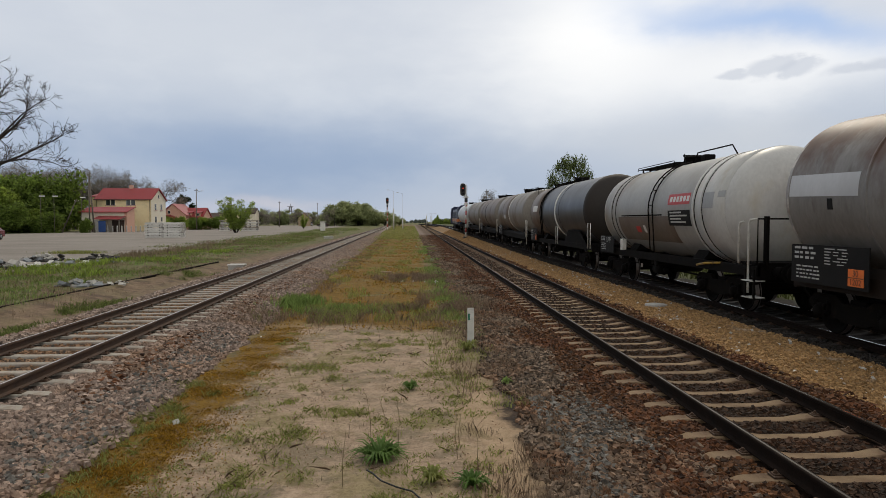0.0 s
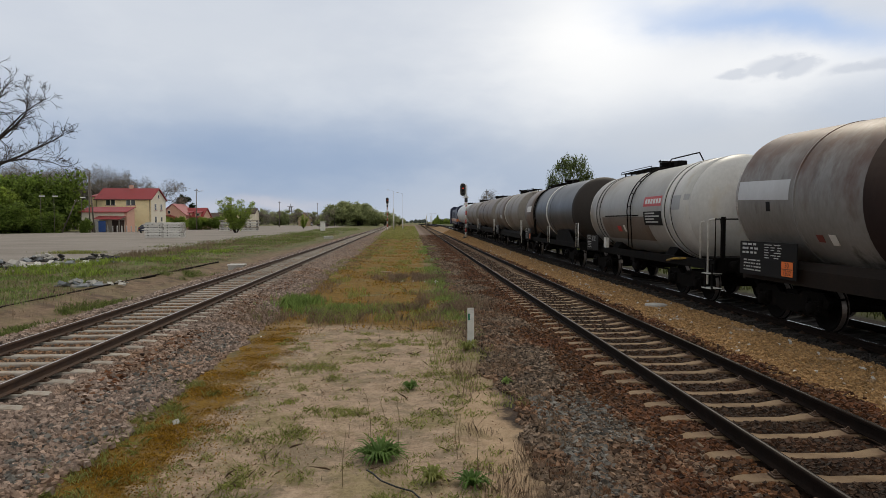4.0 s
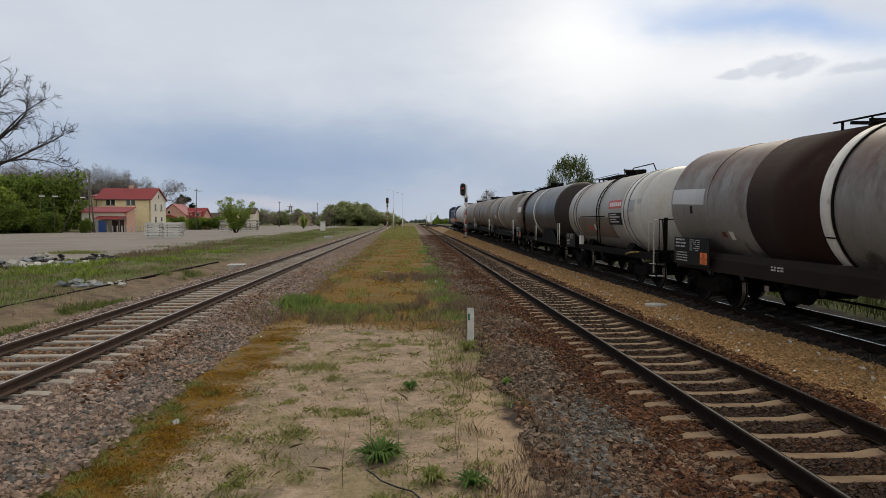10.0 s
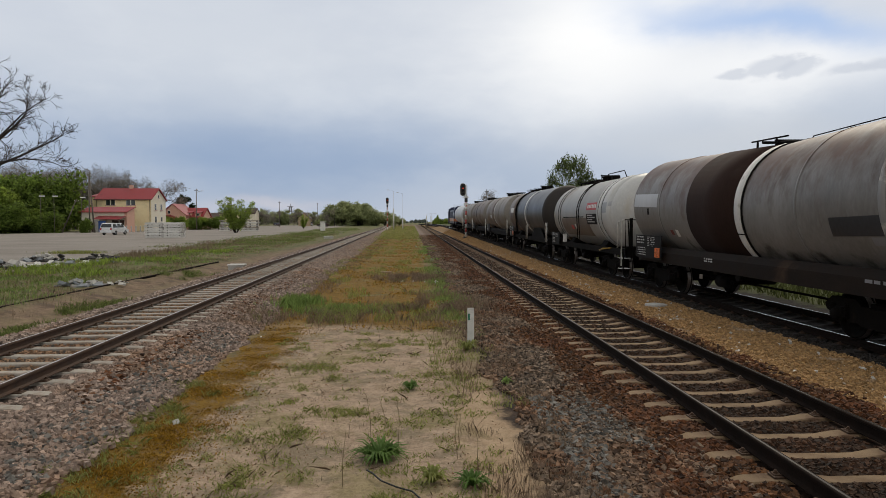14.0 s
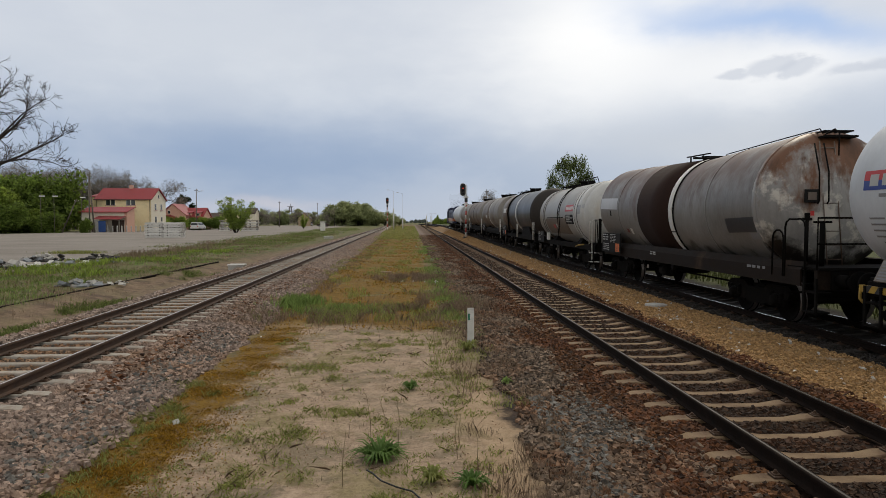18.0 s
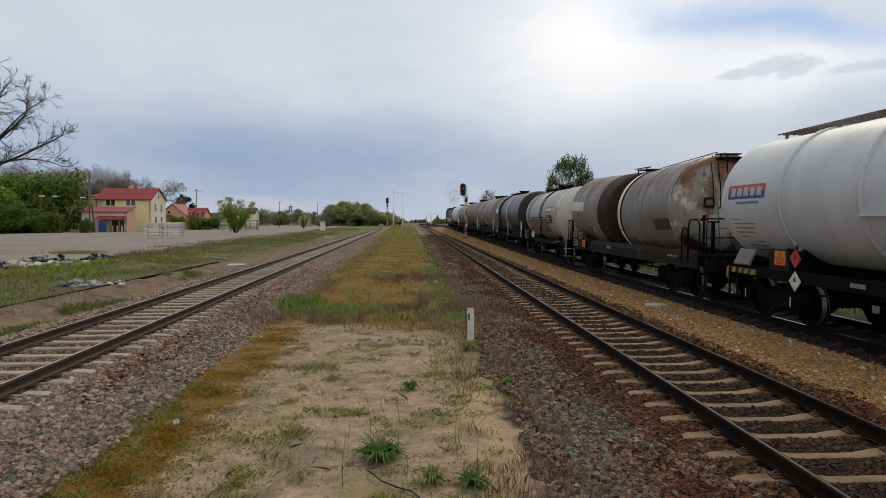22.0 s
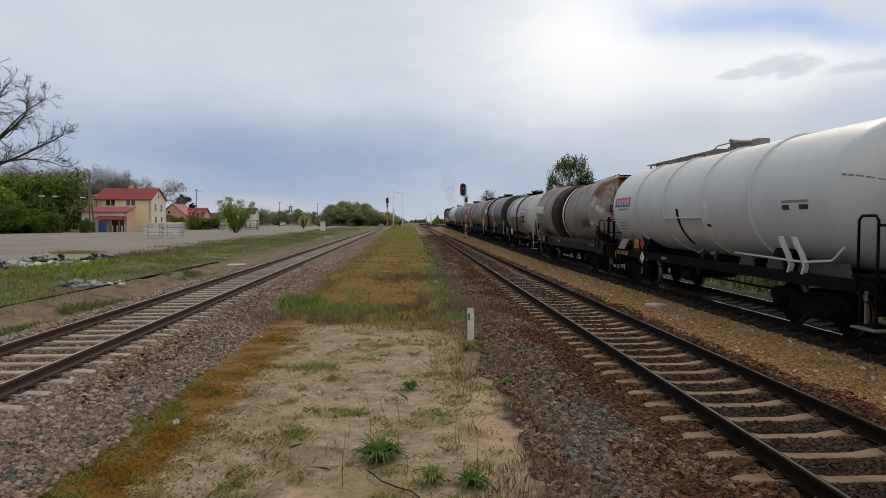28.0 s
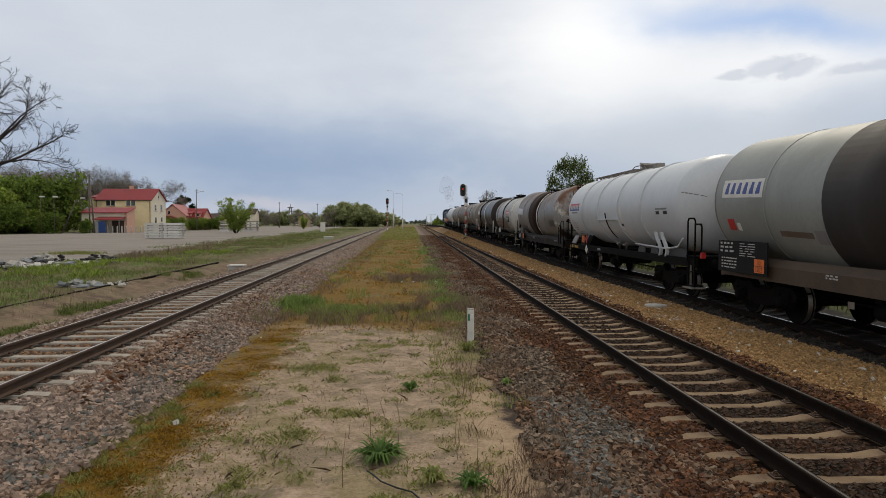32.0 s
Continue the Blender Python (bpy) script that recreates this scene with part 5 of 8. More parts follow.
    # dark saddle panels that carry the tank at its rear
    for y0, y1 in ((-10.2, -10.9), (-11.4, -12.1), (-12.6, -14.3)):
        part("saddle_panel", Build().prism([(L(y0), 1.17), (L(y1), 1.17), (L(y1) + 0.12, 1.42), (L(y0) - 0.14, 1.42)], -1.24, -1.20), P_DARK, w)
    part("step_plate", Build().box(-1.52, -1.12, e - 0.1, e + 0.5, 0.36, 0.40, 0.01).box(-1.38, -1.34, e + 0.3, e + 0.34, 0.38, 1.0), P_GREY, w, "grey steel step plate")
    # rear handrails and steps
    handrail(w, "handrail", [(-1.36, e + 0.55, 1.0), (-1.36, e + 0.55, 2.20), (-1.36, e + 0.48, 2.28), (-1.36, e + 0.15, 2.28), (-1.36, e + 0.08, 2.2), (-1.36, e + 0.08, 0.45)], BLACK, 0.024)
    handrail(w, "handrail", [(-1.36, e + 0.08, 2.12), (-1.34, e - 0.22, 2.12), (-1.34, e - 0.28, 2.05), (-1.34, e - 0.28, 1.45), (-1.34, e - 0.2, 1.38), (-1.36, e + 0.08, 1.38)], BLACK, 0.022)
    part("tail_lamp", Build().box(-1.32, -1.2, e - 0.25, e - 0.13, 1.2, 1.36, 0.01), RED_PLATE, w, "red lamp bracket")
    steps(w, e + 0.25)
    steps(w, f - 0.2)
    part("end_platform", Build().box(-1.3, 1.3, e - 0.05, e + 0.8, 1.2, 1.25), BLACK, w)
    part("axle_marks", Build().box(-1.235, -1.23, f - 0.5, f - 0.46, 0.42, 0.62).box(-1.235, -1.23, f - 2.3, f - 2.26, 0.42, 0.62), WHITE_INK, w)
    for k, y in enumerate((-8.2, -9.0)):
        part("pipe_valve", Build().cyl((-1.25, L(y), 1.15), (-1.25, L(y), 1.45), 0.04, 8).cyl((-1.3, L(y) - 0.1, 1.35), (-1.3, L(y) + 0.1, 1.35), 0.05, 8), STEEL, w)
    part("sill_label", Build().box(-1.342, -1.336, L(-5.9), L(-5.5), 1.02, 1.10), GREYTXT, w)
    return w


# -- the pale wagon with the dark rear --
def pale_wagon():
    w, L, f, e, r, cz = class_skirted(-17.31, P_CREAM, P_BLACK, P_GREY_BROWN, TAN_SILL, "pale grey-green tank wagon with black band and dusty tan sill", False, 4.32)
    F = L
    L = F
    part("rear_jacket", Build().lathe([(L(-29.1), r + 0.003), (L(-29.1), r + 0.007), (L(-24.3), r + 0.007), (L(-24.3), r + 0.003)], "y", 56, (0, 0, cz)), P_BLACK, w)
    p = part("name_plate", arc(L(-19.57), L(-17.79), 2.56, 2.97, r, cz), WHITE_BAND, w, "white name plate with slanting blue blocks")
    for k in range(6):
        y = L(-17.92 - 0.275 * k)
        q = Build()
        for s in range(4):
            z = 2.64 + 0.065 * s
            q2 = arc(y - 0.17 - 0.02 * s * 0, y - 0.02 * s, z, z + 0.065, r, cz, 0.010, 2)
            q.add(q2.v, q2.f)
        part("plate_block", q, BLUE_PLATE, p)
    part("red_label", arc(L(-18.26), L(-17.96), 1.80, 2.06, r, cz, 0.008), RED_PLATE, w)
    part("white_label", arc(L(-18.52), L(-18.36), 1.80, 1.98, r, cz, 0.008), WHITE_BAND, w)
    part("faded_writing", arc(L(-21.18), L(-20.08), 1.75, 1.87, r, cz, 0.006), P_GREY_BROWN, w)
    part("dark_label", arc(L(-21.58), L(-21.27), 1.66, 1.92, r, cz, 0.008), GREYTXT, w)
    part("sill_writing", bars(-1.342, L(-21.9), L(-21.5), 1.10, 1.2, 2, 9), WHITE_INK, w)
    bend_tank(w, f - 7.36, 0.030)
    return w


# -- the grimy white wagon with straps and a side ladder --
def strapped_white_wagon():
    r, cz = 1.49, 2.53
    w, L = tank_wagon(26.3, 14.2, 15.4, 25.15, r, cz, P_OLD_WHITE, "grimy white tank wagon with paired straps, red plate and side pipes", (), (), P_CREAM_END, "open", BLACK, 0.8, (1.5, 2.3))
    F = L
    L = lambda y: F(0.98 * y)
    part("repainted_part", Build().lathe([(F(15.4), r + 0.002), (F(15.4), r + 0.005), (L(17.5), r + 0.005), (L(17.5), r + 0.002)], "y", 56, (0, 0, cz)), P_CREAM_END, w)
    for y in (17.07, 17.55, 24.4, 24.85):
        part("strap", ring(L(y), r, cz, 0.10, 0.022), P_CREAM_END if y < 20 else P_OLD_WHITE, w)
        part("strap_edge", ring(L(y) - 0.09, r, cz, 0.05, 0.010), BLACK, w)
    top_gear(w, L, r, cz, 20.8, 21.6, 25.2, BLACK)
    z = cz + r
    part("crown_rail", Build().pipe([(-0.3, L(20.2), z), (-0.3, L(20.0), z + 0.26), (-0.3, L(17.8), z + 0.26), (-0.3, L(17.5), z - 0.03)], 0.02), BLACK, w)
    for y in (20.45, 20.8):
        pts = [(-math.sin(radians(a)) * (r + 0.05), L(y), cz + math.cos(radians(a)) * (r + 0.05)) for a in range(10, 101, 10)] + [(-1.45, L(y), 1.2)]
        part("side_pipe", Build().pipe(pts, 0.022), BLACK, w)
    for k in range(4):
        a = radians(30 + 18 * k)
        part("rung", Build().cyl((-math.sin(a) * (r + 0.05), L(20.45), cz + math.cos(a) * (r + 0.05)), (-math.sin(a) * (r + 0.05), L(20.8), cz + math.cos(a) * (r + 0.05)), 0.014, 6), BLACK, w)
    p = part("name_plate", arc(L(17.80), L(19.32), 2.66, 2.97, r, cz), RED_PLATE, w, "red name plate with pale blocks")
    for k in range(6):
        part("plate_block", arc(L(19.17 - 0.235 * k) - 0.16, L(19.17 - 0.235 * k), 2.74, 2.89, r, cz, 0.010), WHITE_BAND, p)
    d = part("data_panel", arc(L(17.75), L(19.3), 2.06, 2.50, r, cz), PANEL, w, "black panel with rows of small white writing")
    rng = random.Random(8)
    for k in range(4):
        part("writing", arc(L(19.15) - rng.uniform(0.7, 1.2), L(19.15), 2.415 - 0.09 * k, 2.46 - 0.09 * k, r, cz, 0.010, 3), WHITE_INK, d)
    part("grey_patch", arc(L(16.36), L(16.98), 2.52, 2.93, r, cz), P_PATCH, w)
    part("cream_label", arc(L(15.75), L(16.15), 2.78, 2.94, r, cz, 0.007), P_OLD_WHITE, w)
    part("repainted_patch", arc(L(19.0), L(24.0), 1.55, 2.34, r, cz, 0.005, 14), P_GREY_BROWN, w)
    part("rain_strip", Build().box(-1.50, -1.43, L(19.8), L(23.6), 2.36, 2.40), BLACK, w)
    part("red_label", arc(L(21.9), L(22.3), 1.82, 2.02, r, cz, 0.009), RED_PLATE, w)
    part("white_label", arc(L(21.4), L(21.6), 1.82, 2.06, r, cz, 0.009), WHITE_BAND, w)
    p = data_panel(w, L(24.6), L(26.3), 1.0, 1.62, 33)
    part("pale_box", Build().box(-1.44, -1.3, L(23.6), L(23.9), 1.15, 1.55, 0.01), WHITE_RAIL, w)
    # rear platform
    e = F(14.2)
    part("end_platform", Build().box(-1.3, 1.3, e - 0.05, e + 0.75, 1.2, 1.25), BLACK, w)
    handrail(w, "handrail", [(-1.36, e + 0.75, 1.2), (-1.36, e + 0.75, 2.05), (-1.36, e + 0.68, 2.16), (-1.36, e + 0.55, 2.18)], WHITE_RAIL, 0.026, "white handrail")
    handrail(w, "handrail", [(-1.36, e + 0.30, 0.55), (-1.36, e + 0.30, 2.12), (-1.36, e + 0.23, 2.22), (-1.36, e - 0.1, 2.24)], WHITE_RAIL, 0.026, "white handrail")
    handrail(w, "railing", [(-1.36, e - 0.1, 2.24), (-1.36, e - 0.4, 2.24), (-1.3, e - 0.42, 1.2)], BLACK, 0.022)
    handrail(w, "railing", [(-1.3, e + 0.02, 1.2), (-1.3, e + 0.02, 2.24), (1.3, e + 0.02, 2.24), (1.3, e + 0.02, 1.2)], BLACK)
    part("end_sign", Build().box(-1.16, -1.04, e + 0.0, e + 0.03, 1.25, 2.30), BLACK, w)
    part("brake_lever", Build().pipe([(-1.3, L(16.2), 1.15), (-1.42, L(16.9), 1.1), (-1.42, L(17.4), 1.02)], 0.03), YELLOW, w)
    s = steps(w, e + 0.2)
    part("tread", Build().box(-1.46, -1.12, e + 0.0, e + 0.42, 0.832, 0.85).box(-1.46, -1.12, e + 0.0, e + 0.42, 0.452, 0.47), WHITE_RAIL, s, "pale step treads")
    return w


# -- the wagons ahead --
def dark_wagon():
    r, cz = 1.56, 2.70
    bands = [(33.70, 33.98, WHITE_BAND, "white_band", 0.012), (37.6, 40.6, P_GREY_BROWN, "grey_part", 0.004)]
    w, L = tank_wagon(41.7, 27.54, 28.2, 40.7, r, cz, P_DARK, "blue-black tank wagon with one white ring", bands, (33.0, 37.2), P_BLACK, "open", BLACK, 0.75)
    F = L
    L = lambda y: F(0.98 * y - 0.07)
    top_gear(w, L, r, cz, 35.2, 36.2, 40.8, BLACK)
    data_panel(w, L(40.0), L(42.0), 1.0, 1.74, 51)
    orange_plate(-1.472, L(40.35), 1.21, w)
    part("white_block", arc(L(39.5), L(40.9), 2.75, 3.1, r, cz), WHITE_BAND, w)
    ladder(w, "side_ladder", -1.55, -1.50, L(37.9), 1.2, 3.0, BLACK, 0.4, 6)
    for y in (38.0, 38.4):
        pts = [(-math.sin(radians(a)) * (r + 0.05), L(y), cz + math.cos(radians(a)) * (r + 0.05)) for a in range(10, 101, 10)] + [(-1.45, L(y), 1.2)]
        part("side_pipe", Build().pipe(pts, 0.03), BLACK, w)
    handrail(w, "handrail", [(-1.4, L(34.6), 1.0), (-1.4, L(34.6), 1.9), (-1.4, L(35.0), 1.9), (-1.4, L(35.0), 1.0)], WHITE_RAIL, 0.022)
    handrail(w, "handrail", [(-1.4, L(28.2), 1.0), (-1.4, L(28.2), 2.1), (-1.4, L(28.6), 2.1), (-1.4, L(28.6), 1.0)], WHITE_RAIL, 0.022)
    part("gusset_plate", Build().prism([(L(29.2), 1.17), (L(33.4), 1.17), (L(32.6), 1.75), (L(30.4), 1.75)], -1.32, -1.28), BLACK, w)
    return w


def far_wagon(front, skin, end_skin, band, label, white=0.0, dark=None, n=0, length=13.6):
    r, cz = 1.55, 2.76
    rear = front - length
    bands = []
    if white:
        bands.append((front - white - 0.22, front - white, WHITE_BAND, "white_band", 0.012))
    if dark:
        bands.append((front - dark[1], front - dark[0], band, "dark_band", 0.006))
    w, L = tank_wagon(front, rear, rear + 1.0, front - 0.3, r, cz, skin, label, bands, (front - 3.0, front - 9.5), end_skin, "skirt" if n % 2 == 0 else "open", BLACK, 0.6)
    top_gear(w, L, r, cz, front - 6.6, front - 7.6, front - 12.4, BLACK)
    data_panel(w, L(front) - 2.4, L(front) - 0.4, 1.0, 1.7, 60 + n)
    e = L(rear)
    handrail(w, "handrail", [(-1.38, e + 0.1, 0.6), (-1.38, e + 0.1, 2.2), (-1.38, e + 0.6, 2.2), (-1.38, e + 0.6, 1.1)], WHITE_RAIL, 0.026)
    ladder(w, "end_ladder", -0.5, -0.1, e + 0.5, 1.2, cz + r, BLACK, 0.15, 8)
    part("end_platform", Build().box(-1.3, 1.3, e - 0.05, e + 0.8, 1.2, 1.25), BLACK, w)
    if white:
        part("pale_label", arc(L(front) - 4.6, L(front) - 3.6, 2.3, 2.6, r, cz), P_PLATE, w)
    steps(w, e + 0.1)
    return w


rusty_wagon()
grey_ribbed_wagon()
pale_wagon()
strapped_white_wagon()
dark_wagon()
far_wagon(56.6, P_GREY, P_GREY, P_GREY_BROWN, "dusty grey tank wagon with brown band and white ring", 6.3, (3.4, 6.3), 2)
far_wagon(71.8, P_GREY_BROWN, P_GREY, P_BLACK, "brown-grey tank wagon with grimy seams", 0, (5.2, 5.6), 4)
far_wagon(87.6, P_GREY, P_GREY, P_GREY_BROWN, "dusty pale grey tank wagon", 0, None, 6, 14.6)
far_wagon(105.4, P_WHITE, P_WHITE, P_GREY, "pale tank wagon next to the locomotive", 6.0, None, 7, 16.5)


def locomotive():
    """Boxy diesel locomotive: dark blue body, orange band, grey roof, two bogies."""
    front, rear = 127.4, 107.0
    mid = (front + rear) / 2
    w = empty("diesel_locomotive", pose(TRAIN_X, mid, TRAIN_Z))
    tagged(w, "dark blue diesel locomotive with orange band, hauling the tank wagons", "locomotive")
    MOVERS.append((w, TRAIN_X, mid, TRAIN_Z))
    blue = material("locomotive_blue", (0.008, 0.014, 0.042), (0.015, 0.023, 0.065), 2, 0.5, 0, 0.05, 30, (0.03, 0.03, 0.04), (0.55, 0.75), 0.8)
    orange = material("locomotive_orange", (0.42, 0.13, 0.04), (0.52, 0.18, 0.06), 2, 0.45, 0, 0.05, 30)
    glass = plain("dark_cab_glass", (0.015, 0.018, 0.022), 0.08)
    h = (front - rear) / 2
    prof = [(-1.48, 1.2), (-1.5, 3.2), (-1.35, 3.95), (-0.8, 4.3), (0.8, 4.3), (1.35, 3.95), (1.5, 3.3), (1.48, 1.2)]
    part("hood", Build().prism([(-1.3, 1.2), (-1.3, 3.3), (-1.1, 3.7), (1.1, 3.7), (1.3, 3.3), (1.3, 1.2)], -h + 0.6, h - 3.0, "y"), blue, w)
    part("cab", Build().prism(prof, h - 3.0, h - 0.6, "y"), blue, w)
    part("rear_cab", Build().prism(prof, -h + 0.35, -h + 2.6, "y"), blue, w)
    part("orange_band", Build().box(-1.515, 1.515, -h + 0.34, -h + 2.61, 1.55, 2.05), orange, w)
    part("orange_band", Build().box(-1.315, 1.315, -h + 2.61, h - 3.0, 1.55, 2.05), orange, w)
    part("running_board", Build().box(-1.5, 1.5, -h, h, 0.98, 1.2, 0.01), BLACK, w)
    for x0, x1 in ((-1.15, -0.25), (0.25, 1.15)):
        part("window", Build().box(x0, x1, -h + 0.33, -h + 0.36, 2.6, 3.3), glass, w)
    for y in (-h + 0.8, -h + 1.6):
        part("window", Build().box(-1.515, -1.49, y, y + 0.6, 2.55, 3.15), glass, w)
    for k in range(9):
        part("louvre_door", Build().box(-1.325, -1.30, -h + 3.1 + 1.15 * k, -h + 4.1 + 1.15 * k, 2.2, 3.2, 0.006), blue, w)
    part("exhaust_stack", Build().cyl((0, 1.0, 3.65), (0, 1.0, 4.15), 0.22, 14), BLACK, w)
    part("fuel_tank", Build().box(-1.3, 1.3, -2.2, 2.2, 0.35, 0.98, 0.05), BLACK, w)
    handrail(w, "handrail", [(-1.48, -h + 2.7, 2.1), (-1.48, h - 3.1, 2.1)], WHITE_RAIL, 0.02)
    for k in range(8):
        handrail(w, "stanchion", [(-1.48, -h + 2.8 + 1.5 * k, 1.2), (-1.48, -h + 2.8 + 1.5 * k, 2.1)], WHITE_RAIL, 0.016)
    part("headlight", Build().cyl((0, -h + 0.35, 3.75), (0, -h + 0.25, 3.75), 0.16, 14), WHITE_RAIL, w)
    for y, d in ((h, 1), (-h, -1)):
        buffer_pair(w, y, d)
    for y in (h - 4.0, -h + 4.0):
        bogie(w, y)
    return w


locomotive()


# ---- plants ----
def leaf_mat(name, c1, c2, k=0.4):
    m = material(name, c1, c2, 3, 0.7, 0, 0.0, 20, spec=0.25, island=k)
    nt = m.node_tree
    p = nt.nodes["Principled BSDF"]
    tr = nt.nodes.new("ShaderNodeBsdfTranslucent")
    mix = nt.nodes.new("ShaderNodeMixShader")
    mix.inputs[0].default_value = 0.5
    src = p.inputs["Base Color"].links[0].from_socket
    nt.links.new(src, tr.inputs[0])
    nt.links.new(p.outputs[0], mix.inputs[1])
    nt.links.new(tr.outputs[0], mix.inputs[2])
    nt.links.new(mix.outputs[0], nt.nodes["Material Output"].inputs[0])
    return m


LEAF = leaf_mat("spring_leaves", (0.085, 0.135, 0.022), (0.18, 0.25, 0.05), 0.55)
LEAF_FRESH = leaf_mat("fresh_yellow_green_leaves", (0.15, 0.22, 0.032), (0.31, 0.39, 0.08), 0.5)
LEAF_DARK = leaf_mat("dark_conifer_leaves", (0.012, 0.024, 0.010), (0.03, 0.05, 0.02))
LEAF_BROWN = leaf_mat("budding_brown_twigs", (0.14, 0.125, 0.105), (0.25, 0.225, 0.19))
LEAF_BIRCH = leaf_mat("birch_leaves", (0.06, 0.085, 0.03), (0.17, 0.21, 0.085), 0.6)
GRASS_M = leaf_mat("grass_blades", (0.18, 0.205, 0.055), (0.34, 0.355, 0.12))
GRASS_LUSH = leaf_mat("lush_grass_blades", (0.14, 0.22, 0.055), (0.28, 0.38, 0.12))
GRASS_VERGE = leaf_mat("verge_grass_blades", (0.095, 0.125, 0.035), (0.22, 0.26, 0.085), 0.5)
GRASS_DRY = leaf_mat("dry_grass_stalks", (0.24, 0.185, 0.115), (0.42, 0.34, 0.22))
WEED_DRY = leaf_mat("brown_dead_weeds", (0.16, 0.115, 0.08), (0.31, 0.235, 0.17))
MOSS_M = leaf_mat("ochre_moss_tufts", (0.15, 0.082, 0.009), (0.36, 0.205, 0.026), 0.6)
BARK = material("grey_brown_bark", (0.022, 0.018, 0.015), (0.06, 0.05, 0.042), 8, 0.9, 0, 0.5, 40)
BARK_PALE = material("pale_birch_bark", (0.22, 0.21, 0.2), (0.42, 0.41, 0.39), 6, 0.8, 0, 0.3, 40, (0.05, 0.045, 0.04), (0.55, 0.65), 3)


def quads_mesh(name, V, mat, k=4):
    V = np.asarray(V, np.float32).reshape(-1, 3)
    n = len(V)
    me = bpy.data.meshes.new(name)
    me.vertices.add(n)
    me.vertices.foreach_set("co", V.ravel())
    me.loops.add(n)
    me.loops.foreach_set("vertex_index", np.arange(n, dtype=np.int32))
    me.polygons.add(n // k)
    me.polygons.foreach_set("loop_start", np.arange(0, n, k, dtype=np.int32))
    me.update(calc_edges=True)
    if mat:
        me.materials.append(mat)
    return me


def leaf_cloud(rng, centres, radii, per, size, squash=0.8, slim=0.55):
    """Small leaf blades about a list of clump centres."""
    C = np.repeat(np.asarray(centres, float), per, 0)
    R = np.repeat(np.asarray(radii, float), per)
    n = len(C)
    d = rng.normal(size=(n, 3))
    d /= np.linalg.norm(d, axis=1)[:, None]
    p = C + d * (R * rng.random(n) ** 0.45)[:, None] * (1, 1, squash)
    a = rng.normal(size=(n, 3))
    a /= np.linalg.norm(a, axis=1)[:, None]
    b = np.cross(a, rng.normal(size=(n, 3)))
    b /= np.linalg.norm(b, axis=1)[:, None]
    s = size * rng.uniform(0.6, 1.4, n)[:, None]
    return np.stack([p - a * s, p - b * s * slim, p + a * s, p + b * s * slim], 1)


def branches(rng, b, p, d, length, r, depth, tips, spread=0.55, droop=0.0, seg=6, gnarl=0.22, forks=(2, 3), thin=0.0):
    """A limb that bends, tapers and forks; its tips are kept for the leaves."""
    steps = 3
    for k in range(steps):
        q = p + d * (length / steps)
        r2 = max(r * 0.87, thin)
        b.cyl(p, q, r, seg if r > 0.02 else 3, r2, caps=False)
        d = (d + Vector(rng.normal(0, gnarl, 3)) + Vector((0, 0, -droop))).normalized()
        p, r = q, r2
        if depth > 0 and k > 0 and rng.random() < 0.75:
            e = (d + Vector(rng.normal(0, spread, 3))).normalized()
            branches(rng, b, p, e, length * rng.uniform(0.5, 0.75), max(r * 0.6, thin), depth - 1, tips, spread, droop, seg, gnarl, forks, thin)
    if depth <= 0:
        tips.append(tuple(p))
        return
    for _ in range(int(rng.integers(*forks))):
        e = (d + Vector(rng.normal(0, spread, 3))).normalized()
        branches(rng, b, p, e, length * rng.uniform(0.62, 0.85), max(r * 0.72, thin), depth - 1, tips, spread, droop, seg, gnarl, forks, thin)


def tree_meshes(name, seed, h, trunk_r, leaf, size, per, clump, depth=3, spread=0.5, up=1.0, bark=None, first=0.35, droop=0.0, bushy=0, slim=0.55):
    rng = np.random.default_rng(seed)
    b, tips = Build(), []
    branches(rng, b, Vector((0, 0, -0.1)), Vector((0, 0, 1)), h * first, trunk_r, depth, tips, spread, droop, 7)
    if bushy:
        for k in range(bushy):
            a = rng.random() * 6.28
            branches(rng, b, Vector((0, 0, 0)), Vector((math.cos(a) * 0.5, math.sin(a) * 0.5, 1)).normalized(), h * first * 0.8, trunk_r * 0.6, depth - 1, tips, spread, droop, 5)
    wood = b.mesh("trunk")
    wood.materials.append(bark or BARK)
    top = max(t[2] for t in tips)
    T = np.array(tips)
    V = leaf_cloud(rng, T, rng.uniform(0.5, 1.2, len(T)) * clump, per, size, 0.8, slim) if per else None
    k = h / max(top + clump * 0.6, 0.1)
    wood.transform(Matrix.Scale(k, 4))
    crown = None
    if per:
        crown = quads_mesh("crown", V.reshape(-1, 3) * k, leaf)
    return wood, crown


def plant(meshes, name, label, category, x, y, turn=0.0, s=1.0, group="", z=0.0, wide=1.0):
    wood, crown = meshes
    t = empty(name, Matrix.Translation((x, y, z)) @ Matrix.Rotation(turn, 4, "Z") @ Matrix.Diagonal((s * wide, s * wide, s, 1)))
    tagged(t, label, category, group)
    part("trunk", wood, None, t)
    if crown:
        part("crown", crown, None, t)
    return t


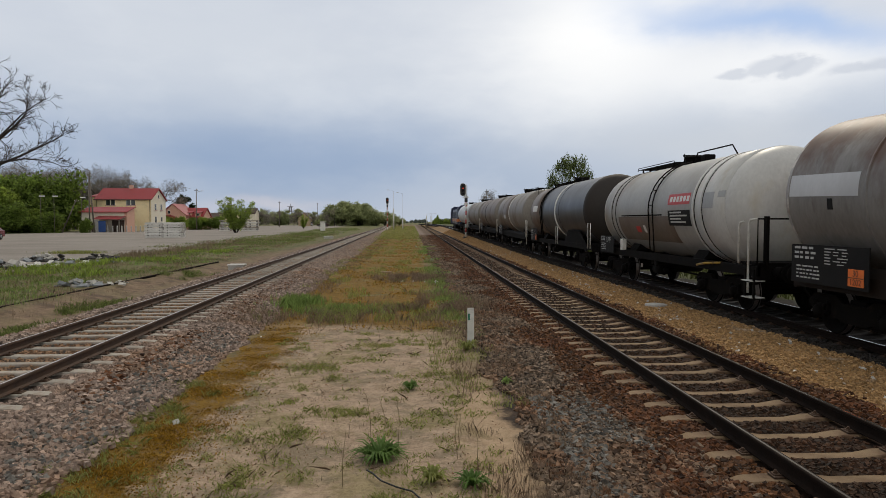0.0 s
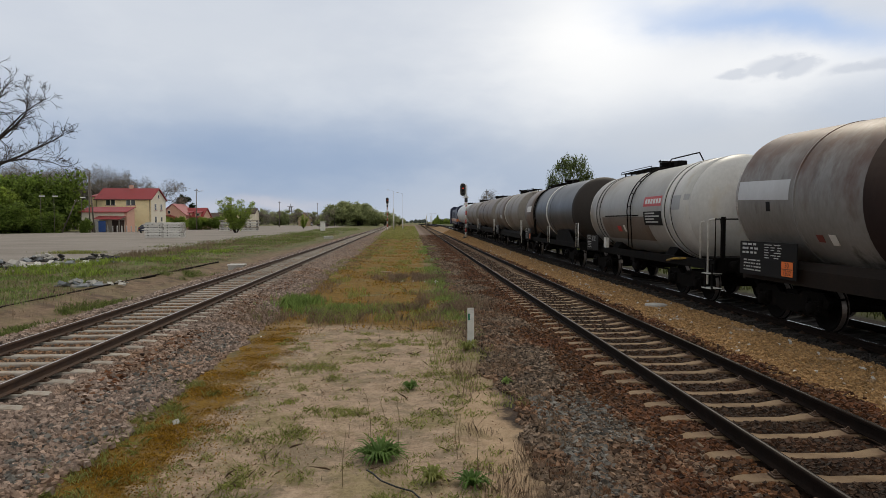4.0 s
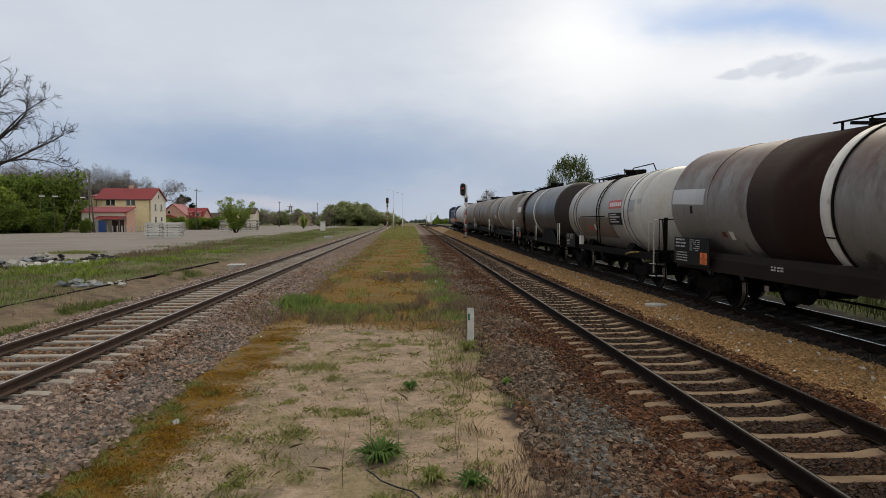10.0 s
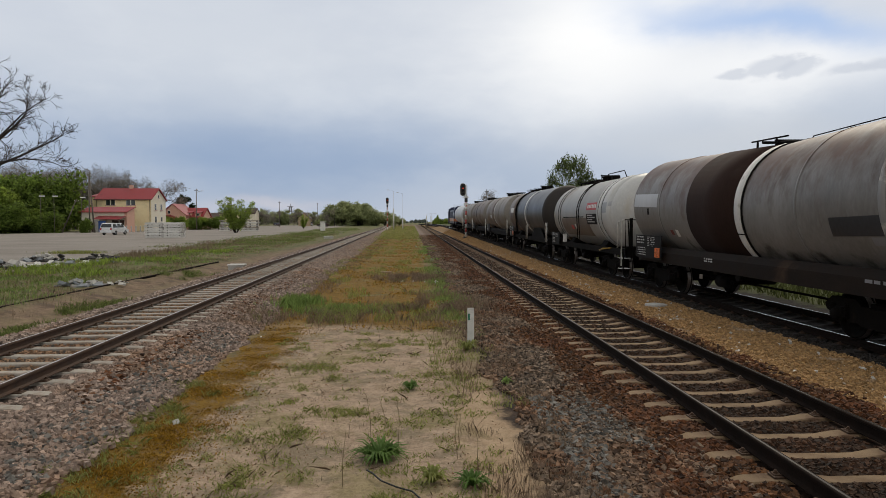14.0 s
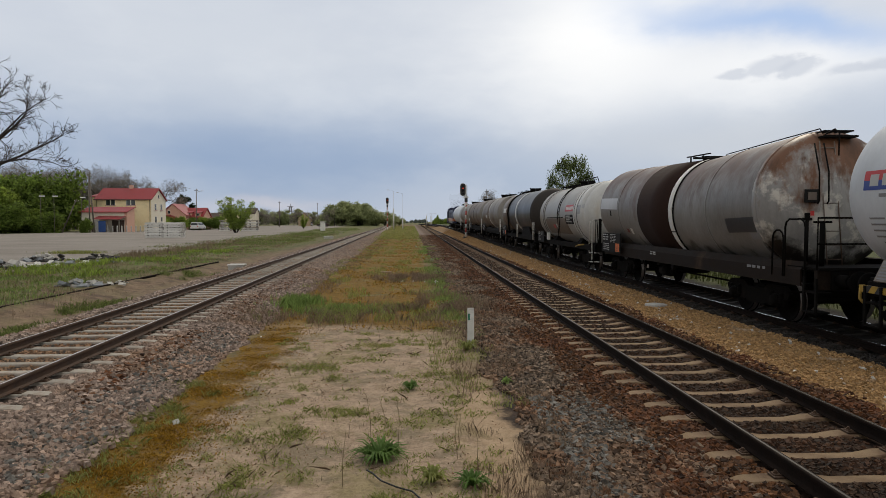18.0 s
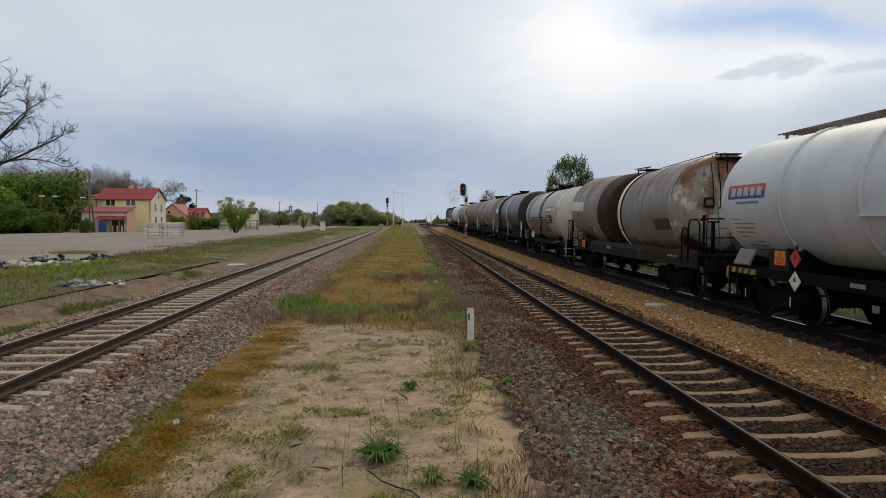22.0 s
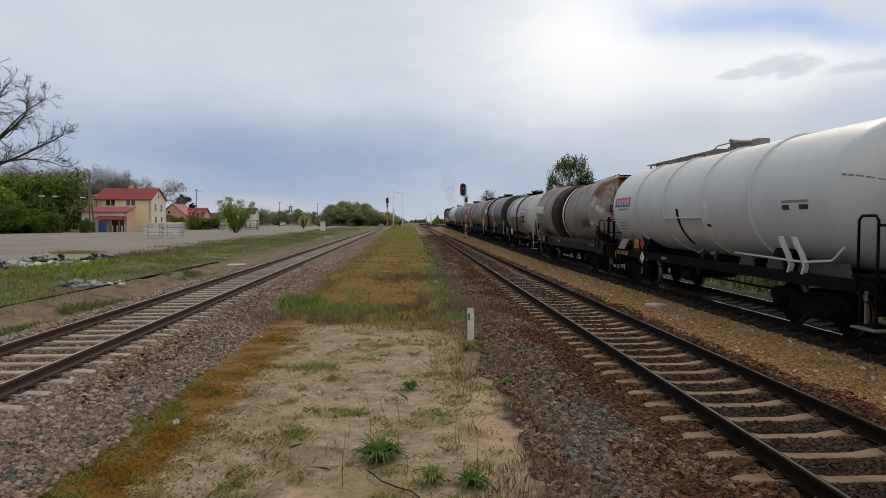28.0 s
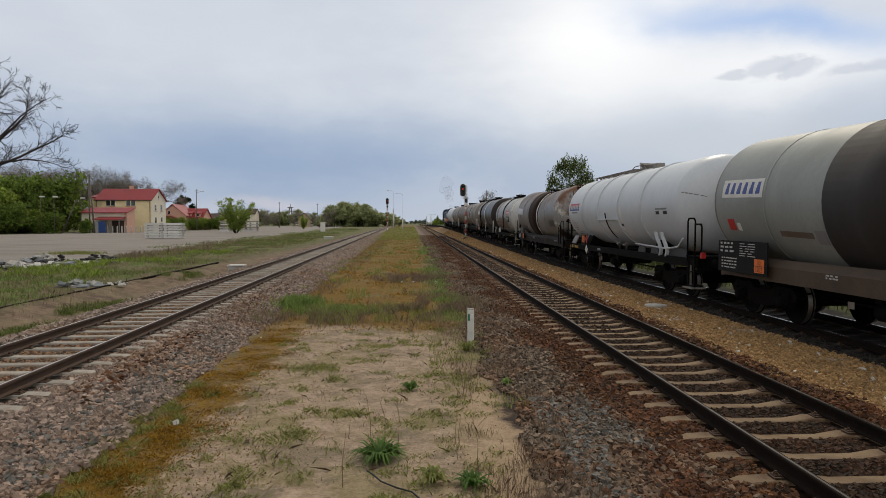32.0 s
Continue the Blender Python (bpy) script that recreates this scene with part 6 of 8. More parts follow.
def woodland():
    rng = random.Random(5)
    bushes = [tree_meshes("bush", 10 + k, 9.0, 0.13, (LEAF_FRESH, LEAF, LEAF_FRESH, LEAF)[k], 0.17, 95, 1.35, 3, 0.62, bushy=4, first=0.25) for k in range(4)]
    greys = [tree_meshes("tree", 30 + k, 18.0, 0.28, LEAF_BROWN, 0.55, 26, 1.5, 4, 0.42, first=0.24, slim=0.045) for k in range(3)]
    # leaf colour paled to put the haze of distance into it
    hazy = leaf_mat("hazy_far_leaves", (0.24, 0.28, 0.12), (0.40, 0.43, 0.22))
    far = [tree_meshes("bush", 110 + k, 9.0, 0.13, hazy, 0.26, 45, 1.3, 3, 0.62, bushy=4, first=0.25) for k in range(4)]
    firs = tree_meshes("fir", 44, 9.0, 0.12, LEAF_DARK, 0.3, 30, 0.8, 3, 0.3, first=0.4)
    g = "woodland trees beside the yard"
    # dense young trees at the end of the yard
    for k in range(30):
        x = -103 + 1.38 * k + rng.uniform(-1.5, 1.5)
        y = 137 + rng.uniform(-4, 14) + max(0, (x + 82)) * 0.55
        if x > -77.5:
            continue
        plant(bushes[k % 4], "young_tree", "dense spring-green young tree at the edge of the yard", "tree", x, y, rng.random() * 6, rng.uniform(1.1, 1.55), g, 0, 0.95)
    for k in range(12):
        x = -104 + 2.7 * k
        plant(bushes[(k + 2) % 4], "shrub", "low dark green shrub at the edge of the yard", "shrub", x, 131 + rng.uniform(-1, 3) + max(0, (x + 80)) * 0.4, rng.random() * 6, rng.uniform(0.42, 0.7), "shrubs beside the yard", 0, 1.3)
    for k in range(26):
        x = -152 + 2.95 * k + rng.uniform(-1.2, 1.2)
        plant(greys[k % 3], "bare_tree", "tall budding grey-brown tree behind the houses", "tree", x, 196 + rng.uniform(-8, 14), rng.random() * 6, rng.uniform(0.95, 1.1) * (1 if x < -84 else 0.8), "tall trees behind the houses")
    # hedges and trees along the far end of the yard
    plant(bushes[1], "hedge_bush", "dark rounded bush before the outbuilding", "shrub", -66.9, 137.5, 2, 0.36, "hedge by the houses", 0, 0.8)
    for k in range(9):
        plant(bushes[k % 4], "hedge_bush", "dark green hedge bush by the pink house", "shrub", -70.5 + 1.9 * k, 176 + 1.6 * k, k, 0.42, "hedge by the houses", 0, 1.2)
    for k in range(16):
        x = -116 + 4.5 * k + rng.uniform(-1, 1)
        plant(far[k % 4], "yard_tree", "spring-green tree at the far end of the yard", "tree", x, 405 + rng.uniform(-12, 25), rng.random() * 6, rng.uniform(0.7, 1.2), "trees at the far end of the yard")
    for k in range(14):
        x = -92 + 5 * k
        plant(greys[k % 3], "bare_tree", "distant budding tree beyond the houses", "tree", x, 330 + rng.uniform(-20, 30), k, rng.uniform(0.36, 0.5), "tall trees behind the houses")
    for k in range(14):
        x = -40 + 2.6 * k + rng.uniform(-1, 1)
        hgt = 1.5 - 0.065 * abs(k - 3) - 0.03 * max(0, k - 6)
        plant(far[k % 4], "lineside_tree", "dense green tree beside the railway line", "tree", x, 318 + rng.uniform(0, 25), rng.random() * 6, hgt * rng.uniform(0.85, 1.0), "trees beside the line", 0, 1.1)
    plant(firs, "fir_tree", "dark fir behind the pink house", "tree", -73.3, 212, 1, 1.25)
    for k in range(10):
        plant(bushes[k % 4], "far_bush", "green bush beside the far line", "shrub", 12 + 3.2 * k, 330 + 9 * k, k, 0.45, "bushes beside the far line")
    return bushes, greys


BUSHES, GREYS = woodland()


def single_trees():
    rng = np.random.default_rng(74)
    b, at = Build(), []
    for k in range(22):
        a, lean, ln = rng.random() * 6.283, rng.uniform(0.05, 0.5), rng.uniform(4.2, 7.6)
        d = Vector((math.cos(a) * lean, math.sin(a) * lean, 1)).normalized()
        p = Vector((math.cos(a) * 0.15, math.sin(a) * 0.15, -0.1))
        for q in range(6):
            p2 = p + d * ln / 6
            b.cyl(p, p2, 0.045 * (1 - q / 7), 5, 0.045 * (1 - (q + 1) / 7), caps=False)
            at += [tuple(p.lerp(p2, u) + Vector(rng.normal(0, 0.16, 3))) for u in (0.2, 0.5, 0.8)] if q else []
            d = (d + Vector(rng.normal(0, 0.07, 3)) + Vector((0, 0, 0.05))).normalized()
            p = p2
    wood = b.mesh("trunk")
    wood.materials.append(BARK)
    sap = (wood, quads_mesh("crown", leaf_cloud(rng, at, rng.uniform(0.25, 0.55, len(at)), 26, 0.13, 1.1, 0.4), LEAF_FRESH))
    plant(sap, "young_tree", "small fresh green tree in front of the stacked sleepers", "tree", -36.3, 136, 0.4, 1.0, "", 0, 1.5)
    plant(sap, "yard_bush", "small green bush on the asphalt", "shrub", -35.0, 212, 2, 0.62, "", 0, 1.1)
    birch = tree_meshes("birch", 82, 11.2, 0.12, LEAF_BIRCH, 0.10, 60, 0.8, 4, 0.42, bark=BARK_PALE, first=0.28, droop=0.03)
    plant(birch, "birch_tree", "young birch with small pale spring leaves beyond the train", "tree", 17.4, 75, 0.5, 0.91, "birches beyond the train", 0, 0.50)
    plant(birch, "birch_tree", "young birch with small pale spring leaves beyond the train", "tree", 20.4, 77, 2.5, 0.70, "birches beyond the train", 0, 0.55)
    plant(birch, "birch_tree", "young birch with small pale spring leaves beyond the train", "tree", 22.6, 79, 4.0, 0.66, "birches beyond the train", 0, 0.6)
    plant(GREYS[1], "bare_tree", "small bare tree beyond the train", "tree", 21.6, 160, 2, 0.56, "", 0, 0.9)
    plant(BUSHES[0], "far_poplar", "slim green tree beside the far line", "tree", 12.0, 310, 2, 0.6, "", 0, 0.4)
    # the old bare tree, its crown reaching in over the yard
    rng = np.random.default_rng(23)
    b, tips = Build(), []
    branches(rng, b, Vector((0, 0, -0.2)), Vector((0.05, 0, 1)), 7.5, 0.45, 1, tips, 0.4, 0, 9)
    limb = [((0, 0, 6.8), (0.25, 0, 1), 3.2, 0.2), ((0, 0, 7.2), (-0.3, 0.2, 1), 3.8, 0.2), ((0, 0, 5.6), (-0.8, 0.1, 0.6), 3.8, 0.2), ((0, 0, 6.4), (0.1, 0.8, 0.7), 3.2, 0.18), ((0, 0, 6.2), (0.1, -0.8, 0.7), 3.2, 0.18)]
    for p, d, ln, r in limb:
        branches(rng, b, Vector(p) + Vector((0, 0, 0.9)), (Vector(d) + Vector((0, 0, 0.18))).normalized(), ln * 0.88, r * 1.5, 4, tips, 0.46, -0.01, 5, 0.22, (2, 3), 0.017)
    for r, bends in ((0.15, ((0, 3.9), (2.5, 5.8), (5.2, 7.1), (6.6, 7.7), (7.9, 8.4), (8.7, 8.8), (9.4, 9.2), (9.9, 9.6))),
                     (0.13, ((0, 6.0), (2.5, 9.0), (3.5, 11.2), (4.2, 13.0), (4.6, 14.6))),
                     (0.12, ((0, 6.6), (3.0, 10.4), (4.9, 12.4), (5.8, 13.6))),
                     (0.11, ((0, 5.2), (2.5, 6.4), (5.2, 7.2), (7.0, 7.5), (8.2, 7.4), (9.1, 7.2), (9.8, 6.9))),
                     (0.15, ((0, 4.9), (3.0, 7.0), (5.3, 9.3), (6.4, 10.3), (7.1, 11.2), (7.2, 12.3), (7.2, 13.5))),
                     (0.08, ((5.3, 9.3), (6.9, 11.0), (8.0, 11.9), (9.2, 12.6)))):
        n = len(bends) - 1
        for k in range(n):
            (xa, za), (xb, zb) = bends[k], bends[k + 1]
            ra, rb = r * (1 - 0.85 * k / n), r * (1 - 0.85 * (k + 1) / n)
            b.cyl((xa, 0.12 * k, za), (xb, 0.12 * (k + 1), zb), ra, 6, rb, caps=False)
            for q in range(4 if k else 0):
                u = rng.random()
                d = Vector((xb - xa, rng.normal(0, 0.8), zb - za)).normalized()
                d = (d + Vector((rng.normal(0.1, 0.35), rng.normal(0, 0.5), rng.normal(0.25, 0.6)))).normalized()
                branches(rng, b, Vector((xa + (xb - xa) * u, 0.12 * (k + u), za + (zb - za) * u)), d, rng.uniform(0.6, 1.05), max(ra * 0.40, 0.022), 2, tips, 0.45, -0.03, 5, 0.2, (2, 3), 0.013)
    me = b.mesh("trunk")
    me.materials.append(BARK)
    t = empty("bare_tree", pose(-38.8, 55, 0))
    tagged(t, "large leafless old tree with dark spreading branches", "tree")
    part("trunk", me, None, t)


single_trees()


def blades(name, mat, label, count, place, height, width, seed, category="grass", lean=0.35, grow=0.0):
    """Grass blades: place(rng) gives x, y."""
    rng = np.random.default_rng(seed)
    xy = np.array([place(rng) for _ in range(count)])
    z = np.array([ground_height(x, y) - 0.01 for x, y in xy])
    n = count
    a = rng.random(n) * 6.283
    far = 1 + grow * np.maximum(0, xy[:, 1] - 10)
    h = height * rng.uniform(0.4, 1.25, n)
    w = width * rng.uniform(0.6, 1.4, n) * far
    side = np.stack([np.cos(a), np.sin(a), np.zeros(n)], 1) * (w / 2)[:, None]
    ln = rng.normal(0, lean, (n, 2)) * h[:, None]
    base = np.stack([xy[:, 0], xy[:, 1], z], 1)
    midp = base + np.stack([ln[:, 0] * 0.3, ln[:, 1] * 0.3, h * 0.6], 1)
    tip = base + np.stack([ln[:, 0], ln[:, 1], h], 1)
    V = np.stack([base - side, base + side, midp + side * 0.7, tip, midp - side * 0.7], 1)
    me = quads_mesh(name, V, mat, 5)
    return tagged(new(name, me), label, category, kind="stuff")


def patch_place(cx, cy, rx, ry):
    def place(rng):
        for _ in range(20):
            x, y = cx + rx * rng.normal(0, 0.55), cy + ry * rng.normal(0, 0.55)
            if noise.noise(Vector((x * 1.3, y * 1.0, cx))) > -0.12:
                break
        return x, y
    return place


def strip_place(x0, x1, y0, y1, thr=None, seed=0.0, freq=0.6, skew=0.0):
    def place(rng):
        for _ in range(40):
            y = y0 * (y1 / y0) ** rng.random()
            x = (x0 - skew * y) + (x1 - x0 + skew * y) * rng.random()
            if x0 < -7 and x > LEFT_X + LEFT_SLOPE * y - 1.9:
                continue
            if thr is None or noise.noise(Vector((x * freq, y * freq * 0.6, seed))) + 0.35 * noise.noise(Vector((x * 4, y * 3, seed))) > thr:
                return x, y
        return x, y
    return place


def many_place(spots, r):
    def place(rng):
        x, y = spots[int(rng.integers(len(spots)))]
        return x + rng.normal(0, r), y + rng.normal(0, r)
    return place


def moss_place(rng):
    """The uneven band of moss at the foot of the ballast."""
    for _ in range(30):
        y = 4.6 * (14.5 / 4.6) ** rng.random()
        x = -2.70 + 0.30 * rng.normal() + 0.25 * noise.noise(Vector((y * 0.5, 0, 3)))
        if noise.noise(Vector((x * 2.2, y * 1.1, 2))) > -0.75:
            break
    return x, y


def grasses():
    g = random.Random(3)
    # tufts on the sand
    spots = [(g.uniform(-2.5, 1.1), 5.2 + 9 * g.random() ** 1.3) for _ in range(170)]
    blades("grass", GRASS_M, "sparse short grass tufts on the sandy strip", 9500, many_place(spots, 0.075), 0.045, 0.012, 1, lean=0.9)
    blades("grass", WEED_DRY, "withered stalks scattered on the sand", 1800, many_place([(g.uniform(-2.4, 1.3), 5 + 10 * g.random()) for _ in range(300)], 0.05), 0.07, 0.006, 2, lean=1.0)
    for k, (x, y, rx, ry, n) in enumerate(((-1.55, 10.4, 0.5, 0.35, 700), (-0.75, 7.9, 0.22, 0.2, 420), (-1.35, 7.0, 0.3, 0.25, 520), (-0.6, 12.2, 0.6, 0.3, 500), (0.45, 9.3, 0.35, 0.5, 520), (0.3, 7.9, 0.3, 0.3, 300), (-1.9, 5.9, 0.35, 0.25, 500))):
        blades("grass", GRASS_M, "low patch of grass on the sand", n, patch_place(x, y, rx, ry), 0.05, 0.010, 40 + k, lean=0.8)
        blades("moss", MOSS_M, "thin ochre moss round the grass", n, patch_place(x + 0.1, y, rx * 1.1, ry), 0.014, 0.014, 60 + k, "moss", 0.6)
    # moss fringe on the left of the sand
    blades("moss", MOSS_M, "ochre moss along the ballast's foot", 36000, moss_place, 0.022, 0.018, 3, "moss", 0.6)
    blades("moss", MOSS_M, "ochre moss between the tracks", 16000, strip_place(-3.2, 1.1, 14.0, 110, -0.05, 5.0, 0.7, 0.0183), 0.035, 0.03, 4, "moss", 0.6, 0.03)
    # green band across the strip, fourteen to twenty metres out
    blades("grass", GRASS_LUSH, "lush green grass across the strip", 1700, patch_place(-2.1, 17.0, 1.4, 1.2), 0.15, 0.014, 5)
    blades("grass", GRASS_LUSH, "lush green grass across the strip", 1600, patch_place(-3.15, 18.3, 0.5, 0.9), 0.27, 0.014, 6)
    blades("grass", GRASS_M, "grass mixed with dead weeds across the strip", 2200, patch_place(-1.2, 16.2, 1.5, 1.2), 0.16, 0.012, 7)
    blades("weeds", WEED_DRY, "brown dead weeds among the grass", 3500, patch_place(-2.4, 15.8, 2.0, 1.3), 0.16, 0.008, 8, "weeds")
    blades("weeds", WEED_DRY, "brown dead weeds on the strip", 5000, patch_place(0.6, 17.8, 1.3, 2.6), 0.20, 0.008, 9, "weeds")
    blades("weeds", WEED_DRY, "patch of dead weeds on the moss", 4000, patch_place(-0.1, 26.5, 1.3, 1.2), 0.22, 0.010, 10, "weeds")
    blades("grass", GRASS_M, "grass along the foot of the ballast", 3600, strip_place(0.3, 1.5, 8, 40, 0.12, 8.0, 1.3), 0.085, 0.008, 11, grow=0.02)
    blades("weeds", WEED_DRY, "dead weeds along the foot of the ballast", 6500, strip_place(0.6, 1.7, 5, 40, 0.0, 9.0, 1.4), 0.12, 0.006, 12, "weeds", grow=0.02)
    blades("weeds", WEED_DRY, "grey-brown dead grass along the foot of the ballast", 3600, strip_place(-3.3, -2.6, 14, 90, -0.05, 17.0, 1.1, 0.0183), 0.12, 0.010, 26, "weeds", grow=0.03)
    blades("weeds", GRASS_LUSH, "low green weeds along the edge of the moss", 3600, many_place([(1.05 + g.gauss(0, 0.22), 15 * 4 ** g.random()) for _ in range(70)], 0.16), 0.16, 0.013, 29, "weeds", grow=0.02)
    def clumps(count, x0, x1, y0, y1, near=-99.0):
        out = []
        while len(out) < count:
            y = y0 * (y1 / y0) ** g.random()
            x = g.uniform(x0, x1) - 0.03 * y
            if x < LEFT_X + LEFT_SLOPE * y - 2.1 and noise.noise(Vector((x * 0.35, y * 0.2, 31))) > near:
                out.append((x, y))
        return out
    blades("grass", GRASS_M, "thin grass on the far strip between the tracks", 7000, strip_place(-3.6, 1.3, 85, 300, -0.1, 12.0, 0.5, 0.0183), 0.16, 0.03, 30, grow=0.02)
    blades("grass", GRASS_VERGE, "rough grass on the far verge", 9000, many_place(clumps(420, -22, -9.8, 60, 230, -0.3), 0.7), 0.15, 0.03, 31, grow=0.015)
    blades("grass", GRASS_M, "rough grass between the tracks", 6000, strip_place(-3.4, 1.2, 15, 120, 0.2, 11.0, 0.9, 0.0183), 0.15, 0.014, 13, grow=0.03)
    blades("grass", GRASS_M, "short grass tufts along the foot of the ballast", 2600, many_place([(-3.05 + 0.18 * g.gauss(0, 1), 5.2 + 4.2 * g.random()) for _ in range(50)], 0.06), 0.075, 0.006, 14, lean=0.8)
    # rough verge beyond the left track: clumps of grass, green weeds and dead stalks
    blades("grass", GRASS_VERGE, "rough green grass on the verge", 26000, many_place(clumps(560, -19, -9.8, 13, 130, -0.25), 0.42), 0.13, 0.014, 15, grow=0.03)
    blades("grass", LEAF_FRESH, "bright green weeds on the verge", 6500, many_place(clumps(80, -18.5, -11.5, 14, 50, 0.05), 0.26), 0.26, 0.026, 16)
    blades("grass", GRASS_DRY, "dry pale grass on the verge", 8000, many_place(clumps(340, -19, -9.4, 12, 120), 0.3), 0.13, 0.009, 17, grow=0.03)
    blades("weeds", WEED_DRY, "brown dead weeds on the verge", 11000, many_place(clumps(260, -18.5, -9.2, 12, 110), 0.26), 0.15, 0.009, 18, "weeds", grow=0.03)
    blades("weeds", WEED_DRY, "tall brown dead stalks at the yard's edge", 2200, many_place([(-17.6 + g.gauss(0, 0.8), 40 + 14 * g.random()) for _ in range(26)] + [(-20 + g.gauss(0, 0.8), 62 + 12 * g.random()) for _ in range(10)], 0.35), 0.5, 0.012, 25, "weeds")
    blades("weeds", GRASS_LUSH, "low dark green weeds on the bank", 6000, many_place(clumps(90, -15, -9.6, 12, 60), 0.22), 0.11, 0.016, 24, "weeds", grow=0.02)
    blades("grass", GRASS_VERGE, "green grass at the foot of the soil bank", 4200, many_place([(-8.35 + g.gauss(0, 0.25), 16.2 + 2.6 * g.random()) for _ in range(26)] + [(-8.2 + g.gauss(0, 0.2), 13.2 + 1.4 * g.random()) for _ in range(12)] + [(-9.2 + g.gauss(0, 0.3), 26 + 3 * g.random()) for _ in range(18)], 0.12), 0.15, 0.011, 27)
    blades("weeds", WEED_DRY, "thin dead weeds on the soil bank", 1500, many_place(clumps(60, -10, -8, 13, 45), 0.2), 0.11, 0.007, 28, "weeds")
    blades("grass", leaf_mat("dark_olive_grass", (0.045, 0.055, 0.018), (0.10, 0.115, 0.04)), "grass beyond the train", 16000, strip_place(11.2, 20, 10, 110, None), 0.4, 0.03, 19, grow=0.02)
    blades("grass", GRASS_M, "grass growing from a crack in the asphalt", 1500, patch_place(-24.5, 49, 1.7, 1.0), 0.22, 0.02, 20)


grasses()


LEAF_WEED = leaf_mat("dark_weed_leaves", (0.06, 0.12, 0.025), (0.15, 0.25, 0.06), 0.5)


def weed_clump(x, y, r, h, seed, n=26, mat=None, label="dark green leafy weed on the sand"):
    """A rosette of broad pointed leaves that arch out and up."""
    rng = random.Random(seed)
    t = empty("weed", pose(x, y, ground_height(x, y) - 0.01))
    tagged(t, label, "weed", "weeds on the sand")
    for k in range(n):
        a, rr, hh = rng.random() * 6.283, r * rng.uniform(0.35, 1.0), h * rng.uniform(0.5, 1.1)
        c, s = math.cos(a), math.sin(a)
        b = Build()
        pts = [(0, 0), (0.32, 0.62), (0.66, 0.95), (1.0, 1.0 - 0.75 * rng.random())]
        ws = [0.006, 0.013, 0.011, 0.0015]
        v = []
        for (u, q), wd in zip(pts, ws):
            px, py, pz = c * rr * u, s * rr * u, hh * q
            v += [(px - s * wd, py + c * wd, pz), (px, py, pz - wd * 0.5), (px + s * wd, py - c * wd, pz)]
        b.add(v, [(i * 3 + j, i * 3 + j + 1, i * 3 + j + 4, i * 3 + j + 3) for i in range(3) for j in range(2)], True)
        part("leaf", b, mat or GRASS_LUSH, t)


weed_clump(-0.33, 6.42, 0.36, 0.15, 1, 170, LEAF_WEED)
weed_clump(-0.03, 9.10, 0.17, 0.13, 2, 70, LEAF_WEED)
weed_clump(0.18, 5.75, 0.2, 0.14, 3, 70, GRASS_M)
weed_clump(0.53, 5.65, 0.22, 0.11, 4, 80, LEAF_WEED)
weed_clump(1.35, 9.2, 0.12, 0.12, 5, 30)
weed_clump(1.0, 11.7, 0.3, 0.2, 6, 60, GRASS_M, "green weed at the foot of the white post")


def tall_stalks():
    rng = random.Random(9)
    for x, y in ((-0.45, 7.0), (-0.3, 6.9), (-0.15, 6.8), (0.45, 6.3), (0.5, 6.6), (0.62, 6.1), (-0.62, 5.7), (0.4, 11.3), (0.5, 12.4), (0.55, 12.0), (0.62, 11.6)):
        h = rng.uniform(0.35, 0.6)
        b = Build()
        b.pipe([(0, 0, -0.02), (rng.uniform(-0.03, 0.03), 0, h * 0.5), (rng.uniform(-0.07, 0.07), rng.uniform(-0.03, 0.03), h)], 0.0035, 4)
        for k in range(3):
            z = h * rng.uniform(0.3, 0.8)
            b.pipe([(0, 0, z), (rng.uniform(-0.06, 0.06), rng.uniform(-0.04, 0.04), z + 0.09)], 0.0022, 4)
        o = part("dry_stalk", b, GRASS_DRY, None)
        o.location = (x, y, ground_height(x, y))
        tagged(o, "thin dry brown weed stalk standing in the sand", "dry stalk", "dry stalks")


tall_stalks()


# ---- railway furniture ----
WHITE_PAINT = material("weathered_white_paint", (0.52, 0.52, 0.49), (0.68, 0.68, 0.64), 5, 0.7, 0, 0.1, 60, (0.36, 0.34, 0.3), (0.55, 0.72), 3)
GREEN_PAINT, RED_PAINT = plain("green_mark", (0.02, 0.16, 0.10), 0.5), material("red_mast_paint", (0.42, 0.035, 0.025), (0.52, 0.05, 0.035), 5, 0.5, 0, 0.05, 50)
SIGNAL_BLACK = material("signal_black", (0.010, 0.010, 0.011), (0.025, 0.025, 0.026), 6, 0.5, 0, 0.05, 50)
GREY_CONC = material("grey_precast_concrete", (0.32, 0.31, 0.29), (0.50, 0.49, 0.46), 4, 0.9, 0, 0.3, 60, (0.22, 0.2, 0.18), (0.55, 0.72), 1.2, rnd=0.1)
PALE_CONC = material("new_pale_concrete", (0.52, 0.51, 0.48), (0.70, 0.69, 0.66), 4, 0.9, 0, 0.2, 60, (0.40, 0.38, 0.35), (0.55, 0.75), 1.2, rnd=0.12)


def distance_post():
    t = empty("distance_post", pose(1.09, 12.0, 0))
    tagged(t, "white concrete distance post with a green mark", "distance post")
    part("post", Build().box(-0.06, 0.06, -0.05, 0.05, -0.1, 0.72, 0.008), WHITE_PAINT, t)
    part("cap", Build().box(-0.062, 0.062, -0.052, 0.052, 0.72, 0.735, 0.003), GREY_CONC, t)
    part("green_mark", Build().box(-0.055, -0.015, -0.054, -0.05, 0.52, 0.64), GREEN_PAINT, t)
    part("pale_mark", Build().box(-0.012, 0.05, -0.053, -0.05, 0.52, 0.64), WHITE_RAIL, t)


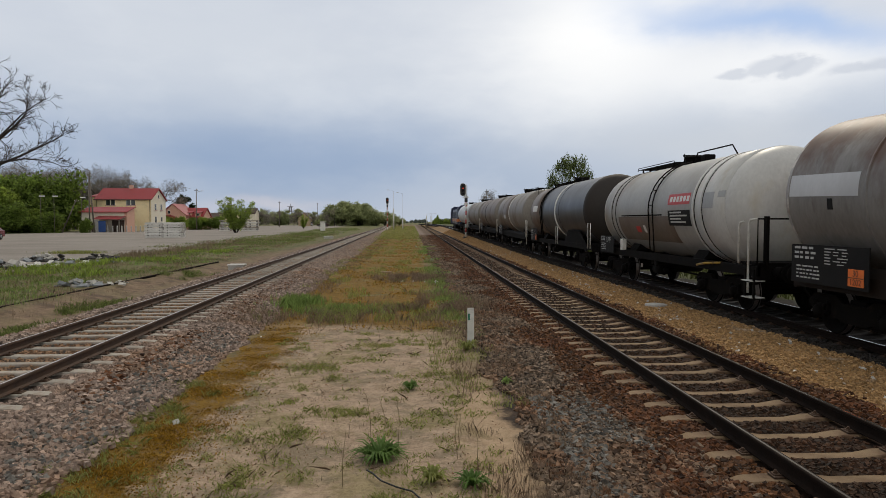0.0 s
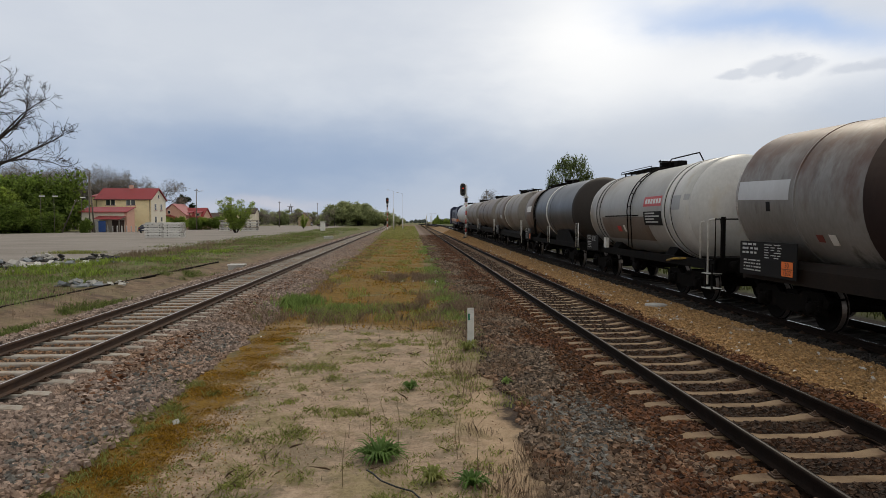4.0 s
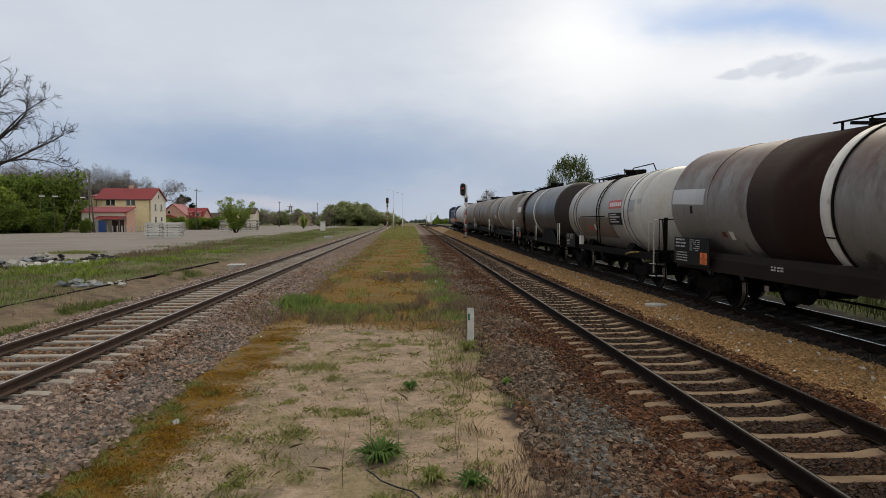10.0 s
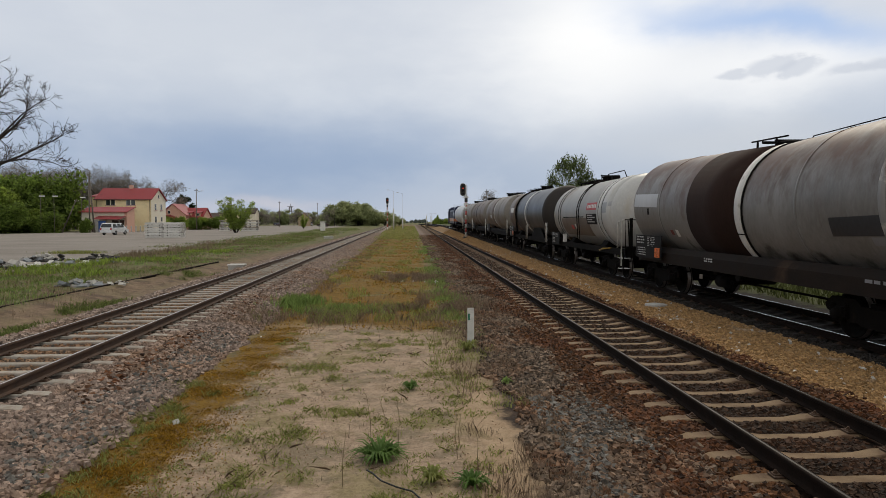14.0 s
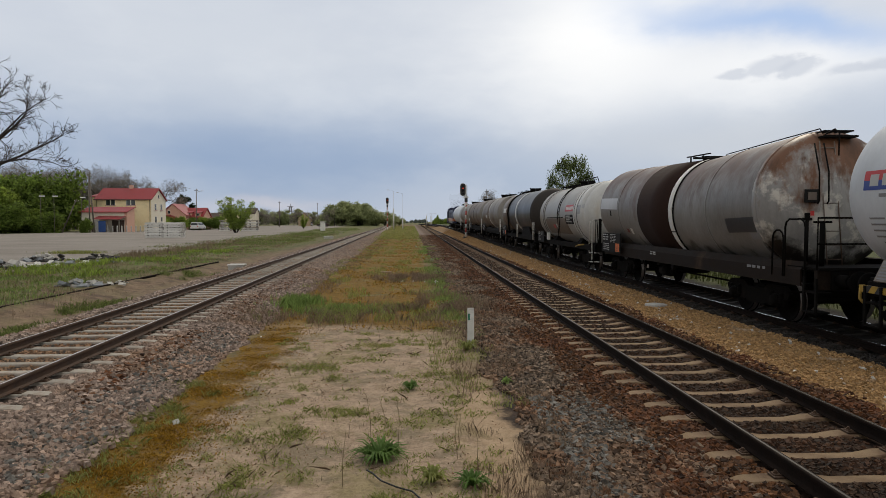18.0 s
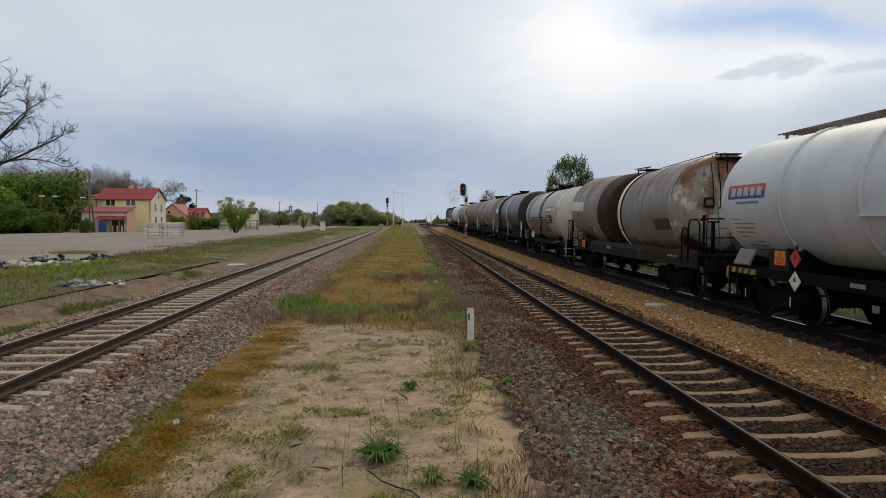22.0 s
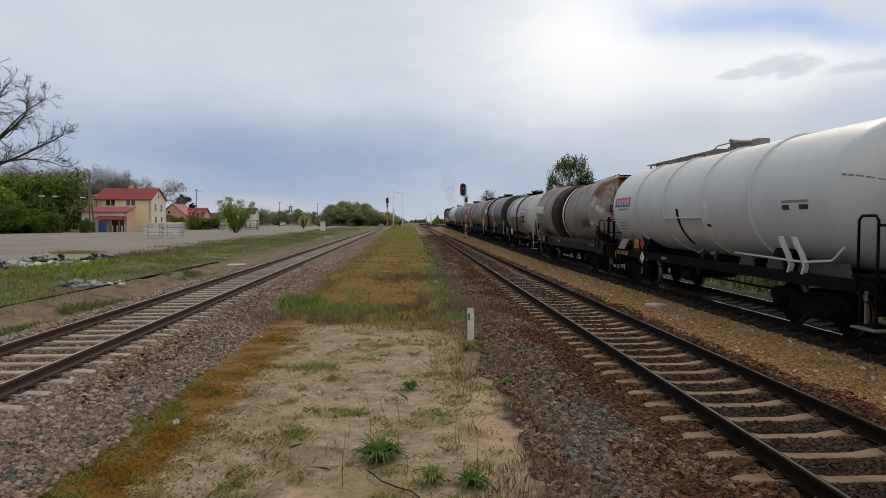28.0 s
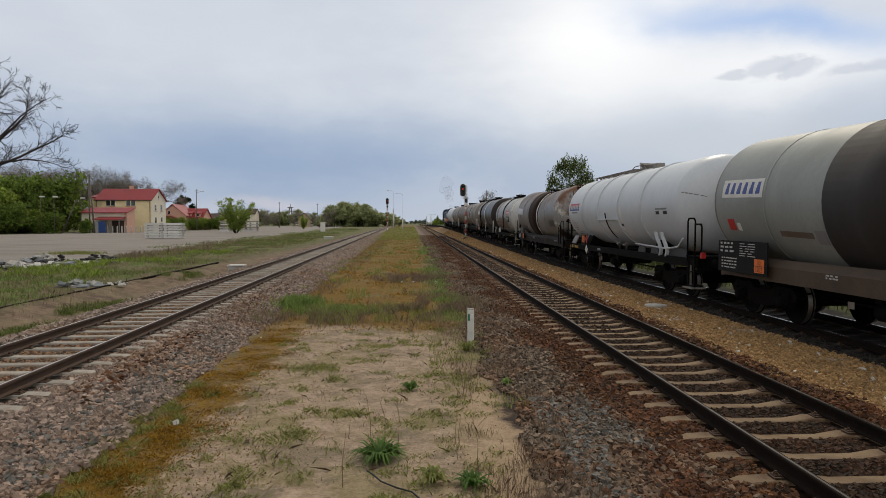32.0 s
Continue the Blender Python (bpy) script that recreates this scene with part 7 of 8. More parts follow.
def light_signal(x, y, top, label, turn=0.0, aside=0.0):
    """Main signal: banded mast on a foot, black oval head with hooded lamps, cage ladder, name board."""
    t = empty("light_signal", pose(x, y, ground_height(x, y), 0, 0, turn))
    tagged(t, label, "railway signal", "railway signals")
    part("foot", Build().box(-0.35, 0.35, -0.35, 0.35, -0.1, 0.12, 0.03), SIGNAL_BLACK, t)
    n = 8
    for k in range(n):
        z0, z1 = 0.12 + (top - 2.6) * k / n, 0.12 + (top - 2.6) * (k + 1) / n
        part("mast_band", Build().cyl((0, 0, z0), (0, 0, z1), 0.075, 12), RED_PAINT if k % 2 else WHITE_PAINT, t)
    part("upper_mast", Build().cyl((0, 0.02, top - 2.5), (0, 0.02, top - 0.2), 0.07, 10), GREY_CONC, t)
    part("lower_board", Build().box(-0.2, 0.2, -0.10, -0.06, top - 2.45, top - 1.95, 0.01), SIGNAL_BLACK, t)
    part("name_board", Build().box(-0.24, 0.24, -0.09, -0.075, top - 2.85, top - 2.55), WHITE_PAINT, t)
    part("bracket", Build().box(-0.3, 0.3, -0.06, 0.1, top - 1.82, top - 1.70, 0.01), WHITE_PAINT, t)
    out = []
    for k in range(24):
        a = 2 * math.pi * k / 24
        out.append((0.34 * math.cos(a), (top - 0.85 + 0.45 * (1 if math.sin(a) > 0 else -1)) + 0.34 * math.sin(a)))
    head = part("signal_head", Build().prism([(p * 1.12, top - 0.85 + (q - top + 0.85) * 1.05) for p, q in out], -0.12, -0.085, "y"), WHITE_PAINT, t, "white-edged black oval signal head")
    part("face", Build().prism(out, -0.135, -0.12, "y"), SIGNAL_BLACK, head)
    part("housing", Build().box(-0.22, 0.22, -0.085, 0.12, top - 1.5, top - 0.2, 0.03), SIGNAL_BLACK, head)
    for k in range(4):
        z = top - 0.38 - 0.31 * k
        part("hood", Build().lathe([(-0.32, 0.115), (-0.135, 0.125), (-0.135, 0.105), (-0.30, 0.10)], "y", 16, (0, 0, z), -20, 200), SIGNAL_BLACK, head)
        lit = k == 1
        part("lamp", Build().lathe([(-0.142, 0.0), (-0.142, 0.095), (-0.135, 0.1)], "y", 16, (0, 0, z)), plain("red_signal_lamp", (0.8, 0.06, 0.03), 0.3, 0, 0.5) if lit else plain("dark_lens", (0.02, 0.02, 0.025), 0.15), head)
    head.location.x = aside
    part("head_arm", Build().box(min(0, aside) - 0.05, 0.05, -0.04, 0.04, top - 1.66, top - 1.58), WHITE_PAINT, t)
    ladder(t, "ladder", -0.2, 0.2, 0.32, 0.1, top - 0.3, GREY_CONC, 0.0, 18)
    part("cage", Build().lathe([(top - 1.9, 0.42), (top - 1.87, 0.44), (top - 1.84, 0.42)], "z", 16, (0, 0.35, 0)), WHITE_PAINT, t)


def lamp_post(x, y, h, label, arm=-1, lower=0.0):
    t = empty("lamp_post", pose(x, y, 0))
    tagged(t, label, "lamp post", "lamp posts by the line")
    part("pole", Build().cyl((0, 0, -0.1), (0, 0, h), 0.035, 10, 0.025), PALE_CONC, t)
    if lower:
        part("sleeve", Build().cyl((0, 0, -0.1), (0, 0, lower), 0.22, 12), WHITE_PAINT, t, "thick white lower part")
    a = part("arm", Build().pipe([(0, 0, h - 0.05), (arm * 0.6, 0, h + 0.25), (arm * 1.4, 0, h + 0.32)], 0.03), PALE_CONC, t)
    part("lantern", Build().box(min(arm * 1.3, arm * 2.1), max(arm * 1.3, arm * 2.1), -0.13, 0.13, h + 0.26, h + 0.40, 0.03), WHITE_PAINT, a)


distance_post()
light_signal(7.0, 84, 7.05, "main railway signal showing red, mast banded red and white", 3, -0.42)
light_signal(-6.3, 168, 8.45, "distant main railway signal showing red, banded mast", 0)
lamp_post(-5.6, 200, 11.6, "tall pale lamp post by the line", -1, 6.2)
lamp_post(-2.9, 205, 11.0, "tall pale lamp post by the line", -1, 3.2)
lamp_post(6.1, 272, 5.2, "short white post beside the far line", 1, 4.6)
lamp_post(8.0, 272, 5.2, "short white post beside the far line", 1, 4.6)
track(13.6, -0.028, TRAIN_Z + ramp(RISE_TO) - 0.012, 162, 330, 0, CONCRETE_DARK, (RAIL_TOP, RAIL_TOP), "crossover track joining the two lines far ahead", 150, 330)


def small_railway_things():
    t = empty("cable_box", pose(-8.35, 31.4, ground_height(-8.35, 31.4)))
    tagged(t, "low pale concrete cable box beside the rail", "cable box")
    part("body", Build().box(-0.34, 0.34, -0.3, 0.3, -0.05, 0.16, 0.02), GREY_CONC, t)
    part("lid", Build().box(-0.38, 0.38, -0.34, 0.34, 0.163, 0.23, 0.02), PALE_CONC, t)
    t = empty("cable_box", pose(-11.2, 88, 0))
    tagged(t, "low pale concrete cable box beside the rail", "cable box")
    part("body", Build().box(-0.6, 0.6, -0.3, 0.3, -0.05, 0.3, 0.02), GREY_CONC, t)
    part("lid", Build().box(-0.64, 0.64, -0.34, 0.34, 0.303, 0.38, 0.02), PALE_CONC, t)
    t = empty("round_cover", pose(6.78, 17.7, ground_height(6.78, 17.7)))
    tagged(t, "round grey concrete drain cover in ochre gravel", "drain cover")
    part("ring", Build().lathe([(-0.1, 0.30), (0.06, 0.30), (0.075, 0.285), (0.075, 0.24)], "z", 28), GREY_CONC, t)
    part("lid", Build().lathe([(0.068, 0.245), (0.082, 0.24), (0.085, 0.0)], "z", 28), GREY_CONC, t)
    o = part("old_rail", rail_mesh("old_rail", 11.5, 34, RAIL_RUST), None, None)
    o.location = (-9.98, 0, 0.285)
    tagged(o, "old rusty rail half sunk in the grass", "rail")
    c = part("cable", Build().pipe([(-0.42, 5.95, 0.05), (-0.36, 5.85, 0.055), (-0.28, 5.72, 0.04), (-0.14, 5.6, 0.03), (0.0, 5.5, 0.03), (0.1, 5.3, 0.02)], 0.008, 8), SIGNAL_BLACK, None)
    tagged(c, "bent piece of black cable lying on the sand", "cable")
    t = empty("white_post", pose(-21.6, 159, 0))
    tagged(t, "stout white concrete post at the edge of the yard", "post")
    part("shaft", Build().box(-0.55, 0.55, -0.5, 0.5, -0.1, 2.1, 0.06), PALE_CONC, t)
    part("head", Build().box(-0.62, 0.62, -0.56, 0.56, 2.1, 2.3, 0.04), PALE_CONC, t)
    t = part("slab", Build().box(-0.5, 0.5, -0.3, 0.3, -0.05, 0.03, 0.02), CONCRETE_RUST, None)
    t.location, t.rotation_euler = (-1.42, 30.4, ground_height(-1.42, 30.4)), (0, 0, 0.2)
    tagged(t, "flat pale concrete slab lying on the moss", "slab")
    for k, (x, y) in enumerate(((0.05, 25.2), (0.5, 24.8), (0.9, 24.4), (-0.4, 25.4), (0.75, 24.9), (1.35, 12.6), (-3.05, 13.2), (-2.75, 7.6), (1.2, 39), (0.35, 60))):
        strew("pale_stone", PALE_CONC, "whitish stone lying on the strip", 1, x, x, y, y + 0.01, 0.075 if y > 20 else 0.05, 300 + k, category="stone")


small_railway_things()


# ---- yard ----
def rubble(name, label, x, y, w, d, h, n, seed, mat, size):
    """A heap of broken pieces, each an object of its own."""
    rng = random.Random(seed)
    t = empty(name, pose(x, y, ground_height(x, y)))
    tagged(t, label, "rubble heap", "rubble heaps")
    for k in range(n):
        b = Build()
        s = size * rng.uniform(0.5, 1.5)
        b.box(-s, s, -s * 0.7, s * 0.7, -s * 0.25, s * 0.3, s * 0.06)
        b.v = [(p[0] * rng.uniform(0.85, 1.15), p[1] * rng.uniform(0.85, 1.15), p[2] * rng.uniform(0.8, 1.2)) for p in b.v]
        o = part("chunk", b, mat[rng.randrange(len(mat))], t)
        u, v = rng.uniform(-1, 1), rng.uniform(-1, 1)
        o.location = (u * w / 2, v * d / 2, h * (1 - u * u) * (1 - 0.6 * v * v) * rng.random() + 0.03)
        o.rotation_euler = (rng.uniform(-0.5, 0.5), rng.uniform(-0.5, 0.5), rng.random() * 6)


DARK_SCRAP = material("black_scrap_rubber", (0.012, 0.012, 0.013), (0.04, 0.038, 0.036), 5, 0.7, 0, 0.2, 40)
BLUE_GREY = material("blue_grey_rubble", (0.16, 0.175, 0.19), (0.30, 0.32, 0.34), 5, 0.9, 0, 0.3, 40)
rubble("rubble_heap", "grey heap of broken concrete on the yard's edge", -20.8, 33.5, 2.4, 2.0, 0.45, 34, 1, (GREY_CONC, BLUE_GREY, DARK_SCRAP), 0.16)
rubble("rubble_heap", "heap of grey rubble and black scrap", -21.8, 39.5, 3.0, 2.2, 0.42, 36, 2, (BLUE_GREY, DARK_SCRAP, GREY_CONC), 0.17)
rubble("rubble_heap", "low heap of dark scrap and stones", -19.0, 40.5, 2.6, 1.6, 0.32, 26, 3, (DARK_SCRAP, GREY_CONC, DARK_SCRAP), 0.15)
rubble("rubble_heap", "pale broken slabs lying in the grass", -10.75, 21.6, 1.5, 0.9, 0.18, 22, 4, (BLUE_GREY, GREY_CONC), 0.12)
rubble("rubble_heap", "scattered pale stones in the grass", -17.5, 35.0, 5.0, 3.0, 0.14, 26, 5, (GREY_CONC, PALE_CONC, BLUE_GREY), 0.14)
rubble("rubble_heap", "few pale stones beside the old rail", -9.75, 22.0, 0.8, 0.6, 0.1, 8, 6, (PALE_CONC, GREY_CONC), 0.08)


def stack_of_sleepers(x, y, layers, deep, wide, label, mats, seed, messy=0.03, step=0.33, thick=0.23):
    """Concrete sleepers piled with battens between the layers."""
    rng = random.Random(seed)
    t = empty("sleeper_stack", pose(x, y, 0))
    tagged(t, label, "sleeper stack", "stacks of concrete sleepers")
    meshes = []
    for m in mats:
        b = Build().prism([(-1.3, 0.0), (1.3, 0.0), (1.3, thick - 0.01), (0.75, thick + 0.03), (0.45, thick), (-0.45, thick), (-0.75, thick + 0.03), (-1.3, thick - 0.01)], -0.14, 0.14, "y")
        me = b.mesh("sleeper")
        me.materials.append(m)
        meshes.append(me)
    for c in range(wide):
        for k in range(layers):
            for j in range(deep):
                o = part("sleeper", meshes[rng.randrange(len(meshes))], None, t)
                o.location = (c * 2.63 + rng.uniform(-messy, messy) * 2, j * 0.34 + rng.uniform(-messy, messy), k * step + 0.08)
                o.rotation_euler.z = rng.uniform(-messy, messy) * 0.3
            if k:
                for s in (-0.8, 0.8):
                    part("batten", Build().box(c * 2.68 + s - 0.05, c * 2.68 + s + 0.05, -0.2, deep * 0.34, k * step - 0.05, k * step + 0.08), BARK, t)
    return t


stack_of_sleepers(-36.1, 93.0, 6, 4, 2, "neat stack of new pale concrete sleepers on asphalt", (PALE_CONC,), 1, 0.05, 0.36, 0.30)
stack_of_sleepers(-45.2, 160.0, 7, 3, 1, "untidy stack of old concrete sleepers", (PALE_CONC, GREY_CONC, CONCRETE), 2, 0.12, 0.38)
stack_of_sleepers(-40.8, 158.5, 7, 3, 2, "untidy stack of old concrete sleepers", (PALE_CONC, GREY_CONC, CONCRETE), 3, 0.12, 0.38)
stack_of_sleepers(-30.0, 333.0, 5, 3, 4, "far stack of beige concrete sleepers", (PALE_CONC,), 4, 0.05, 0.42)


# ---- houses ----
YELLOW_WALL = material("yellow_render", (0.76, 0.62, 0.37), (0.84, 0.71, 0.45), 2, 0.9, 0, 0.1, 40, (0.52, 0.42, 0.26), (0.55, 0.75), 0.5)
CREAM_WALL = material("cream_render", (0.68, 0.63, 0.51), (0.76, 0.71, 0.60), 2, 0.9, 0, 0.1, 40)
TAN_WALL = material("tan_render", (0.34, 0.26, 0.17), (0.44, 0.34, 0.23), 2, 0.9, 0, 0.1, 40)
PINK_WALL = material("pink_render", (0.56, 0.33, 0.25), (0.64, 0.39, 0.30), 2, 0.9, 0, 0.1, 40)
RED_ROOF = material("red_sheet_roof", (0.24, 0.025, 0.03), (0.32, 0.04, 0.045), 2, 0.5, 0, 0.1, 40, (0.2, 0.03, 0.03), (0.55, 0.75), 0.5)
GLASS = plain("window_glass", (0.03, 0.035, 0.04), 0.08)
FRAME_W = plain("white_window_frame", (0.7, 0.7, 0.68), 0.5)
WOOD = material("grey_weathered_wood", (0.10, 0.085, 0.07), (0.2, 0.175, 0.15), 4, 0.9, 0, 0.3, 40, stretch=(1, 1, 0.1))
BLUE_SHEET = material("blue_sheet_metal", (0.03, 0.08, 0.26), (0.05, 0.11, 0.33), 2, 0.5, 0, 0.1, 20)
DARK_ROOF = material("dark_brown_roof", (0.05, 0.035, 0.03), (0.09, 0.06, 0.05), 2, 0.8, 0, 0.1, 20)


def window(parent, x, y, z, w, h, face="-y", panes=2):
    """A framed window standing 5 cm proud of the wall, with panes and a sill."""
    turn = {"-y": 0, "x": 90}[face]
    o = part("window", Build().box(-w / 2, w / 2, -0.04, 0.06, 0, h), FRAME_W, parent)
    o.matrix_basis = pose(x, y, z, 0, 0, turn)
    pw = w / panes
    for k in range(panes):
        part("pane", Build().box(-w / 2 + pw * k + 0.07, -w / 2 + pw * (k + 1) - 0.07, -0.055, -0.03, 0.08, h - 0.08), GLASS, o)
    part("sill", Build().box(-w / 2 - 0.1, w / 2 + 0.1, -0.16, 0.0, -0.08, -0.01), RED_ROOF, o)


def gable_house(name, label, x0, x1, y0, y1, eave, ridge, wall, roof, along="x", over=0.35):
    """Walls with gables and a two-sided roof of real thickness; ridge along x or y."""
    t = empty(name, pose((x0 + x1) / 2, (y0 + y1) / 2, 0))
    tagged(t, label, "house", "houses beyond the yard")
    w, d = (x1 - x0) / 2, (y1 - y0) / 2
    if along == "x":
        out = [(-d, -0.2), (d, -0.2), (d, eave), (0, ridge - 0.15), (-d, eave)]
        part("wall", Build().prism(out, -w, w, "x"), wall, t)
        k = (ridge - eave) / d
        for s in (-1, 1):
            e = d + over
            part("roof", Build().prism([(0, ridge), (s * e, eave - k * over + 0.0), (s * e, eave - k * over + 0.16), (0, ridge + 0.17)], -w - over, w + over, "x"), roof, t)
            part("gutter", Build().cyl((-w - over, s * (e + 0.08), eave - k * over), (w + over, s * (e + 0.08), eave - k * over), 0.09, 8), DARK_ROOF, t)
    else:
        out = [(-w, -0.2), (w, -0.2), (w, eave), (0, ridge - 0.15), (-w, eave)]
        part("wall", Build().prism(out, -d, d, "y"), wall, t)
        k = (ridge - eave) / w
        for s in (-1, 1):
            e = w + over
            part("roof", Build().prism([(0, ridge), (s * e, eave - k * over), (s * e, eave - k * over + 0.16), (0, ridge + 0.17)], -d - over, d + over, "y"), roof, t)
    return t


def main_house():
    x0, x1, y0, y1 = -75.3, -60.8, 155, 164
    t = gable_house("house", "two-storey yellow house with a red roof beyond the yard", x0 + 2.0, x1, y0, y1, 7.55, 10.1, YELLOW_WALL, RED_ROOF)
    cx, cy = (x0 + 2 + x1) / 2, (y0 + y1) / 2
    for x in (-70.0, -65.4):
        for dx in (-0.55, 0.55):
            window(t, x + dx - cx, y0 - cy, 6.05, 1.0, 1.35, "-y", 1)
    for y in (157.6, 161.2):
        window(t, x1 - cx, y - cy, 5.0, 1.1, 1.5, "x", 2)
        window(t, x1 - cx, y - cy, 2.0, 1.1, 1.5, "x", 2)
    window(t, x1 - cx, 0, 7.9, 0.7, 0.8, "x", 1)
    part("gable_wall", Build().prism([(-4.5, 0.0), (4.5, 0.0), (4.5, 7.54), (0, 9.9), (-4.5, 7.54)], x1 - cx + 0.005, x1 - cx + 0.03), CREAM_WALL, t)
    part("drainpipe", Build().cyl((x1 - cx - 0.25, y0 - cy - 0.08, 0), (x1 - cx - 0.25, y0 - cy - 0.08, 7.6), 0.07, 8), DARK_ROOF, t)
    part("drainpipe", Build().cyl((x0 + 2.2 - cx, y0 - cy - 0.08, 0), (x0 + 2.2 - cx, y0 - cy - 0.08, 7.6), 0.07, 8), DARK_ROOF, t)
    part("chimney", Build().box(-0.4, 0.4, -0.3, 0.3, 9.8, 11.0, 0.02), PINK_WALL, t)
    part("side_wing", Build().box(x0 - cx, x0 + 2.0 - cx, y0 + 1.5 - cy, y1 - cy, -0.2, 8.2), YELLOW_WALL, t)
    part("side_wing_roof", Build().prism([(y0 + 1.2 - cy, 8.0), (y1 - cy, 9.3), (y1 - cy, 9.5), (y0 + 1.2 - cy, 8.2)], x0 - 0.3 - cx, x0 + 2.0 - cx), RED_ROOF, t)
    part("wall_lamp", Build().box(-4.0, -3.8, y0 - cy - 0.2, y0 - cy, 4.2, 4.5), DARK_ROOF, t)
    part("porch_stair", Build().prism([(-3.0, 0), (0.2, 0), (0.2, 2.3), (-0.2, 2.3)], x1 - cx + 0.1, x1 - cx + 1.4), CREAM_WALL, t)
    # low buildings in front
    a = empty("annex", pose(-68.0, 147, 0))
    tagged(a, "low pink and cream outbuilding with red roofs before the house", "outbuilding", "houses beyond the yard")
    part("wall", Build().box(-4.0, 5.6, -1.5, 2.4, -0.2, 4.45), CREAM_WALL, a)
    part("pink_wall", Build().prism([(-1.52, -0.2), (2.4, -0.2), (2.4, 5.35), (-1.52, 4.4)], 5.2, 5.75), PINK_WALL, a)
    part("roof", Build().prism([(-2.1, 4.28), (2.6, 5.45), (2.6, 5.6), (-2.1, 4.45)], -4.3, 6.0), RED_ROOF, a)
    part("roof", Build().prism([(-4.4, 2.75), (-1.5, 3.35), (-1.5, 3.5), (-4.4, 2.9)], -0.3, 5.5), RED_ROOF, a, "lower red lean-to roof")
    for x in (-0.1, 2.5, 5.2):
        part("roof_post", Build().box(x - 0.08, x + 0.08, -4.3, -4.14, -0.1, 2.75), WOOD, a)
    part("blue_gate", Build().box(0.75, 2.4, -4.0, -3.92, 0.05, 2.45, 0.02), BLUE_SHEET, a, "blue sheet-metal gate")
    part("grey_wall", Build().box(-0.2, 0.7, -4.0, -3.85, -0.1, 2.6), GREY_CONC, a)
    part("dark_opening", Build().box(2.5, 5.1, -1.56, -1.50, 0, 2.6), DARK_ROOF, a)
    part("door", Build().box(-1.9, -1.0, -1.57, -1.52, 0, 2.0), DARK_ROOF, a)
    for k in range(9):
        p = empty("fence_post", pose(-64.9 + 0.98 * k, 142.2, 0))
        tagged(p, "pale concrete fence post before the house", "fence post", "concrete fence posts")
        part("shaft", Build().box(-0.11, 0.11, -0.1, 0.1, -0.1, 1.3, 0.02), GREY_CONC, p)
        part("cap", Build().prism([(-0.12, 1.3), (0.12, 1.3), (0.0, 1.42)], -0.1, 0.1, "y"), PALE_CONC, p)
    # pink house behind
    h = gable_house("house", "pink house with a steep red roof and dormers", -72.2, -64.8, 190, 200, 4.2, 7.3, PINK_WALL, RED_ROOF, "y")
    window(h, -1.0, -5.0, 4.5, 0.7, 1.0, "-y", 1)
    part("lean_to_roof", Build().prism([(-5.5, 2.9), (-3.4, 4.1), (0, 4.1), (2.5, 2.9)], -6.8, -5.2, "y"), RED_ROOF, h)
    g = gable_house("house_wing", "red-roofed wing of the pink house", -66.4, -61.2, 193, 202, 3.4, 6.2, PINK_WALL, RED_ROOF, "x")
    for x in (-1.3, 1.3):
        part("dormer", Build().box(x - 0.7, x + 0.7, -4.2, -1.0, 3.6, 4.9), PINK_WALL, g)
        part("dormer_roof", Build().prism([(-4.5, 4.75), (-1.0, 5.35), (-1.0, 5.5), (-4.5, 4.9)], x - 0.95, x + 0.95), RED_ROOF, g)
        window(g, x, -4.2, 3.9, 0.9, 0.8, "-y", 1)
    gable_house("house", "long low cream building behind the young tree", -78, -66, 246, 254, 3.6, 5.4, YELLOW_WALL, DARK_ROOF)
    gable_house("house", "pale greenish house behind the trees", -75.8, -71.4, 300, 308, 6.0, 8.3, CREAM_WALL, DARK_ROOF)
    gable_house("house", "tan house with a dark gable roof", -55.6, -50.2, 322, 330, 4.0, 6.6, TAN_WALL, DARK_ROOF, "y")


main_house()


def pole(x, y, h, label, lean=0.0, arm=False, r=0.14, second=None):
    t = empty("utility_pole", pose(x, y, 0))
    tagged(t, label, "utility pole", "utility poles")
    part("shaft", Build().cyl((0, 0, -0.2), (lean, 0, h), r, 10, r * 0.65), WOOD, t)
    if second:
        part("strut", Build().cyl((second, 0, -0.2), (0.1, 0, h * 0.96), r, 10, r * 0.7), WOOD, t)
    part("crossarm", Build().box(lean - 0.5, lean + 0.5, -0.06, 0.06, h - 0.5, h - 0.38), WOOD, t)
    for s in (-0.4, 0.4):
        part("insulator", Build().cyl((lean + s, 0, h - 0.38), (lean + s, 0, h - 0.18), 0.05, 8), FRAME_W, t)
    if arm:
        a = part("lamp_arm", Build().pipe([(0, 0, h - 1.1), (0.7, 0, h - 0.75), (1.6, 0, h - 0.6)], 0.05), GREY_CONC, t)
        part("lantern", Build().box(1.4, 2.1, -0.12, 0.12, h - 0.66, h - 0.52, 0.02), FRAME_W, a)


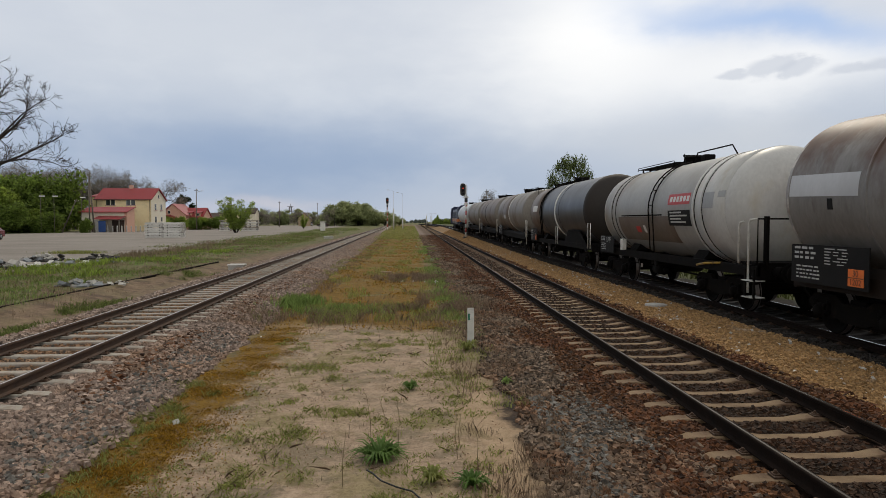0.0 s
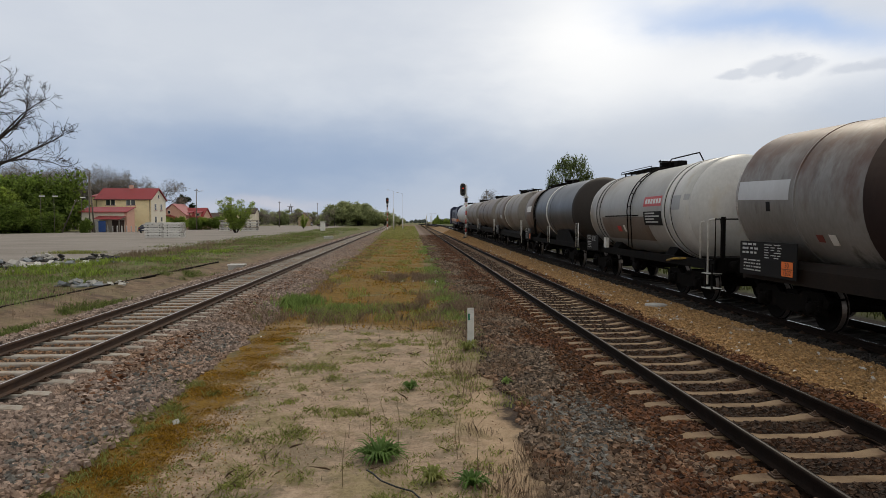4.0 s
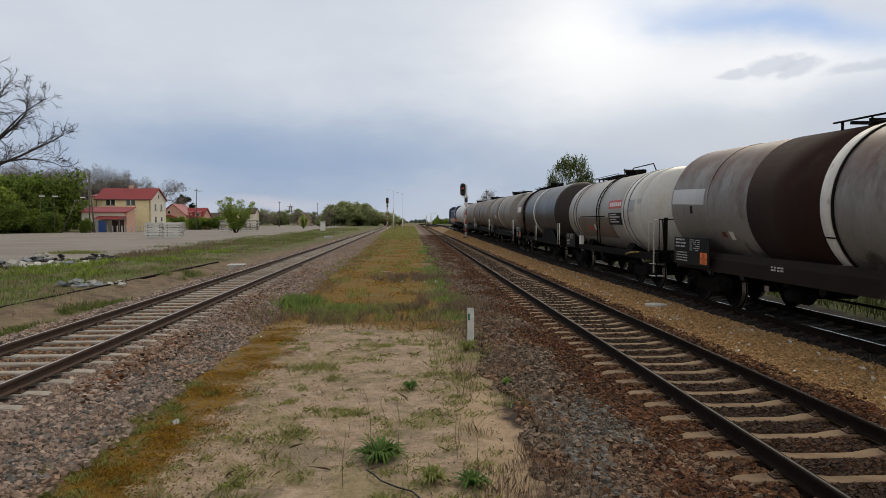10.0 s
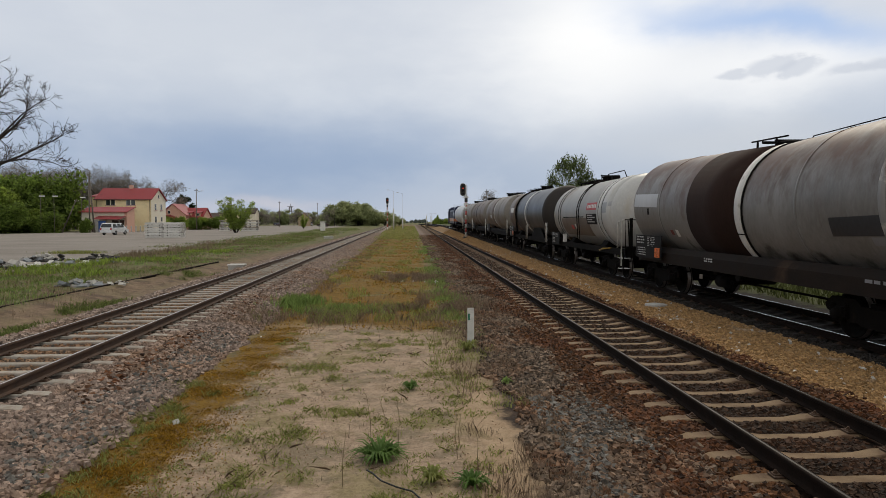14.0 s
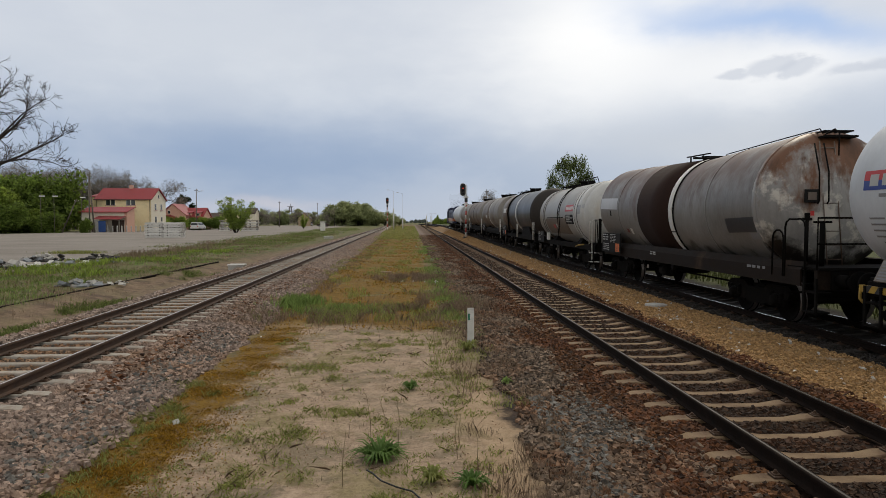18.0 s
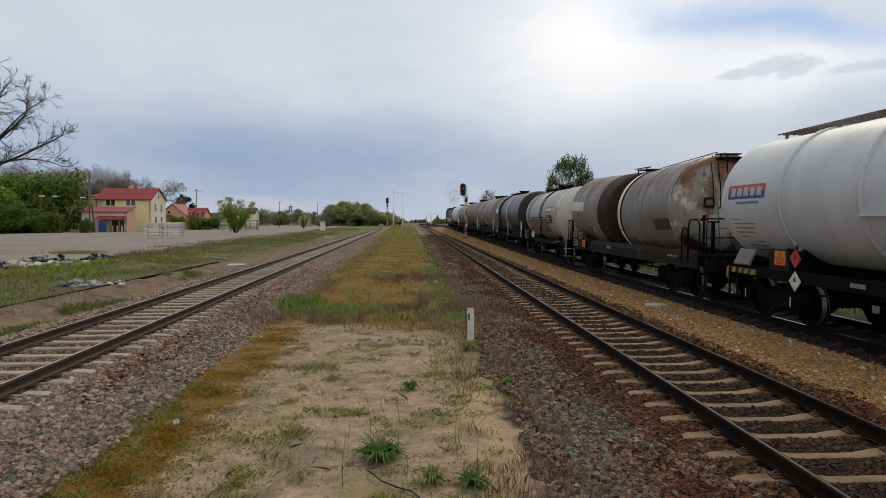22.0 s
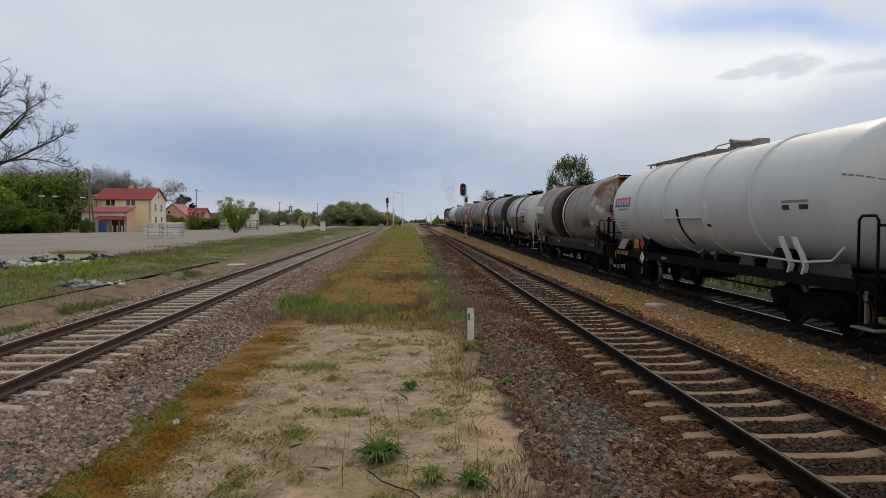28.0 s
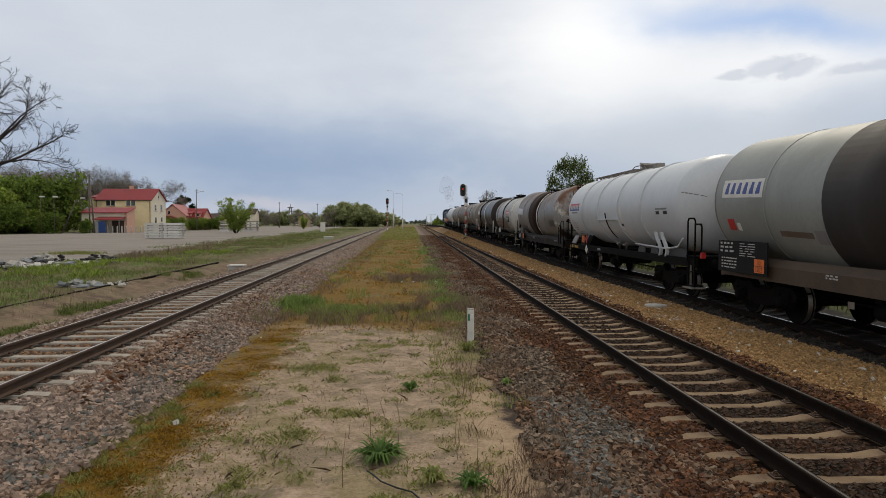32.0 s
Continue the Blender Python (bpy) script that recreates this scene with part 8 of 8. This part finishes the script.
pole(-67.6, 140, 12.3, "wooden pole with a strut before the house", 0, False, 0.17, 1.0)
pole(-58.5, 180, 11.2, "grey pole with a street lamp arm", 0, True)
pole(-71.6, 136.5, 6.9, "leaning wooden post among the shrubs", 3.2)
for k, (x, y, h) in enumerate(((-54.3, 270, 10.5), (-49.5, 345, 12.0), (17.3, 150, 9.7))):
    pole(x, y, h, "thin distant wooden utility pole")
for x, y in ((-73.1, 132), (-70.8, 132.5), (-68.7, 139)):
    t = empty("street_lamp", pose(x, y, 0))
    tagged(t, "thin street lamp with a white lantern among the trees", "street lamp", "street lamps by the yard")
    part("pole", Build().cyl((0, 0, -0.1), (0, 0, 7.9), 0.045, 8, 0.035), WOOD, t)
    part("lantern", Build().box(-0.2, 0.75, -0.2, 0.2, 7.2, 7.42, 0.03), FRAME_W, t)


def lattice_tower():
    t = empty("lattice_tower", pose(-83, 450, -2.5))
    tagged(t, "distant grey steel lattice tower", "tower")
    h = 15.0
    for sx in (-1, 1):
        for sy in (-1, 1):
            part("leg", Build().cyl((sx * 1.5, sy * 1.5, 0), (sx * 0.7, sy * 0.7, h), 0.16, 6), WOOD, t)
    for k in range(7):
        z, w0 = h * k / 7, 1.5 - 0.8 * k / 7
        for s in (-1, 1):
            part("brace", Build().pipe([(-w0, s * w0, z), (w0 - 0.1, s * w0, z + h / 7)], 0.09), WOOD, t)
    part("platform", Build().box(-1.8, 1.8, -1.8, 1.8, h - 0.4, h, 0.05), WOOD, t)
    part("mast", Build().cyl((0, 0, h), (0, 0, h + 2.0), 0.15, 6), WOOD, t)


lattice_tower()


def far_woods():
    """Low hazy woods that close the horizon."""
    rng = np.random.default_rng(4)
    c, r = [], []
    for k in range(420):
        x = rng.uniform(-900, 900)
        y = rng.uniform(760, 980)
        hgt = rng.uniform(3, 7) if abs(x) > 60 else rng.uniform(2, 4)
        for j in range(3):
            c.append((x + rng.normal(0, 3), y, hgt * (0.3 + 0.3 * j)))
            r.append(hgt * 0.7)
    me = quads_mesh("far_woods", leaf_cloud(rng, c, r, 16, 1.5), leaf_mat("far_wood_leaves", (0.10, 0.12, 0.10), (0.16, 0.18, 0.15), 0.2))
    tagged(new("far_woods", me), "low distant woods along the horizon", "woods", kind="stuff")


far_woods()

# ---- cars ----
TYRE = material("black_tyre", (0.012, 0.012, 0.012), (0.03, 0.03, 0.03), 10, 0.9, 0, 0.1, 60)
CAR_GLASS = plain("dark_car_glass", (0.02, 0.024, 0.028), 0.06)
RIM = plain("alloy_rim", (0.35, 0.35, 0.36), 0.35, 0.8)
CHROME_LAMP, TAIL_LAMP = plain("clear_headlight", (0.6, 0.62, 0.65), 0.1), plain("red_tail_lamp", (0.35, 0.02, 0.02), 0.2)


def car(name, label, paint_mat, van=False):
    """A car that points along +y: shell, glasshouse, windows, lamps and four wheels."""
    t = empty(name)
    tagged(t, label, "car", "cars on the yard")
    ln, w = (2.35, 0.9) if van else (2.2, 0.86)
    low = [(-ln, 0.35), (-ln, 0.80), (-ln + 0.08, 0.98), (ln - 0.9, 0.98), (ln - 0.12, 0.78), (ln, 0.60), (ln, 0.32)]
    b = Build()
    secs = []
    for x, k in ((-w, 0.94), (-w * 0.97, 1.0), (w * 0.97, 1.0), (w, 0.94)):
        secs.append([(x, y, 0.62 + (z - 0.62) * k) for y, z in low])
    n = len(low)
    b.add([p for s in secs for p in s], [(i * n + j, i * n + (j + 1) % n, i * n + n + (j + 1) % n, i * n + n + j) for i in range(3) for j in range(n)] + [tuple(range(n)), tuple(range(4 * n - 1, 3 * n - 1, -1))])
    part("body", b, paint_mat, t)
    if van:
        top = [(-ln + 0.05, 0.98), (-ln + 0.28, 1.62), (-ln + 0.5, 1.72), (0.45, 1.70), (0.75, 1.60), (1.65, 0.98)]
    else:
        top = [(-1.95, 0.98), (-1.35, 1.36), (-1.0, 1.42), (0.15, 1.41), (0.4, 1.34), (1.2, 0.98)]
    n = len(top)
    v = [(x * (1 if z < 1.1 else 0.82), y, z) for x in (-w * 0.97, w * 0.97) for y, z in top]
    part("cabin", Build().add(v, [tuple(range(n)), tuple(range(2 * n - 1, n - 1, -1))] + [(i, (i + 1) % n, n + (i + 1) % n, n + i) for i in range(n)]), paint_mat, t)
    hi = 1.6 if van else 1.34
    for s in (-1, 1):
        for y0, y1 in (((-1.95, -0.9), (-0.82, 0.2), (0.28, 1.0)) if van else ((-1.35, -0.55), (-0.48, 0.5))):
            xb, xt = s * (w * 0.955), s * (w * 0.835)
            d = s * 0.012
            v = [(xb + d, y0, 1.06), (xb + d, y1 + 0.1, 1.06), (xt + d, y1 - 0.12, hi - 0.05), (xt + d, y0 + 0.1, hi - 0.05)]
            part("side_window", Build().add(v + [(p[0] - s * 0.03, p[1], p[2]) for p in v], [(0, 1, 2, 3), (7, 6, 5, 4), (0, 4, 5, 1), (1, 5, 6, 2), (2, 6, 7, 3), (3, 7, 4, 0)]), CAR_GLASS, t)
    (ya, za), (yb, zb) = top[0], top[1]
    for (ya, za), (yb, zb), nm, e in ((top[0], top[1], "rear_window", -0.012), (top[-1], top[-2], "windscreen", 0.012)):
        f0, f1 = 0.16, 0.92
        v = []
        for f, k in ((f0, 0.86), (f1, 0.74)):
            y, z = ya + (yb - ya) * f, za + (zb - za) * f
            v += [(-w * k, y + e, z + 0.012), (w * k, y + e, z + 0.012)]
        v = [v[0], v[1], v[3], v[2]]
        part(nm, Build().add(v + [(p[0], p[1] - e * 3, p[2] - 0.03) for p in v], [(0, 1, 2, 3), (7, 6, 5, 4), (0, 4, 5, 1), (1, 5, 6, 2), (2, 6, 7, 3), (3, 7, 4, 0)]), CAR_GLASS, t)
    for s in (-1, 1):
        part("tail_lamp", Build().box(s * w * 0.82 - 0.11, s * w * 0.82 + 0.11, -ln - 0.015, -ln + 0.05, 0.72, 1.0 if van else 0.84, 0.01), TAIL_LAMP, t)
        part("headlight", Build().box(s * w * 0.78 - 0.16, s * w * 0.78 + 0.16, ln - 0.16, ln - 0.02, 0.60, 0.74, 0.02), CHROME_LAMP, t)
    part("number_plate", Build().box(-0.26, 0.26, -ln - 0.012, -ln + 0.02, 0.55, 0.66), FRAME_W, t, "blank pale plate")
    part("bumper", Build().box(-w * 0.98, w * 0.98, -ln - 0.05, -ln + 0.1, 0.32, 0.52, 0.03), paint_mat, t)
    for sx in (-1, 1):
        for sy in (-1.32, 1.32):
            o = part("wheel", Build().lathe([(-0.1, 0.18), (-0.1, 0.30), (-0.07, 0.32), (0.07, 0.32), (0.1, 0.30), (0.1, 0.18)], "x", 20), TYRE, t)
            o.location = (sx * (w - 0.08), sy, 0.32)
            part("rim", Build().lathe([(-0.085, 0.0), (-0.095, 0.1), (-0.085, 0.19), (0.085, 0.19), (0.095, 0.1), (0.085, 0)], "x", 14), RIM, o)
    for piece in t.children_recursive:
        piece.data.transform(Matrix.Scale(1.2, 4))
        piece.location *= 1.2
    return t


def car_paint(name, c, rough=0.25):
    m = material(name, tuple(x * 0.92 for x in c), c, 2, rough, 0, 0.0, 20, spec=0.4)
    m.node_tree.nodes["Principled BSDF"].inputs["Coat Weight"].default_value = 0.15
    return m


WHITE_VAN = car("van", "white people carrier driving across the yard", car_paint("white_car_paint", (0.62, 0.63, 0.64)), True)
NAVY_CAR = car("car", "dark navy hatchback driving across the yard", car_paint("navy_car_paint", (0.012, 0.016, 0.035)))
RED_CAR = car("car", "dark red saloon leaving across the yard", car_paint("dark_red_car_paint", (0.14, 0.015, 0.02)))
PARKED = car("van", "white van parked at the far end of the yard", car_paint("white_van_paint", (0.58, 0.60, 0.62)), True)
PARKED.matrix_basis = pose(-51.5, 328, 0, 0, 0, 35)
PARKED2 = car("car", "dark car parked beside the yard bush", car_paint("brown_car_paint", (0.06, 0.035, 0.03)))
PARKED2.matrix_basis = pose(-39.5, 292, 0, 0, 0, 80)


# ---- exhaust of the locomotive ----
def smoke_material():
    m = bpy.data.materials.new("thin_brown_smoke")
    m.use_nodes = True
    nt = m.node_tree
    nt.nodes.clear()
    N, L = nt.nodes.new, nt.links.new
    d, t, x, o = N("ShaderNodeBsdfDiffuse"), N("ShaderNodeBsdfTransparent"), N("ShaderNodeMixShader"), N("ShaderNodeOutputMaterial")
    d.inputs[0].default_value = (0.10, 0.075, 0.065, 1)
    x.inputs[0].default_value = 0.03
    L(t.outputs[0], x.inputs[1])
    L(d.outputs[0], x.inputs[2])
    L(x.outputs[0], o.inputs[0])
    return m


SMOKE = []
SMOKE_M = smoke_material()
for k in range(4):
    rng = np.random.default_rng(60 + k)
    b = Build()
    for j in range(1):
        c, r = rng.normal(0, 0.1, 3), 0.5 + 0.36 * k
        v, f, n, m = [], [], 16, 9
        for p in range(m + 1):
            for q in range(n):
                d = Vector((math.sin(math.pi * p / m) * math.cos(6.2832 * q / n), math.sin(math.pi * p / m) * math.sin(6.2832 * q / n), math.cos(math.pi * p / m)))
                d *= r * (1 + 0.75 * noise.noise(d * 1.7 + Vector((k, j, 0))))
                v.append((c[0] + d.x, c[1] + d.y, c[2] + d.z * 1.15))
        f = [(p * n + q, p * n + (q + 1) % n, p * n + n + (q + 1) % n, p * n + n + q) for p in range(m) for q in range(n)]
        b.add(v, f, True)
    me = b.mesh("smoke_puff")
    me.materials.append(SMOKE_M)
    o = tagged(new("smoke_puff", me), "thin brown puff of diesel exhaust over the locomotive", "smoke", "puffs of exhaust")
    SMOKE.append(o)


# ---- what moves ----
def on_track(x, y, z):
    """A vehicle's pose with its two bogies on the climbing track."""
    a, b = ramp(y - 5), ramp(y + 5)
    return pose(x, y, z + (a + b) / 2, math.degrees(math.atan((b - a) / 10)))


def motions():
    times = [k * 1.0 for k in range(33)]
    for thing, x, y, z in MOVERS:
        walk(thing, [(t, on_track(x, y + run(t), z)) for t in times])
    total = run(32)
    turn_rows, k, t = [], 0, 0.0
    while t < 32:
        turn_rows.append((t, math.degrees(run(t) / 0.46)))
        while t < 32 and math.degrees(run(t) / 0.46) < turn_rows[-1][1] + 75:
            t += 1 / 30
    turn_rows.append((32.0, math.degrees(total / 0.46)))
    for wheel, x, y, z in WHEELS:
        walk(wheel, [(t, pose(x, y, z, -a)) for t, a in turn_rows])

    # cars: seconds and the place of the car on the yard
    drive(WHITE_VAN, [(0, -41, -58), (9.5, -47.3, 63), (10.5, -48.1, 75.5), (11, -48.7, 80), (11.5, -49.1, 85), (12, -50.1, 91.6), (12.5, -50.6, 97.5), (13, -51.1, 104), (13.5, -51.4, 109.6), (14, -51.8, 116), (14.5, -52.2, 122.3),
                      (16.5, -55.4, 152), (18, -57.5, 178), (19, -59.6, 198), (20, -61.0, 214), (22.5, -63, 246), (25.5, -65.5, 288), (28, -68, 346), (29, -68.5, 361), (32, -69, 399)])
    drive(NAVY_CAR, [(0, -38.8, 57), (0.5, -40.8, 67.5), (1, -43.3, 78.5), (1.5, -46.5, 89.5), (2, -49.2, 100), (3, -52.0, 117.5), (4.5, -54.8, 146), (6, -57.5, 173.5), (8, -60, 202), (10.5, -63, 254), (13, -66, 308), (14.5, -67, 336), (16.5, -69, 399), (20, -70, 470), (32, -80, 760)])
    drive(RED_CAR, [(0, -53.6, 84.5), (0.5, -51.5, 77), (1, -49.5, 69), (2, -47, 54), (8, -44, -60), (32, -44, -380)])
    # exhaust puffs rise from the stack in turn and drift back and away
    for k, puff in enumerate(SMOKE):
        rows = []
        for t in range(0, 33, 2):
            age = 2.0 * k + 0.35 * math.sin(t * 0.8 + k)
            strength = min(1, max(0, (t - 15) / 10))
            rows.append((t, pose(TRAIN_X - 0.5 * k * strength, 117.5 + run(t) - 1.5 * k, 3.0 + ramp(117.5 + run(t)) + strength * (1.7 + 0.85 * age), 0, 0, 4 * t * (k % 3 - 1))))
        walk(puff, rows)


def drive(thing, points):
    """Key a car through its places, headed along its way."""
    rows, turn = [], 0.0
    for k, (t, x, y) in enumerate(points):
        a, b = points[max(0, k - 1)], points[min(len(points) - 1, k + 1)]
        turn = math.degrees(math.atan2(-(b[1] - a[1]), b[2] - a[2]))
        rows.append((t, pose(x, y, 0.006, 0, 0, turn - 8)))
    walk(thing, rows)


motions()
